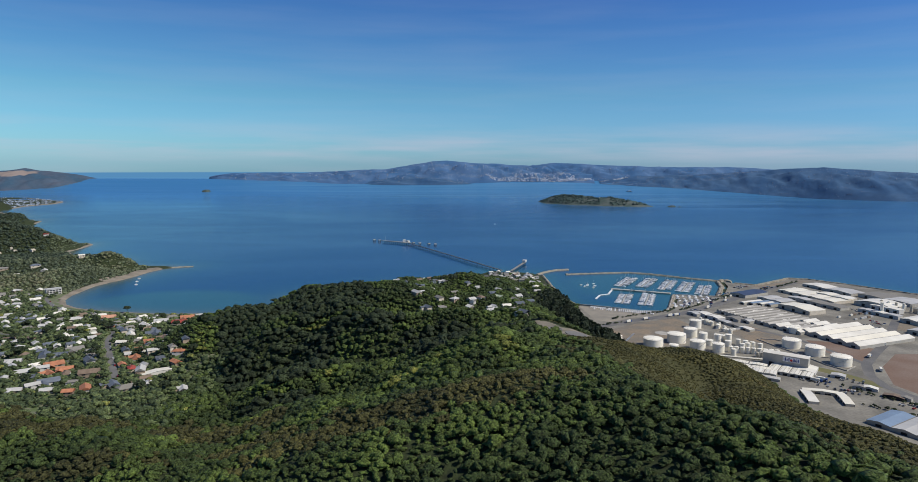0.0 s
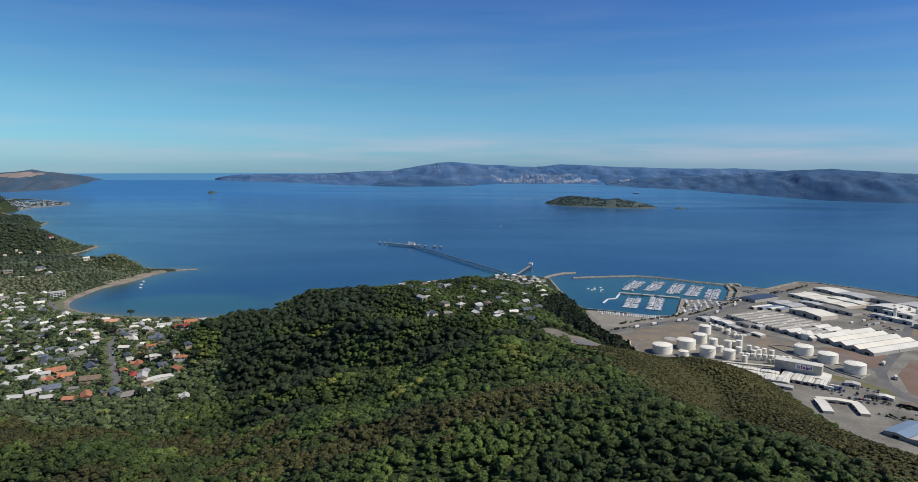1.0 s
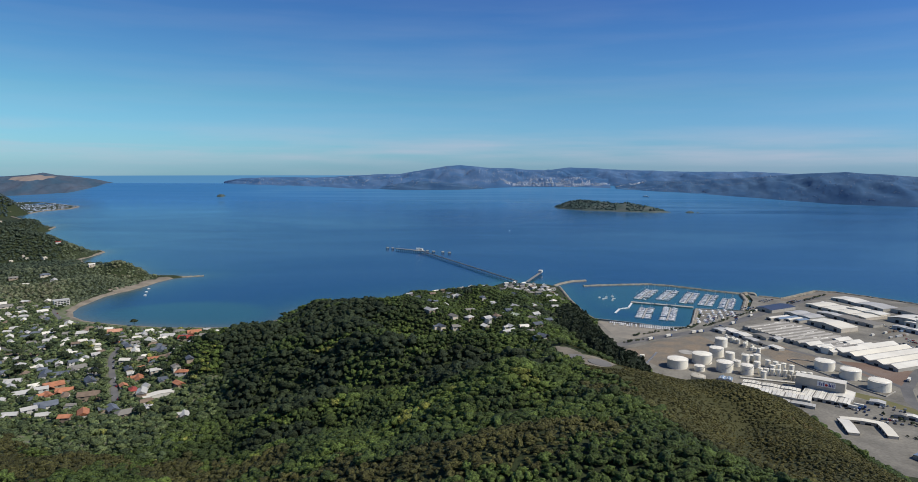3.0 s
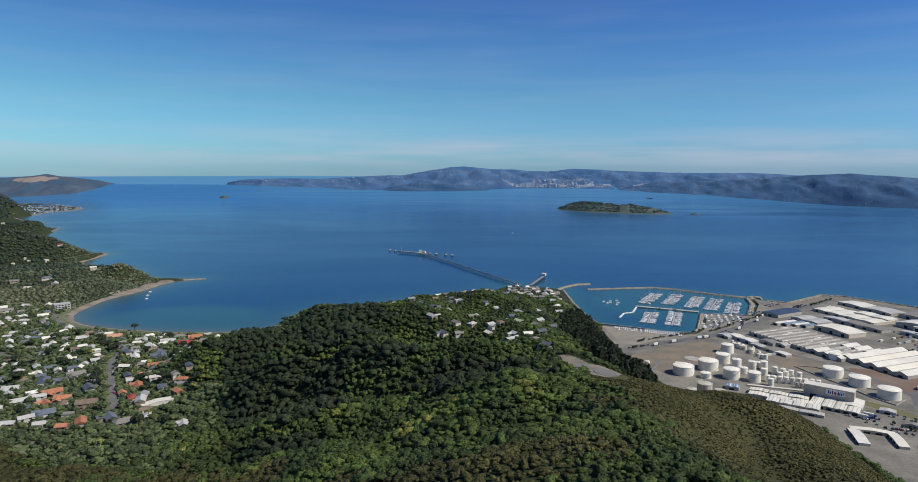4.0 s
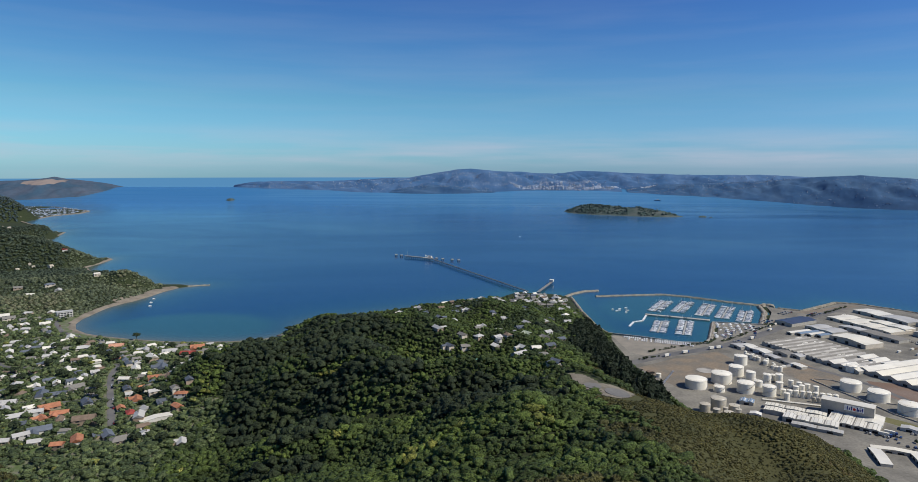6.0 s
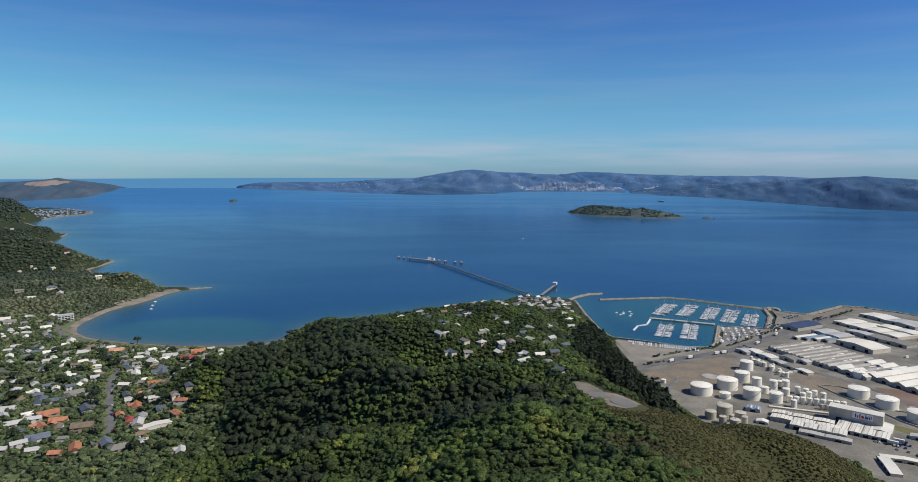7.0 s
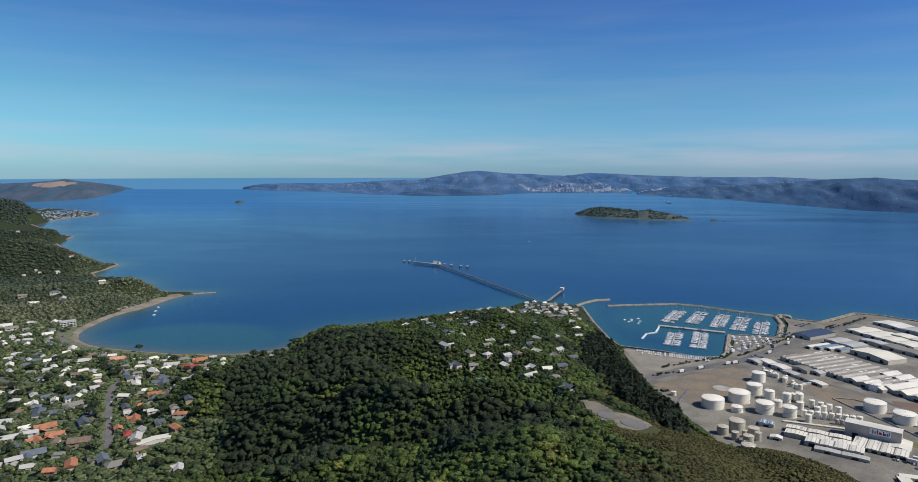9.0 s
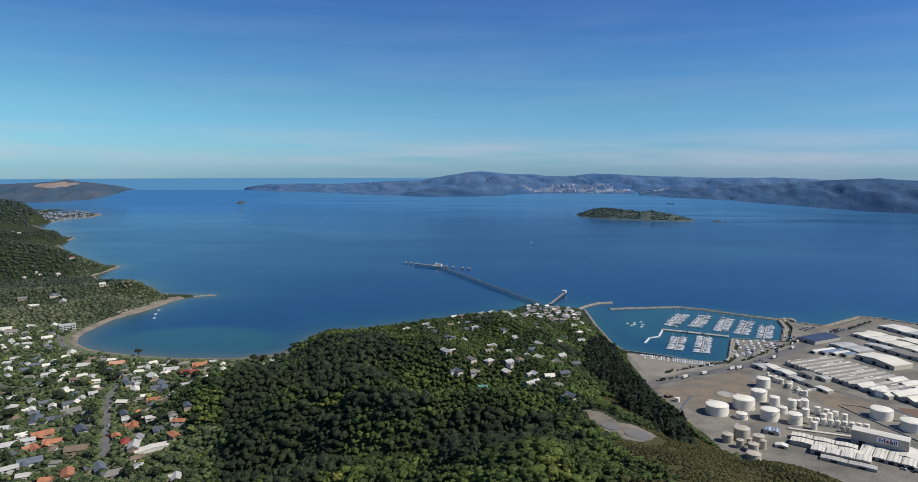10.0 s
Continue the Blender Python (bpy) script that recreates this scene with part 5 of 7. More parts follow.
def house(shape, roof, span):
    """shape 0: gabled, 1: hipped, 2: L-shaped, 3: two storeys, 4: low and flat-roofed."""
    key = (shape, roof, span)
    if key in templates:
        return templates[key]
    kind = ("gabled", "hipped", "L-shaped", "two-storey", "flat-roofed")[shape]
    wall = (WALL_CREAM, WALL_WHITE, WALL_TAN, WALL_WHITE)[(shape + span + len(roof)) % 4]
    t = thing("house", 0, 0, 0, 0, f"{kind} suburban house with a {WORDS[roof]} roof", "house", "suburban houses")
    L, W, h = span, max(7.0, span * 0.58), (5.2 if shape == 3 else 2.6)
    part("wall", box(0, 0, -3.0, L, W, h + 3.0), wall, t)
    if shape in (0, 2, 3):
        v = []
        rise = W * 0.30
        part("gable_wall", join(*[([(s * (L / 2 - 0.1), -W / 2, h), (s * (L / 2 - 0.1), W / 2, h), (s * (L / 2 - 0.1), 0, h + rise - 0.1)], [(0, 1, 2) if s > 0 else (2, 1, 0)]) for s in (-1, 1)]), wall, t)
        part("roof", gable_roof(0, 0, h, L, W, rise), ROOFS[roof], t)
    elif shape == 1:
        part("roof", gable_roof(0, 0, h, L, W, W * 0.28, hip=W * 0.5), ROOFS[roof], t)
    else:
        part("roof", box(0, 0, h, L + 0.9, W + 0.9, 0.35), ROOFS[roof], t)
    if shape == 2:
        part("wing_wall", box(-L * 0.27, -W * 0.75, -3.0, L * 0.42, W * 0.8, 5.6), wall, t)
        wv, wf = gable_roof(0, 0, 2.6, W * 0.9, L * 0.42, L * 0.42 * 0.3)
        part("wing_roof", ([(-L * 0.27 + y, -W * 0.75 - x, z) for x, y, z in wv], wf), ROOFS[roof], t)
    if shape in (1, 3):
        part("chimney", box(L * 0.2, W * 0.12, h, 0.8, 0.8, W * 0.3 + 1.0), ROOF_BROWN, t)
    for fl in range(2 if shape == 3 else 1):
        for k in (0.2, 1.8):
            part("window", box((k - 1) * L * 0.3, -W / 2 - 0.05, 0.9 + 2.7 * fl, L * 0.17, 0.12, 1.3), GLASS, t)
    templates[key] = t
    unused.append(t)
    return t


HOUSES = []


def place_house(x, y, roof, width, shape, turn):
    span = int(min(18, max(9, round(width * 0.88 / 3) * 3)))
    t = house(shape, roof, span)
    m = pose(x, y, ground_z(x, y) + 0.4, 0, 0, turn)
    if t in unused:
        unused.remove(t)
        t.matrix_basis = m
    else:
        copy_thing(t, m)
    HOUSES.append((x, y, span * 0.62))


TOWN = """-515 788 white 10,-470 759 white 16,-575 936 white 20,-563 870 white 16,-520 871 grey 20,-479 884 salmon 22,-446 815 orange 12,-395 813 white 20,-363 773 slate 19,-393 769 white 17,-358 833 red 20,
-366 881 orange 21,-355 897 white 11,-377 714 white 12,-355 677 slate 15,-351 730 orange 16,-324 721 white 15,-276 648 slate 9,-312 680 brown 15,-312 650 grey 14,-329 647 orange 18,-332 622 orange 9,-316 609 red 15,
-300 594 grey 16,-277 631 orange 13,-403 624 orange 20,-381 606 orange 18,-416 596 grey 18,-371 562 slate 20,-345 584 brown 20,-418 689 dim 20,-371 632 slate 18,-436 663 slate 20,-486 695 white 22,-461 692 white 14,
-463 716 slate 15,-325 540 orange 18,-306 552 slate 18,-288 542 dim 21,-235 536 grey 12,-330 522 orange 11,-665 1017 white 18,-690 1009 white 18,-759 1055 white 20,-733 1079 white 14,-706 1095 white 16,-474 818 grey 18,
-441 775 white 12,-428 862 grey 16,-392 855 grey 19,-390 886 white 16,-378 796 white 17,-404 795 grey 14,-600 846 white 18,-657 959 white 13,-440 616 grey 13,-385 535 white 13,-356 535 grey 12,-452 636 grey 17"""
HEADLAND = """-70 1095 white 14,-48 990 grey 11,-32 803 white 13,-14 905 white 10,-27 1090 white 11,-3 697 white 11,-30 714 grey 16,-16 680 white 10,0 676 white 13,10 819 white 12,8 656 teal 10,7 590 slate 13,
20 578 brown 11,32 676 white 14,51 609 grey 21,68 627 white 12,82 631 white 14,85 698 white 9,103 704 white 9,69 719 sage 16,58 738 grey 13,92 728 grey 11,74 533 white 10,163 975 white 11,41 792 grey 9,-4 585 white 9,-16 575 white 9,
45 694 brown 9,34 690 grey 10,58 656 grey 12,70 585 white 9,53 1102 grey 13,86 916 sage 15,107 988 white 11,83 1128 white 12,112 1259 dim 20,175 1240 grey 20,186 1218 white 17,162 1195 dim 20,148 996 white 12,-150 1060 white 11,
-200 1040 white 11,-172 880 white 9,-130 1050 white 9,142 1262 dim 20,140 1222 grey 20,128 1064 white 12,70 1150 dim 14,92 1180 grey 14,118 1150 white 12,125 1195 dim 14,100 1215 grey 13,60 1060 grey 12,20 1010 white 11,-10 1000 white 10,40 960 grey 10,118 900 white 10,30 1130 grey 11,150 1100 white 11,155 1150 grey 12,-95 960 white 9,-60 905 grey 9"""
FAR_SIDE = "-818 1268 white 20,-834 1229 white 21,-783 1238 grey 20,-872 1254 white 18,-739 1040 white 20,-1020 1637 red 15,-738 1346 white 12,-760 1330 white 13"
rnd = random.Random(21)
for text in (TOWN, HEADLAND, FAR_SIDE):
    for item in text.replace("\n", "").split(","):
        x, y, roof, w = item.split()
        if text is HEADLAND:
            w = float(w) * 0.85
            roof = rnd.choice(("grey", "dim", "slate")) if roof == "white" and rnd.random() < 0.75 else roof
        elif roof == "white" and rnd.random() < 0.45:
            roof = rnd.choice(("grey", "grey", "dim", "slate"))
        place_house(float(x), float(y), roof, float(w), rnd.choice((0, 1, 2, 2, 0) if text is HEADLAND or float(w) <= 10 else (0, 1, 2, 2, 3)), rnd.choice((-60, 30, 35, -55, 120, 10)) + rnd.uniform(-12, 12))
# the long white roofs below the bush
shed("long_house", -285, 596, 42, 30, 9, 3.2, 1, 1.2, [ROOF_WHITE], WALL_WHITE, "long low house with a white steel roof", 0, 0, group="suburban houses", z=ground_z(-285, 596) + 0.4)
HOUSES.append((-285, 596, 15))
# close-set roofs at the point
for x, y in ((101, 1276), (118, 1285), (136, 1277), (155, 1270), (176, 1258), (83, 1157), (104, 1120), (142, 1076), (178, 1205), (166, 1060), (146, 946), (138, 880), (122, 1075), (87, 939), (150, 1225), (120, 1240), (100, 1245), (165, 1230)):
    place_house(x, y, rnd.choice(("grey", "dim", "slate", "white", "grey")), rnd.choice((9, 11, 13)), rnd.choice((0, 1, 0)), rnd.uniform(0, 180))
# a tight village on the low ground of the point
spots = 0
for _ in range(900):
    x, y = rnd.uniform(62, 196), rnd.uniform(1085, 1292)
    if spots >= 30 or inland(np.array([x]), np.array([y]))[0] < 13 or any(math.hypot(x - a, y - b) < r + 4.5 for a, b, r in HOUSES):
        continue
    place_house(x, y, rnd.choices(("white", "grey", "slate", "dim", "brown"), (3, 5, 3, 5, 2))[0], rnd.choice((9, 10)), rnd.choice((0, 1, 2)), rnd.choice((-60, 30)) + rnd.uniform(-25, 25))
    spots += 1
# small houses between the trees of the headland
for _ in range(700):
    if len(HOUSES) > 214:
        break
    x, y = rnd.uniform(-110, 150), rnd.choice((rnd.uniform(640, 860), rnd.uniform(860, 1230), rnd.uniform(1050, 1240)))
    if inland(np.array([x]), np.array([y]))[0] < 22 or blob(np.array([x]), np.array([y]), [(30, 1000, 120, 240), (40, 720, 60, 90), (110, 1180, 60, 70)])[0] < 0 or any(math.hypot(x - a, y - b) < r + 9 for a, b, r in HOUSES):
        continue
    place_house(x, y, rnd.choices(("white", "grey", "slate", "dim", "brown", "sage"), (2, 5, 3, 6, 3, 1))[0], rnd.choice((9, 11, 13)), rnd.choice((0, 1, 2)), rnd.choice((-60, 30)) + rnd.uniform(-20, 20))
# further houses among the gardens
tries = 0
FARTHER = []
while len(HOUSES) < 460 and tries < 6000:
    tries += 1
    x, y = rnd.uniform(-900, -255), rnd.uniform(540, 1060)
    if y > 1000 and x > -650 or abs(x) > 0.83 * (y + 60):
        continue
    d = inland(np.array([x]), np.array([y]))[0]
    if d < 26 or ground_z(x, y) > 34 or any(math.hypot(x - a, y - b) < r + 5.5 for a, b, r in HOUSES):
        continue
    if any(min(math.hypot(x - (p[0] + (q[0] - p[0]) * k / 8), y - (p[1] + (q[1] - p[1]) * k / 8)) for k in range(9)) < 13 for pts, w in BAY_ROADS for p, q in zip(pts[:-1], pts[1:])):
        continue
    if y < 800 and len(HOUSES) - len(FARTHER) < 300:
        place_house(x, y, rnd.choices(("white", "grey", "slate", "dim", "orange", "brown", "red"), (4, 7, 6, 6, 1.5, 3, 0.4))[0], rnd.choice((9, 10, 11, 12, 14)), rnd.choice((0, 1, 2, 3, 0)), rnd.choice((-60, 30)) + rnd.uniform(-20, 20))
    else:
        FARTHER.append((x, y, rnd.choices(("white", "grey", "slate", "dim", "brown"), (4, 7, 6, 6, 3))[0], rnd.choice((9, 10, 11, 12)), rnd.choice((-60, 30)) + rnd.uniform(-20, 20)))
        HOUSES.append((x, y, 7.0))


def joined_houses(roof, label):
    """The farther houses under one kind of roof, as one object: walls and overhanging gabled roofs."""
    walls, roofs = [], []
    for x, y, kind, span, turn in FARTHER:
        if kind != roof:
            continue
        z, a = ground_z(x, y) + 0.4, radians(turn)
        walls.append(box(x, y, z - 3, span, span * 0.6, 5.6, a))
        rv, rf = gable_roof(0, 0, 2.6, span, span * 0.6, span * 0.18, hip=span * 0.12)
        roofs.append(([(x + math.cos(a) * p - math.sin(a) * q, y + math.sin(a) * p + math.cos(a) * q, z + h) for p, q, h in rv], rf))
    if not walls:
        return
    v, f = join(*walls, *roofs)
    ob = link("town_houses", v, f, ROOFS[roof])
    ob.data.materials.append(WALL_WHITE)
    count = sum(len(w[1]) for w in walls)
    ob.data.polygons.foreach_set("material_index", (np.arange(len(f)) < count).astype(np.int32))
    tagged(ob, label, "houses", kind="stuff")


for roof in ("white", "grey", "slate", "dim", "brown"):
    joined_houses(roof, f"farther suburban houses with {WORDS[roof]} roofs")


def apartment_block():
    t = thing("apartment_block", -668, 1072, ground_z(-668, 1072), 40, "three-storey white apartment block by the beach", "building")
    part("wall", box(0, 0, -2, 23, 11, 12), WALL_WHITE, t)
    part("roof", box(0, 0, 10, 24, 12, 0.5), ROOF_PALE, t)
    for f in range(3):
        part("balcony", box(0, -6.1, 2.8 + 3.0 * f, 22, 1.4, 0.3), WALL_WHITE, t)
        for k in range(5):
            part("window", box(-9.0 + k * 4.5, -5.55, 0.6 + 3.0 * f, 2.6, 0.12, 1.7), GLASS, t)


apartment_block()
HOUSES.append((-668, 1072, 15))


# ---- vehicles ----
def car(paint):
    t = thing("car", 0, 0, 0, 0, paint.name.split(".")[0].replace("_", " ").replace(" car paint", "") + " car parked on the asphalt", "car", "parked cars")
    v = [(-2.1, -0.9, 0.35), (2.1, -0.9, 0.35), (2.1, 0.9, 0.35), (-2.1, 0.9, 0.35), (-2.15, -0.88, 0.9), (2.15, -0.85, 0.8), (2.15, 0.85, 0.8), (-2.15, 0.88, 0.9)]
    part("body", (v, [(3, 2, 1, 0), (4, 5, 6, 7), (0, 1, 5, 4), (1, 2, 6, 5), (2, 3, 7, 6), (3, 0, 4, 7)]), paint, t)
    c = [(-1.7, -0.8, 0.88), (1.0, -0.8, 0.86), (1.0, 0.8, 0.86), (-1.7, 0.8, 0.88), (-1.3, -0.65, 1.45), (0.35, -0.65, 1.45), (0.35, 0.65, 1.45), (-1.3, 0.65, 1.45)]
    part("glazing", (c, [(0, 1, 5, 4), (1, 2, 6, 5), (2, 3, 7, 6), (3, 0, 4, 7)]), GLASS, t)
    part("roof", ([(x, y, z + 0.02) for x, y, z in c[4:]], [(0, 1, 2, 3)]), paint, t)
    wv, wf = lathe([(0.32, -0.95), (0.32, -0.75), (0.06, -0.74), (0.06, 0.74), (0.32, 0.75), (0.32, 0.95)], 8)
    for sx in (-1.3, 1.3):
        part("axle", ([(x + sx, z, y + 0.32) for x, y, z in wv], wf), TYRE, t)
    return t


def lorry():
    t = thing("lorry", 0, 0, 0, 0, "white box lorry standing by the road", "truck", "parked lorries")
    part("box", box(-1.2, 0, 1.1, 8.5, 2.5, 2.8), ROOF_WHITE, t)
    part("cab", box(4.4, 0, 0.7, 2.2, 2.4, 2.3), CAR_PAINTS[4], t)
    part("chassis", box(0, 0, 0.6, 11, 1.0, 0.5), TYRE, t)
    wv, wf = lathe([(0.5, -0.15), (0.5, 0.15)], 10)
    for sx in (-4.2, -3.0, 4.2):
        for sy in (-1.1, 1.1):
            part("wheel", ([(x + sx, z + sy, y + 0.5) for x, y, z in wv], wf), TYRE, t)
    return t


def container(paint, word):
    t = thing("shipping_container", 0, 0, 0, 0, f"{word} corrugated steel shipping container on the yard", "container", "yard containers")
    part("body", box(0, 0, 0.15, 6.0, 2.4, 2.4), paint, t)
    part("door", box(3.03, 0, 0.25, 0.06, 2.2, 2.2), WALL_GREY, t)
    return t


BOXES = [container(ROOF_WHITE, "white"), container(ROOF_BLUE, "blue-grey"), container(ROOF_BROWN, "brown"), container(ROOF_PALE, "pale grey")]
boxes_free = list(BOXES)
rnd = random.Random(31)
for x, y, a, n_ in ((430, 905, 22, 7), (418, 925, 22, 6), (590, 885, 24, 8), (600, 868, 24, 7), (645, 905, 24, 8), (700, 800, 24, 7), (716, 818, 24, 6), (505, 770, -67, 5), (400, 815, 20, 5), (612, 1078, 40, 7), (475, 1020, 42, 5)):
    ca, sa = math.cos(radians(a)), math.sin(radians(a))
    for k in range(n_):
        if rnd.random() < 0.8:
            put(BOXES, boxes_free, rnd.choices(range(4), (6, 2, 1, 3))[0], pose(x + ca * 7.2 * k + rnd.uniform(-0.5, 0.5), y + sa * 7.2 * k, YARD_Z + 0.06, 0, 0, a + rnd.uniform(-3, 3)))
CARS = [car(p) for p in CAR_PAINTS]
cars_free = list(CARS)
LORRIES = [lorry()]
lorry_free = list(LORRIES)
rnd = random.Random(5)
LOTS = [(386, 598, -38, 10, 3), (404, 572, -24, 9, 2), (430, 604, -38, 8, 2), (395, 920, -68, 12, 2), (452, 1010, 42, 12, 2), (500, 1052, 42, 10, 3), (556, 1120, 40, 12, 2), (600, 1110, 38, 12, 2), (600, 832, -68, 9, 2), (622, 850, -68, 9, 2),
        (400, 975, 66, 16, 2), (425, 1000, 66, 14, 2), (440, 985, 66, 12, 1), (470, 520, -60, 12, 2), (440, 530, -60, 10, 2), (520, 925, -67, 8, 1), (645, 930, -66, 10, 2), (360, 1092, -24, 14, 1)]
for x, y, a, n_, rows in LOTS:
    ca, sa = math.cos(radians(a)), math.sin(radians(a))
    for r in range(rows):
        for k in range(n_):
            if rnd.random() < 0.55:
                u, w = (k - n_ / 2) * 2.9, r * 8.0
                z = 1.62 if n_ == 14 else YARD_Z + 0.05
                put(CARS, cars_free, rnd.choices(range(5), (5, 4, 4, 1, 1))[0], pose(x + ca * u - sa * w, y + sa * u + ca * w, z, 0, 0, a + 90 + rnd.uniform(-3, 3)))
for x, y, a in ((268, 860, 35), (298, 876, 28), (341, 896, 28), (420, 950, 38), (392, 606, -38), (400, 610, -38), (352, 900, 26), (470, 1000, 42), (520, 1045, 42), (538, 790, 20), (484, 640, 60), (505, 690, 45), (560, 742, 48), (600, 800, 48)):
    put(LORRIES, lorry_free, 0, pose(x, y, YARD_Z + 0.1, 0, 0, a))
for pts, w in BAY_ROADS[:2]:
    for p, q in zip(pts[:-1], pts[1:]):
        for k in range(2):
            f = rnd.random()
            x, y = p[0] + (q[0] - p[0]) * f, p[1] + (q[1] - p[1]) * f
            put(CARS, cars_free, rnd.randrange(5), pose(x + 2, y + 1, ground_z(x + 2, y + 1) + 0.45, 0, 0, math.degrees(math.atan2(q[1] - p[1], q[0] - p[0]))))


# ---- islands ----
def island(name, x, y, z0, rx, ry, peak, turn, seed, label):
    rng = np.random.RandomState(seed)
    n, rings = 60, 14
    a = np.linspace(0, math.tau, n, endpoint=False)
    edge = 1 + 0.16 * np.sin(2 * a + rng.rand() * 6) + 0.10 * np.sin(3 * a + rng.rand() * 6) + 0.06 * np.sin(7 * a + rng.rand() * 6)
    v = []
    for k in range(rings):
        f = 1 - k / (rings - 1)
        zz = -2 + (peak + 2) * (1 - f ** 2.6) ** 0.9
        for i in range(n):
            w = 0.12 * peak * math.sin(a[i] * 3 + k) * (1 - f) * f * 3
            v.append((rx * f * edge[i] * math.cos(a[i]), ry * f * edge[i] * math.sin(a[i]), zz + w))
    faces = [(k * n + i, k * n + (i + 1) % n, (k + 1) * n + (i + 1) % n, (k + 1) * n + i) for k in range(rings - 1) for i in range(n)]
    ob = link(name, v, faces, CLIFF, True)
    ob.matrix_basis = pose(x, y, z0, 0, 0, turn)
    return tagged(ob, label, "island", kind="structure")


# dry grass and cliff, shifted blue-green to paint in distance haze
CLIFF = material("hazed_dry_grass_and_cliff", (0.046, 0.076, 0.066), 0.95, second=(0.092, 0.108, 0.098), scale=0.02, fine=0.10, vary=0.3)
ISLE = [(625, 3800, 14), (690, 3690, 44), (770, 3600, 47), (860, 3540, 37), (960, 3480, 38), (1040, 3440, 26), (1110, 3405, 7)]


def isle_height(X, Y):
    h = ridge(X, Y, ISLE, 0.52, 30)
    return h + (4.5 * np.sin(X / 31) * np.sin(Y / 27 + 1) + 2.5 * np.sin(X / 12 + 2) * np.sin(Y / 14)) * np.clip(h / 30, 0, 1)


def big_island():
    xs, ys = np.arange(480, 1240, 12.0), np.arange(3220, 3960, 12.0)
    X, Y = np.meshgrid(xs, ys)
    Z = isle_height(X, Y)
    nx = len(xs)
    keep = Z > -8
    faces = [(i, i + 1, i + nx + 1, i + nx) for j in range(len(ys) - 1) for i in range(j * nx, j * nx + nx - 1) if keep.ravel()[[i, i + 1, i + nx + 1, i + nx]].all()]
    used = sorted({k for f in faces for k in f})
    num = {k: n_ for n_, k in enumerate(used)}
    P = np.stack([X.ravel(), Y.ravel(), Z.ravel()], 1)
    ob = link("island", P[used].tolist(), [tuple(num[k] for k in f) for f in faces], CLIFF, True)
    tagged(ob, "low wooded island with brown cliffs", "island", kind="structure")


big_island()
island("islet", 1232, 3372, 0, 22, 12, 7, 0, 5, "small rocky islet beside the wooded island")
island("islet", 1262, 3345, 0, 9, 6, 4, 0, 6, "bare rock off the islet")
island("islet", -1620, 4450, float(sea_level(0, 4450)) - 1, 34, 18, 14, 0, 8, "small rocky islet far out on the water")


# ---- bush ----
BUSH = foliage("mixed_bush_leaves", (0.036, 0.056, 0.020), (0.115, 0.165, 0.036), (0.19, 0.20, 0.045))
DARK_TREES = foliage("dark_coastal_leaves", (0.030, 0.044, 0.022), (0.062, 0.086, 0.036), (0.08, 0.10, 0.04))
OLIVE = foliage("dry_olive_leaves", (0.056, 0.058, 0.022), (0.122, 0.118, 0.036), (0.14, 0.10, 0.04))
PINE = foliage("dark_pine_needles", (0.021, 0.033, 0.018), (0.040, 0.057, 0.030), (0.05, 0.07, 0.034), grain=0.5)
SCRUB = foliage("olive_brown_scrub", (0.062, 0.063, 0.021), (0.114, 0.104, 0.033), (0.13, 0.10, 0.045), grain=0.9)
GARDEN = foliage("garden_tree_leaves", (0.052, 0.078, 0.038), (0.145, 0.185, 0.074), (0.26, 0.27, 0.07), grain=0.5)
# hill, far and island leaves: greyed and blued, haze painted into the colour
HILL_LEAVES = foliage("hazed_hill_bush", (0.054, 0.078, 0.054), (0.150, 0.176, 0.098), (0.18, 0.185, 0.11), grain=0.3)
FAR_LEAVES = foliage("hazed_far_bush", (0.062, 0.094, 0.094), (0.098, 0.124, 0.116), (0.12, 0.135, 0.12), grain=0.2)
ISLAND_LEAVES = foliage("hazed_island_bush", (0.036, 0.070, 0.066), (0.076, 0.112, 0.094), (0.10, 0.13, 0.11), grain=0.25)
BARK = material("grey_brown_bark", (0.10, 0.08, 0.06), 0.9)

def ball(level):
    """An icosphere of unit radius: points and triangles."""
    bm = bmesh.new()
    bmesh.ops.create_icosphere(bm, subdivisions=level, radius=1.0)
    v = np.array([p.co[:] for p in bm.verts])
    f = np.array([[p.index for p in q.verts] for q in bm.faces])
    bm.free()
    # the underside stays in the dark under the canopy
    f = f[v[f][:, :, 2].mean(1) > -0.16]
    used = np.unique(f)
    num = np.zeros(len(v), int)
    num[used] = np.arange(len(used))
    return v[used], num[f]


BALLS = [ball(1), ball(2), ball(3)]


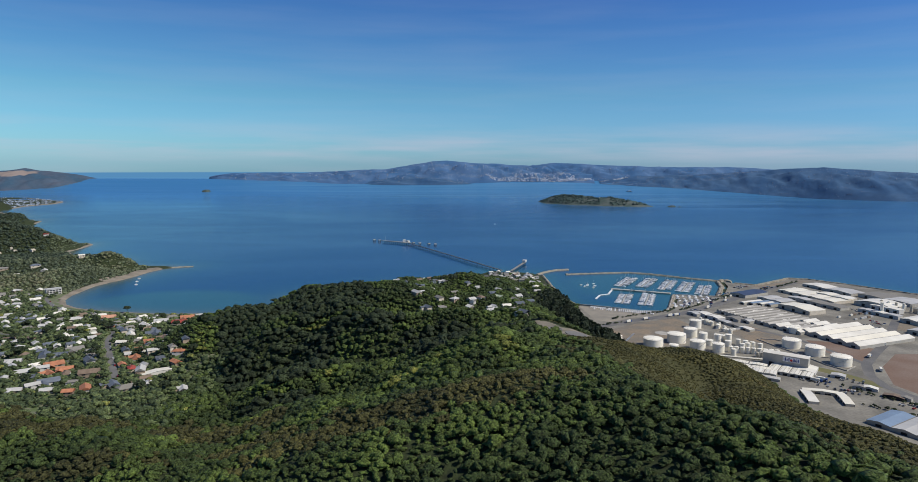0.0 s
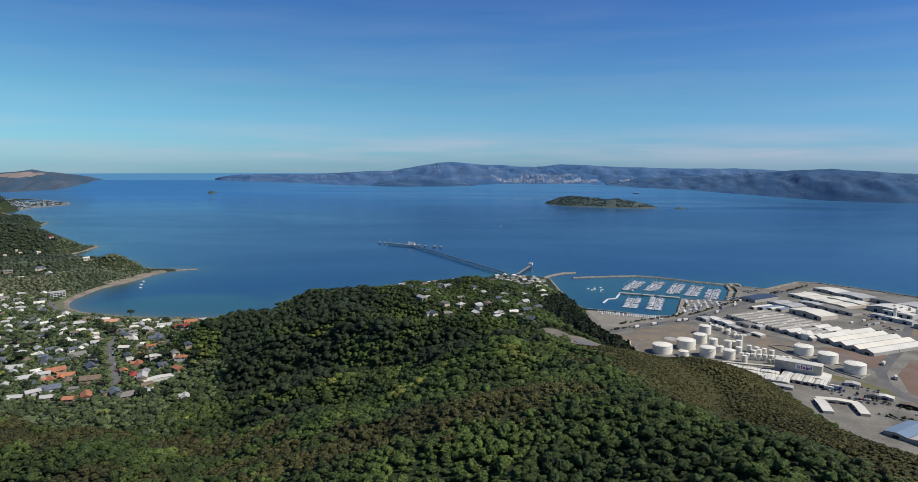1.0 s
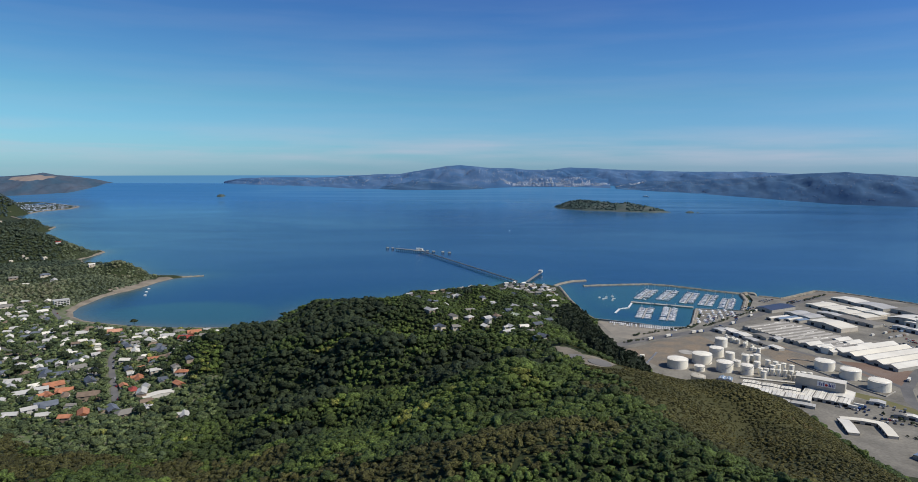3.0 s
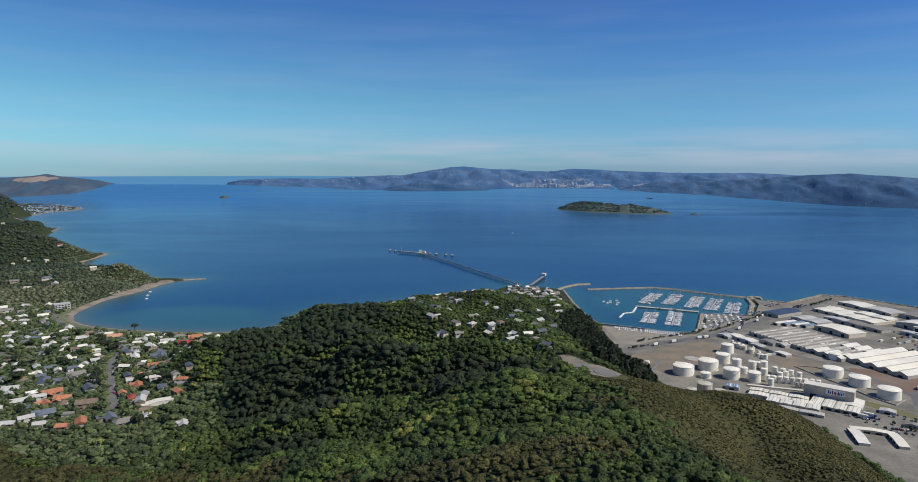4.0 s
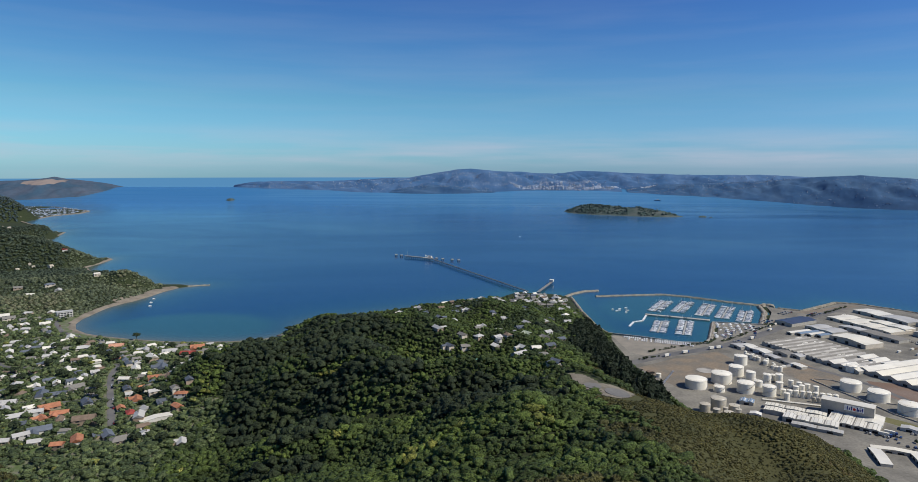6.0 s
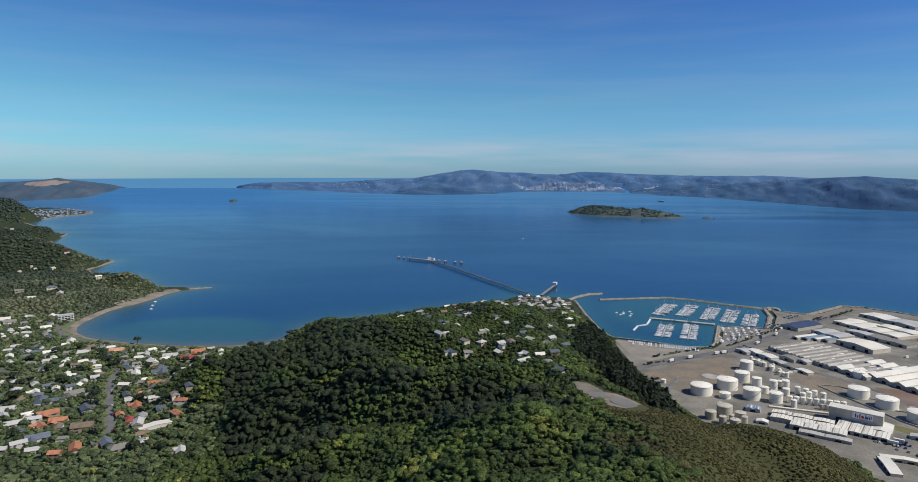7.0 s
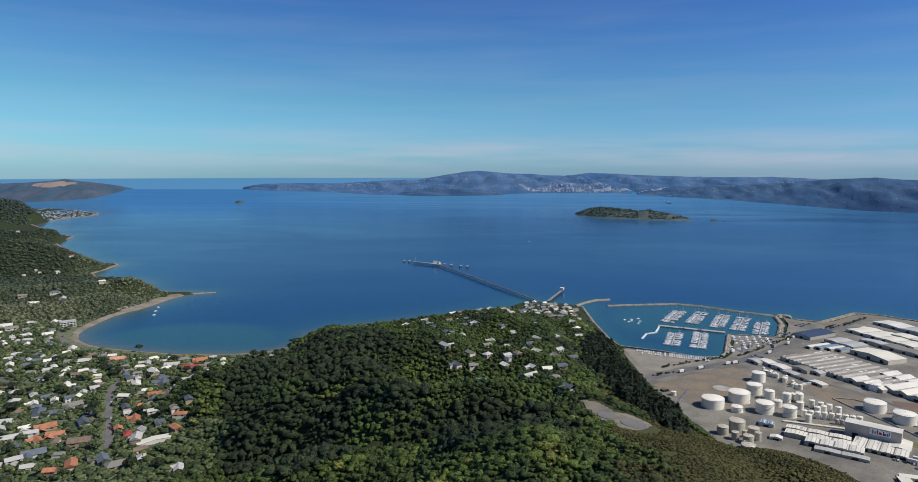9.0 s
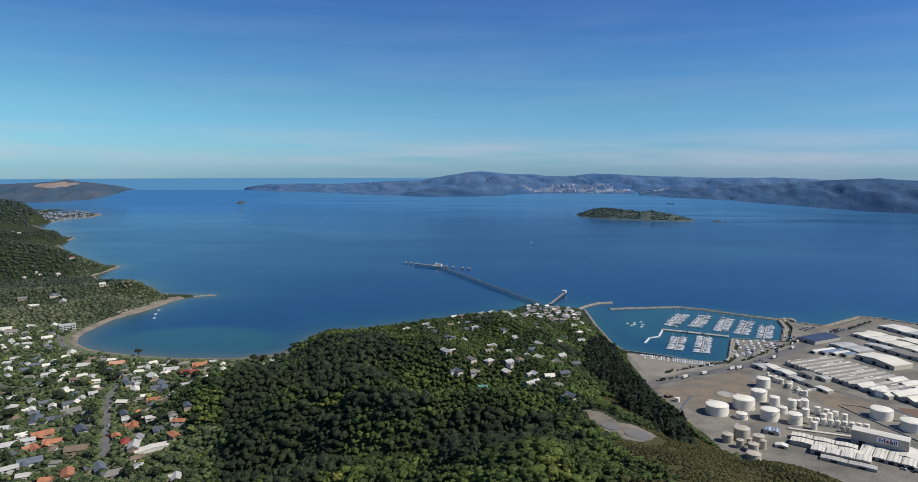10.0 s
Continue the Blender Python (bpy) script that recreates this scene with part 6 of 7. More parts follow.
def crown_shape(tufts, seed, shape="round", tuft=0.42, level=1):
    """Vertices and triangles of one crown of unit radius: a lumpy dome with leafy tufts standing out of it."""
    rng = np.random.RandomState(seed)
    ball_v, ball_f = BALLS[level]
    lobes = rng.normal(size=(11 if level > 1 else 6, 3))
    lobes[:, 2] = np.abs(lobes[:, 2]) * 0.9
    lobes /= np.linalg.norm(lobes, axis=1, keepdims=True)
    swell = rng.uniform(0.6, 1.0, len(lobes))
    sharp = 9 if level > 1 else 4

    def reach(q):
        return 0.60 + 0.48 * (np.clip(q @ lobes.T, 0, 1) ** sharp * swell).max(1)

    core = ball_v * reach(ball_v)[:, None] * (1 + (0.11 if level > 1 else 0.17) * rng.normal(size=(len(ball_v), 1)))
    d = rng.normal(size=(tufts * 3 + 3, 3))
    d /= np.linalg.norm(d, axis=1, keepdims=True)
    d = d[d[:, 2] > -0.25][:tufts]
    r = reach(d) + 0.10 * rng.normal(size=len(d))
    if shape == "cone":
        t = rng.rand(len(d)) ** 0.7
        ang = rng.rand(len(d)) * math.tau
        p = np.stack([np.cos(ang) * t * 0.9, np.sin(ang) * t * 0.9, 1.9 - 2.6 * t], 1)
        nrm = np.stack([np.cos(ang), np.sin(ang), np.full(len(d), 0.7)], 1)
        core = np.stack([core[:, 0] * 0.5, core[:, 1] * 0.5, core[:, 2] * 1.25 + 0.1], 1)
    else:
        p, nrm = d * r[:, None], d.copy()
    nrm = nrm + 0.32 * rng.normal(size=nrm.shape)
    nrm /= np.linalg.norm(nrm, axis=1, keepdims=True)
    ref = rng.normal(size=nrm.shape)
    u = np.cross(nrm, ref)
    u /= np.linalg.norm(u, axis=1, keepdims=True)
    w = np.cross(nrm, u)
    s = tuft * (0.7 + 0.7 * rng.rand(len(d), 1))
    a, b, c = p + u * s, p - 0.5 * u * s + 0.87 * w * s, p - 0.5 * u * s - 0.87 * w * s
    v = np.concatenate([core, np.stack([a, b, c], 1).reshape(-1, 3)])
    k = len(core)
    f = np.concatenate([ball_f, k + np.arange(len(d) * 3).reshape(-1, 3)])
    return v, f


def bush(name, P, R, H, tint, mat, tufts, label, shape="round", tuft=0.42, parent=None, seed=1, level=1):
    """One object of many crowns: feet P, radii R, heights H."""
    rng = np.random.RandomState(seed)
    kinds = [crown_shape(tufts, seed * 31 + k, shape, tuft, level) for k in range(7)]
    pick = rng.randint(0, 7, len(P))
    if level == 2:
        kinds += [crown_shape(tufts // 2, seed * 31 + 7 + k, shape, tuft * 1.15, 1) for k in range(7)]
        pick = pick + 7 * (R < 2.1)
    turn = rng.rand(len(P)) * math.tau
    wide = rng.uniform(0.68, 1.5, len(P))
    vs, fs, ts, base = [], [], [], 0
    for k, (v, f) in enumerate(kinds):
        idx = np.where(pick == k)[0]
        if not len(idx):
            continue
        c, s = np.cos(turn[idx])[:, None], np.sin(turn[idx])[:, None]
        X = (c * v[:, 0] - s * v[:, 1]) * (R * wide)[idx, None] + P[idx, 0, None]
        Y = (s * v[:, 0] + c * v[:, 1]) * (R / wide)[idx, None] + P[idx, 1, None]
        if shape == "cone":
            Z = (v[:, 2] + 0.7) / 2.6 * H[idx, None] + P[idx, 2, None]
        else:
            Z = v[:, 2] * R[idx, None] * 0.82 + (H - 0.72 * R)[idx, None] + P[idx, 2, None]
        vs.append(np.stack([X, Y, Z], 2).reshape(-1, 3))
        fs.append((f[None] + (base + np.arange(len(idx)) * len(v))[:, None, None]).reshape(-1, 3))
        ts.append(np.repeat(tint[idx], len(v)))
        base += len(idx) * len(v)
    V, F, T = np.concatenate(vs), np.concatenate(fs), np.concatenate(ts)
    me = bpy.data.meshes.new(name)
    me.vertices.add(len(V))
    me.vertices.foreach_set("co", V.ravel())
    me.loops.add(F.size)
    me.loops.foreach_set("vertex_index", F.ravel())
    me.polygons.add(len(F))
    me.polygons.foreach_set("loop_start", np.arange(0, F.size, 3))
    me.update(calc_edges=True)
    at = me.attributes.new("tint", "FLOAT", "POINT")
    at.data.foreach_set("value", T)
    me.materials.append(mat)
    ob = new(name, me)
    ob.parent = parent
    return tagged(ob, label, "forest", kind="stuff") if label else ob


def scatter(x0, x1, y0, y1, step, seed, jitter=0.45):
    rng = np.random.RandomState(seed)
    X, Y = np.meshgrid(np.arange(x0, x1, step), np.arange(y0, y1, step))
    X = X + (np.arange(X.shape[0]) % 2)[:, None] * step / 2
    X, Y = X.ravel() + rng.uniform(-jitter, jitter, X.size) * step, Y.ravel() + rng.uniform(-jitter, jitter, X.size) * step
    keep = np.abs(X) < 0.735 * (Y + 50) + 18
    return X[keep], Y[keep], rng


def drift(X, Y, s, seed):
    """Soft patches, 0 to 1, about s metres across."""
    rng = np.random.RandomState(seed)
    q = sum(np.sin((X * math.cos(a) + Y * math.sin(a)) / (s * k) + p) for a, p, k in zip(rng.rand(6) * 6.3, rng.rand(6) * 6.3, (0.5, 0.7, 0.9, 0.4, 0.6, 0.3)))
    return np.clip(0.5 + q / 6, 0, 1)


# stands of dark trees
DARK_SPOTS = [(5, 458, 36, 20), (36, 452, 30, 18), (-222, 675, 48, 40), (-179, 563, 42, 28), (-178, 800, 76, 44), (-108, 732, 36, 22), (-107, 601, 38, 24), (-120, 560, 42, 32), (-4, 512, 38, 20), (38, 490, 24, 30), (-54, 538, 30, 14), (-117, 479, 34, 16),
              (-200, 654, 47, 50), (-129, 723, 62, 24), (-158, 696, 49, 32), (-180, 541, 27, 17), (-127, 440, 27, 12), (-28, 508, 22, 14), (30, 960, 30, 50), (100, 780, 22, 30)]
PINE_SPOTS = [(146, 560, 26, 36), (152, 605, 34, 45), (165, 655, 38, 45), (150, 700, 38, 60), (160, 770, 36, 70), (172, 850, 28, 60), (182, 900, 18, 50)]
# sunlit gullies of young bright growth
BRIGHT_SPOTS = [(-83, 518, 18, 18), (-65, 519, 12, 9), (38, 388, 22, 12), (72, 420, 14, 20), (-27, 530, 20, 6), (-124, 582, 17, 8), (-54, 688, 20, 19), (-104, 705, 19, 6), (-261, 627, 24, 48), (-48, 500, 32, 5), (-91, 463, 16, 12),
                (14, 386, 14, 12), (-27, 401, 24, 20), (10, 206, 30, 14), (-35, 200, 32, 14), (56, 208, 20, 14), (60, 248, 20, 24), (-87, 237, 40, 21), (20, 620, 44, 50), (-5, 350, 24, 14)]
# a dry, olive belt along the crest
BROWN_SPOTS = [(-53, 246, 40, 26), (-30, 245, 40, 26), (-7, 241, 40, 26), (13, 242, 40, 26), (33, 257, 40, 26), (-88, 291, 40, 26),
               (-137, 360, 44, 36), (-185, 397, 30, 50), (-248, 371, 45, 60), (-177, 276, 38, 16), (92, 350, 22, 30), (129, 311, 30, 40), (150, 205, 30, 50), (125, 250, 24, 40), (-305, 513, 60, 40), (-338, 482, 70, 45), (-290, 385, 70, 55), (-340, 415, 70, 50)]
CLEARINGS = [(90, 498, 13, 17), (103, 482, 20, 16), (110, 470, 17, 16), (96, 464, 13, 13), (109, 397, 4, 3), (125, 448, 4, 4)]


def near_roads(X, Y, gap):
    best = np.full(X.shape, 1e9)
    for pts, w in BAY_ROADS:
        for (x0, y0), (x1, y1) in zip(pts[:-1], pts[1:]):
            dx, dy = x1 - x0, y1 - y0
            t = np.clip(((X - x0) * dx + (Y - y0) * dy) / (dx * dx + dy * dy), 0, 1)
            best = np.minimum(best, np.hypot(X - x0 - t * dx, Y - y0 - t * dy))
    return best < gap


def near_houses(X, Y, extra):
    hit = np.zeros(X.shape, bool)
    for x, y, r in HOUSES:
        hit |= np.hypot(X - x, Y - y) < r + extra
        # keep the sunny front open
        hit |= np.hypot(X - x, Y - (y - r * 0.5)) < r * 0.5
    return hit


def plant(X, Y, rng, floor=None):
    return np.stack([X, Y, land(X, Y) if floor is None else floor], 1)


# foreground bush: mixed crowns, many small and a few large
for near, (y0, y1, gap, tufts, tuft) in enumerate(((300, 480, 3.6, 14, 0.3), (138, 300, 3.3, 24, 0.26))):
    X, Y, rng = scatter(-420, 330, y0, y1, gap, 11 + near)
    Z = land(X, Y)
    scrub, dark, clear = blob(X, Y, SCRUB_SPOTS) + 0.12 * (drift(X, Y, 14, 3) - 0.5), blob(X, Y, DARK_SPOTS) + 0.5 * (drift(X, Y, 12, 4) - 0.5), blob(X, Y, CLEARINGS)
    brown = blob(X, Y, BROWN_SPOTS) + 0.7 * (drift(X, Y, 16, 21) - 0.5) + 0.4 * (rng.rand(len(X)) - 0.5)
    flat = (X > 190) & (Z < 4.5)
    town = (X < -250) & (Z < 27) & (Y > 400)
    ok = (scrub < 0.05) & (clear < 0) & ~flat & ~town
    dark = dark - 0.9 * np.clip(blob(X, Y, BRIGHT_SPOTS), 0, 1)
    is_dark, is_brown = dark >= 0.1, (brown > 0.12) & (dark < 0.1)
    for name, sel, mat, label, k in (("bush", ok & ~is_dark & ~is_brown, BUSH, "dense mixed green native bush on the near slopes", 1.0), ("dark_bush", ok & is_dark, DARK_TREES, "stand of dark evergreen trees on the near slopes", 1.45),
                                     ("olive_bush", ok & is_brown, OLIVE, "olive-brown scrubby bush on the near crest", 0.85)):
        x, y = X[sel], Y[sel]
        n_ = len(x)
        if not n_:
            continue
        R = (1.15 + (1.9 if near else 2.5) * rng.rand(n_) ** 2.2) * (0.95 + 0.4 * drift(x, y, 20, 6)) * k
        tint = np.clip(0.10 + 0.70 * (drift(x, y, 22, 8) ** 1.5 + 0.75 * np.clip(blob(x, y, BRIGHT_SPOTS), 0, 1) ** 0.5) * rng.uniform(0.5, 1.2, n_) + 0.2 * (rng.rand(n_) > 0.96), 0, 1) * (0.78 if near else 1.0) * np.where((x < -170) & (k < 1), 0.5, 1.0)
        bush(name, plant(x, y, rng), R, R * rng.uniform(0.75, 1.35, n_) + 1.2 * drift(x, y, 9, 5), tint * (0.45 if k > 1.2 else 1.0), mat, tufts, label, tuft=tuft, seed=2, level=2 if near or k > 1.2 else 1)
# the same bush goes on behind and under the camera
X, Y = np.meshgrid(np.arange(-170, 290, 6.2), np.arange(-130, 140, 6.2))
X, Y = X.ravel() + rng.uniform(-2.5, 2.5, X.size), Y.ravel() + rng.uniform(-2.5, 2.5, X.size)
R = rng.uniform(2.6, 4.6, len(X))
bush("bush", plant(X, Y, rng), R, R * rng.uniform(1.0, 1.5, len(X)), np.clip(0.1 + 0.7 * drift(X, Y, 22, 8) ** 1.5 * rng.uniform(0.5, 1.2, len(X)), 0, 1), BUSH, 8, "dense mixed green native bush behind the crest", tuft=0.4, seed=19, level=0)
# low scrub on the shoulder
X, Y, rng = scatter(70, 330, 138, 800, 2.4, 12)
Z = land(X, Y)
sel = (blob(X, Y, SCRUB_SPOTS) + np.where(Y > 478, 0.03, 0.12 * (drift(X, Y, 14, 3) - 0.5)) >= 0.02) & (Z > 4.0) & (blob(X, Y, CLEARINGS) < 0) & (blob(X, Y, PINE_SPOTS) < 0)
x, y = X[sel], Y[sel]
n_ = len(x)
R = rng.uniform(0.9, 1.6, n_)
bush("scrub", plant(x, y, rng), R, R * rng.uniform(0.45, 0.8, n_), np.clip(0.8 * drift(x, y, 18, 9) + rng.uniform(-0.2, 0.2, n_), 0, 1), SCRUB, 7, "low olive-brown scrub on the sunny shoulder", tuft=0.45, seed=3, level=0)
# bush on the headland
X, Y, rng = scatter(-330, 240, 480, 1250, 4.5, 13)
Z = land(X, Y)
inl = inland(X, Y)
dark, pine, scr = blob(X, Y, DARK_SPOTS) + 0.5 * (drift(X, Y, 14, 4) - 0.5) - 0.9 * np.clip(blob(X, Y, BRIGHT_SPOTS), 0, 1), blob(X, Y, PINE_SPOTS), blob(X, Y, SCRUB_SPOTS)
ok = (inl > 7) & ((Z > 4.2) | ((Y > 940) & (X < 215))) & (blob(X, Y, CLEARINGS) < 0) & ~near_houses(X, Y, -2.2) & ((scr < 0.02) | (pine >= 0)) & ~((X < -235) & (Z < 30)) & ~((Y > 1050) & (X > 20) & (rng.rand(len(X)) < np.clip((Y - 1000) / 200, 0, 0.85)))
for name, sel, mat, label, k, sh in (("bush", ok & (dark < 0.12) & (pine < 0), BUSH, "green bush on the headland's slopes", 1.0, "round"),
                                     ("dark_bush", ok & (dark >= 0.12) & (pine < 0), DARK_TREES, "tall dark coastal trees on the headland", 1.4, "round"), ("pine_stand", ok & (pine >= 0) & (Z > 13), PINE, "stand of dark pines on the steep face", 1.0, "cone")):
    x, y = X[sel], Y[sel]
    n_ = len(x)
    R = (1.7 + 2.4 * rng.rand(n_) ** 1.8) * k * np.where(near_houses(x, y, 16), 0.85, 1.0)
    tone = 0.4 if k > 1.2 else 1.0
    tint = np.clip(0.06 + 0.66 * (drift(x, y, 26, 8) ** 1.4 + 0.8 * np.clip(blob(x, y, BRIGHT_SPOTS), 0, 1) ** 0.5) * rng.uniform(0.45, 1.15, n_) + 0.2 * (rng.rand(n_) > 0.96), 0, 1) * tone
    R = R if sh == "round" else R * 1.3
    Hh = R * rng.uniform(0.8, 1.5, n_) + 0.8 if sh == "round" else R * rng.uniform(1.9, 2.6, n_)
    bush(name, plant(x, y, rng), R, Hh, tint, mat, 42 if sh == "cone" else 10, label, sh, 0.41 if sh == "cone" else 0.3, seed=4, level=0 if sh == "cone" else 1)
# undergrowth between the crowns of the steep gully
X, Y, rng = scatter(-270, 70, 400, 700, 3.1, 23)
sel = (blob(X, Y, CLEARINGS) < 0) & ~near_houses(X, Y, -1.0) & (land(X, Y) > 24)
x, y = X[sel], Y[sel]
n_ = len(x)
R = rng.uniform(0.9, 1.8, n_)
bush("undergrowth", plant(x, y, rng), R, R * rng.uniform(0.6, 1.1, n_), np.clip(0.15 + 0.6 * drift(x, y, 20, 31) * rng.uniform(0.5, 1.2, n_), 0, 1), BUSH, 3, "green ferns and shrubs under the trees", tuft=0.4, seed=23, level=0)
# garden trees and hedges of the bay
X, Y, rng = scatter(-950, -215, 440, 1075, 4.4, 14)
Z = land(X, Y)
sel = (inland(X, Y) > 20) & (Z < 45) & ~((X > -300) & (Z > 30) & (Y > 480)) & ~near_roads(X, Y, 5) & ~near_houses(X, Y, -1.8) & (drift(X, Y, 12, 15) + rng.rand(len(X)) * 0.5 + 0.5 * (X > -300) > 0.36) & ((Y > 470) | (Z < 27)) & ~((Y > 1000) & (X > -650))
x, y = X[sel], Y[sel]
n_ = len(x)
R = 1.3 + 3.0 * rng.rand(n_) ** 1.5
bush("garden_trees", plant(x, y, rng), R, R * rng.uniform(0.9, 1.6, n_), np.clip(0.05 + 0.75 * rng.rand(n_) ** 1.3 + 0.3 * (rng.rand(n_) > 0.93), 0, 1), GARDEN, 10, "garden trees and hedges between the houses", tuft=0.3, seed=5)
# hills across the bay
X, Y, rng = scatter(-2100, -640, 960, 2450, 6.2, 16)
Z = land(X, Y)
inl = inland(X, Y)
sel = (inl > np.where((Y > 1180) & (X > -760), 17, 12)) & (Z > 2.2) & ~near_houses(X, Y, 1) & ((Y > 1075) | (X < -700))
x, y = X[sel], Y[sel]
n_ = len(x)
R = 2.0 + 3.9 * rng.rand(n_) ** 1.7
pin = blob(x, y, [(-1150, 1480, 320, 130), (-1250, 1600, 300, 150), (-1120, 1640, 90, 60), (-1500, 2350, 300, 160)]) + 0.4 * (drift(x, y, 60, 7) - 0.5) > 0
tint = np.clip(np.where(pin, 0.05, 0.12) + 0.75 * drift(x, y, 70, 5) * rng.uniform(0.6, 1.15, n_) + 0.22 * ((y < 1560) & (x > -960)), 0, 1)
P = plant(x, y, rng)
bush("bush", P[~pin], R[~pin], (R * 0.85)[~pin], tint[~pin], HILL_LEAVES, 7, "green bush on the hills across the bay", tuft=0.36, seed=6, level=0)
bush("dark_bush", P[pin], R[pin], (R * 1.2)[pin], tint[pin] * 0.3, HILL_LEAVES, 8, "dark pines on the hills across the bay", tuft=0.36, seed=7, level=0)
X, Y = np.meshgrid(np.arange(-2700, -1500, 9.5), np.arange(2430, 3200, 9.5))
X, Y = X.ravel() + rng.uniform(-6, 6, X.size), Y.ravel() + rng.uniform(-6, 6, X.size)
sel = (inland(X, Y) > 22) & (land(X, Y) > 4)
x, y = X[sel], Y[sel]
R = rng.uniform(4.5, 8, len(x))
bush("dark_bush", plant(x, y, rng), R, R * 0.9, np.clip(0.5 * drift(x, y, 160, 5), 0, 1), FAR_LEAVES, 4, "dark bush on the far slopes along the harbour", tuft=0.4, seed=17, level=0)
# trees on the island
X, Y = np.meshgrid(np.arange(560, 1180, 8.0), np.arange(3280, 3900, 8.0))
X, Y = X.ravel() + rng.uniform(-6, 6, X.size), Y.ravel() + rng.uniform(-6, 6, X.size)
Z = isle_height(X, Y)
sel = (Z > 6) & (drift(X, Y, 45, 2) + 0.25 * rng.rand(len(X)) > 0.34)
x, y, z = X[sel], Y[sel], Z[sel]
R = 2.6 + 5.2 * rng.rand(len(x)) ** 2.5
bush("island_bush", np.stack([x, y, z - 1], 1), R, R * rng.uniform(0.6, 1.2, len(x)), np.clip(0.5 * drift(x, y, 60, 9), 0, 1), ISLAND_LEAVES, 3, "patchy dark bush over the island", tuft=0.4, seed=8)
# thin line of bushes along the port roads
pts = []
rng = np.random.RandomState(9)
for (x0, y0), (x1, y1) in (((250, 880), (300, 905)), ((300, 905), (360, 935)), ((372, 935), (440, 992)), ((440, 992), (540, 1078)), ((620, 1120), (690, 1175)), ((560, 1085), (600, 1115)), ((410, 590), (470, 500)), ((400, 540), (440, 500)), ((228, 845), (262, 862))):
    m = int(math.hypot(x1 - x0, y1 - y0) / 3.6)
    for k in range(m):
        if rng.rand() < 0.7:
            pts.append((x0 + (x1 - x0) * k / m + rng.uniform(-1.5, 1.5), y0 + (y1 - y0) * k / m + rng.uniform(-1.5, 1.5), YARD_Z - 0.2))
P = np.array(pts)
R = rng.uniform(1.2, 2.6, len(P))
bush("roadside_shrubs", P, R, R * 1.5, rng.rand(len(P)) * 0.6, DARK_TREES, 16, "dark shrubs along the port road", tuft=0.35, seed=9)


# ---- single garden trees with trunks ----
def garden_tree(k, r, h, mat):
    t = thing("tree", 0, 0, 0, 0, ("broad dark evergreen tree in a garden", "rounded mid-green tree in a garden", "bright yellow-green tree in a garden")[k], "tree", "garden trees")
    tr = tube([(0, 0, -1.0), (0.1, 0, h * 0.3), (0.0, 0.15, h * 0.65)], 0.32, 7)
    limbs = [tube([(0, 0, h * 0.3), (math.cos(a) * r * 0.6, math.sin(a) * r * 0.6, h * 0.72)], 0.13, 5) for a in (0.4, 2.2, 4.1, 5.3)]
    part("trunk", join(tr, *limbs), BARK, t)
    rng = np.random.RandomState(40 + k)
    n_ = 11
    a, q = rng.rand(n_) * math.tau, rng.rand(n_) ** 0.5
    P = np.stack([np.cos(a) * q * r * 0.62, np.sin(a) * q * r * 0.62, h * (0.25 + 0.18 * rng.rand(n_) * (1.4 - q))], 1)
    R = rng.uniform(0.36, 0.55, n_) * r
    bush("crown", P, R, R * 1.4 + h * 0.18, np.clip(np.full(n_, (0.05, 0.45, 0.98)[k]) + rng.uniform(-0.06, 0.06, n_), 0, 1), mat, 14, "", parent=t, tuft=0.32, seed=50 + k)
    return t


TREES = [garden_tree(0, 6.0, 11, DARK_TREES), garden_tree(1, 5.0, 9, GARDEN), garden_tree(2, 4.2, 7, GARDEN)]
trees_free = list(TREES)
rnd = random.Random(3)
spots = [(-478, 958 - 22, 0), (-262, 985, 0), (-520, 742, 0), (-345, 770, 0), (-300, 640, 0)]
while len(spots) < 115:
    x, y = rnd.uniform(-800, -240), rnd.uniform(520, 1000)
    if abs(x) > 0.80 * (y + 60) or inland(np.array([x]), np.array([y]))[0] < 20 or ground_z(x, y) > 34:
        continue
    if near_houses(np.array([x]), np.array([y]), 2.5)[0] or near_roads(np.array([x]), np.array([y]), 6)[0]:
        continue
    spots.append((x, y, rnd.choices((0, 1, 2), (5, 6, 2))[0]))
for x, y, k in spots:
    put(TREES, trees_free, k, pose(x, y, ground_z(x, y), 0, 0, rnd.uniform(0, 360)))


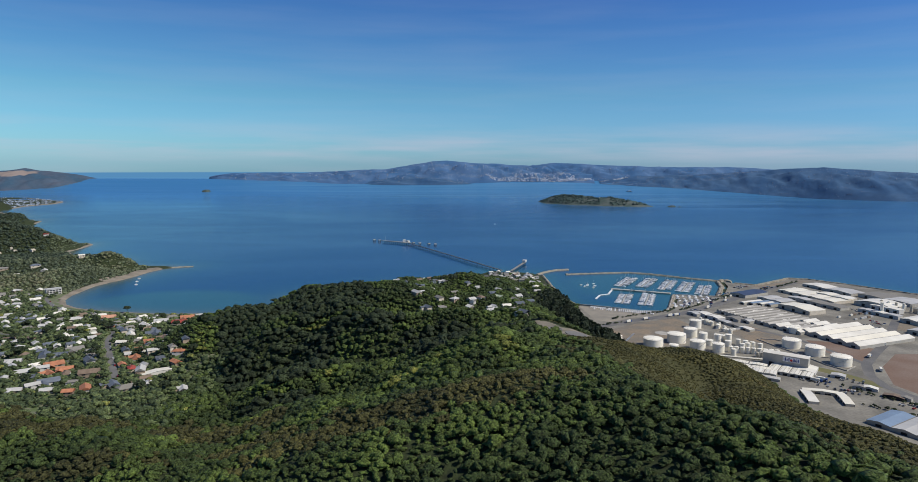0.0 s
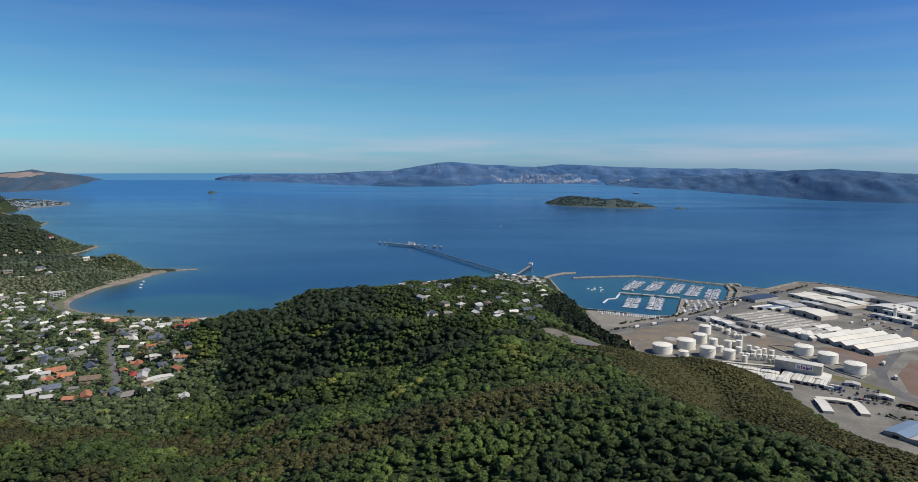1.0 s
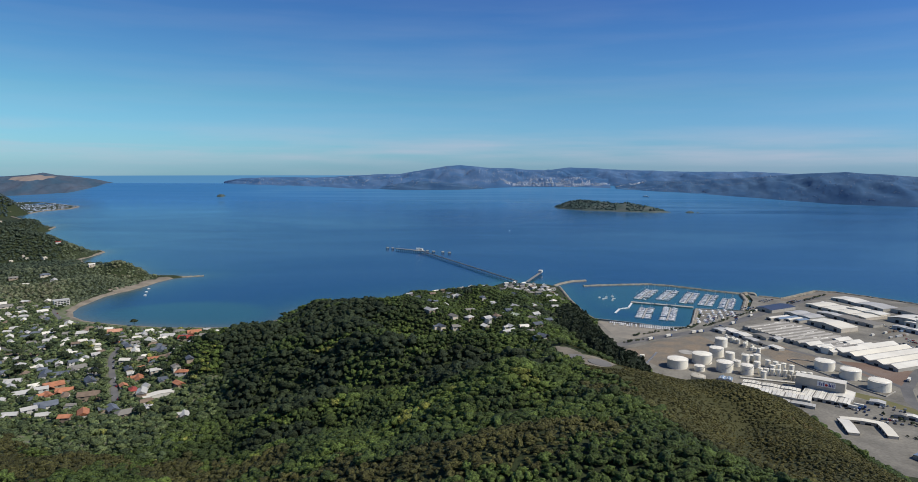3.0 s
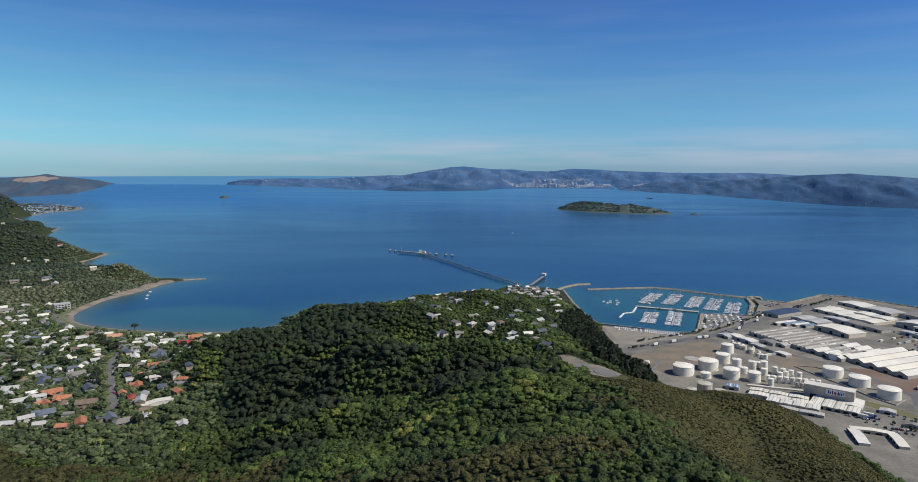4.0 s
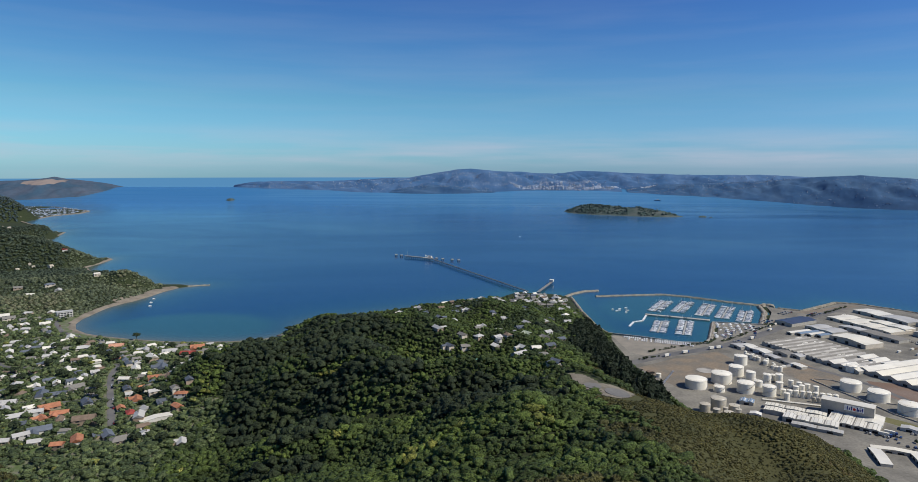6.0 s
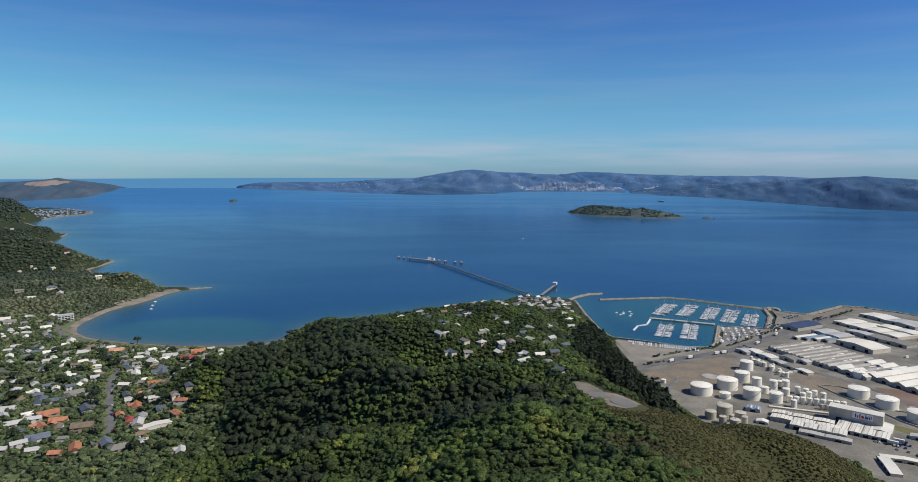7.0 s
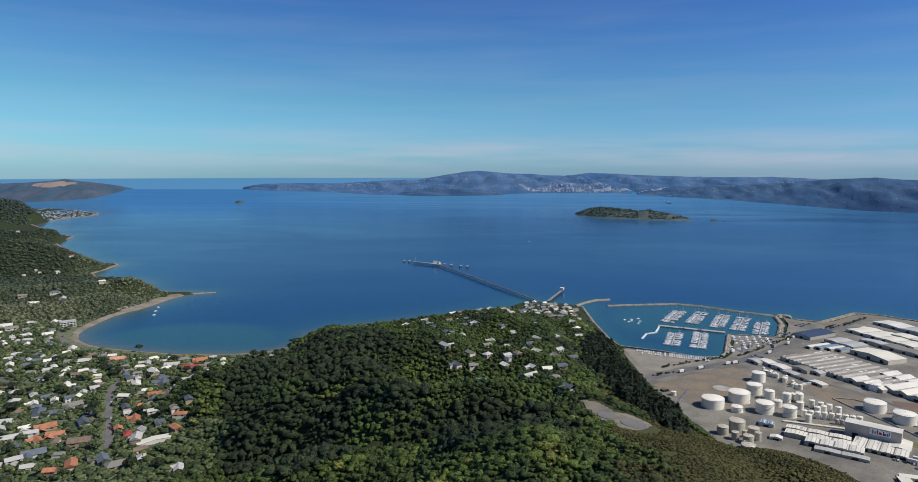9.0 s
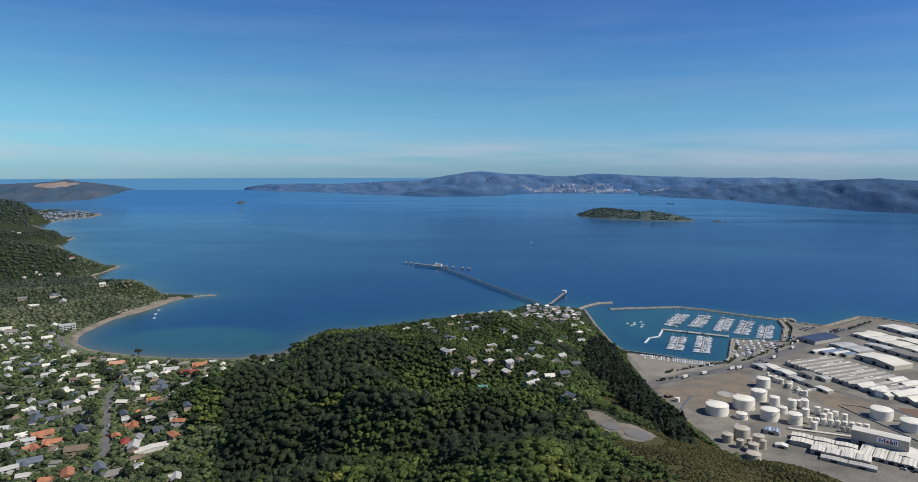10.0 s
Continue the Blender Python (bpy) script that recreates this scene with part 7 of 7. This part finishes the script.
# ---- far settlements, too small to tell apart ----
def far_town(name, spots, label, seed, sizes=(7, 16), mat=None):
    rng = np.random.RandomState(seed)
    pieces = []
    for x0, x1, y0, y1, n_, zf in spots:
        for _ in range(n_):
            x, y = rng.uniform(x0, x1), rng.uniform(y0, y1)
            s = rng.uniform(*sizes)
            z = zf(x, y)
            if z < float(sea_level(x, y)) + 2.2:
                continue
            a, b, hh = s / 2, s * rng.uniform(0.3, 0.5), s * rng.uniform(0.35, 0.6)
            # upright walls under a low gable
            c, d = math.cos(s * 9), math.sin(s * 9)
            plan = [(x + p * a * c - q * b * d, y + p * a * d + q * b * c) for p, q in ((-1, -1), (1, -1), (1, 1), (-1, 1), (-1, 0), (1, 0))]
            pieces.append(([(*p, z - 3) for p in plan[:4]] + [(*p, z + hh * 0.65) for p in plan[:4]] + [(*p, z + hh) for p in plan[4:]],
                           [(0, 1, 5, 4), (1, 2, 6, 5), (2, 3, 7, 6), (3, 0, 4, 7), (4, 5, 9, 8), (6, 7, 8, 9), (5, 6, 9), (7, 4, 8)]))
    ob = link(name, *join(*pieces), mat or FAR_HOUSE)
    return tagged(ob, label, "town", kind="stuff")


# pale walls, with the blue haze of distance put into their colour
FAR_HOUSE = material("far_hazed_house_walls", (0.34, 0.40, 0.49), 0.8, island=True, scale=0.02, fine=0.1)
FAR_WHITE = material("far_hazed_white_walls", (0.50, 0.54, 0.60), 0.8, island=True, scale=0.02, fine=0.1)
bpy.context.view_layer.update()
dg = bpy.context.evaluated_depsgraph_get()


def drop(x, y):
    hit, p, *_ = scene.ray_cast(dg, Vector((x, y, 1500)), Vector((0, 0, -1)))
    return p.z if hit else 0.0


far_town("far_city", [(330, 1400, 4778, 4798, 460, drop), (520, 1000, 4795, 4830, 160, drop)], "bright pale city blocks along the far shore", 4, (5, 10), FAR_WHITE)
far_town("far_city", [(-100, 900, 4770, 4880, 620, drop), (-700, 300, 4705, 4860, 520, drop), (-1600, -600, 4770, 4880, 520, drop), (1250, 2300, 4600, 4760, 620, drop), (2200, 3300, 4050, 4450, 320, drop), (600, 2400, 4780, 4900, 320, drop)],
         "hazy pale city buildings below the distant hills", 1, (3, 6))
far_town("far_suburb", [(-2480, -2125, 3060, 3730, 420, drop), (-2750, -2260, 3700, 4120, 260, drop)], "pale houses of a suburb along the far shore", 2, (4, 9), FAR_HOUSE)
far_town("hillside_houses", [(-1500, -1000, 1300, 1700, 24, drop), (-1700, -1500, 2250, 2480, 20, drop), (860, 1010, 3520, 3600, 12, drop)], "scattered pale houses on the wooded hills", 3, (7, 11), WALL_CREAM)
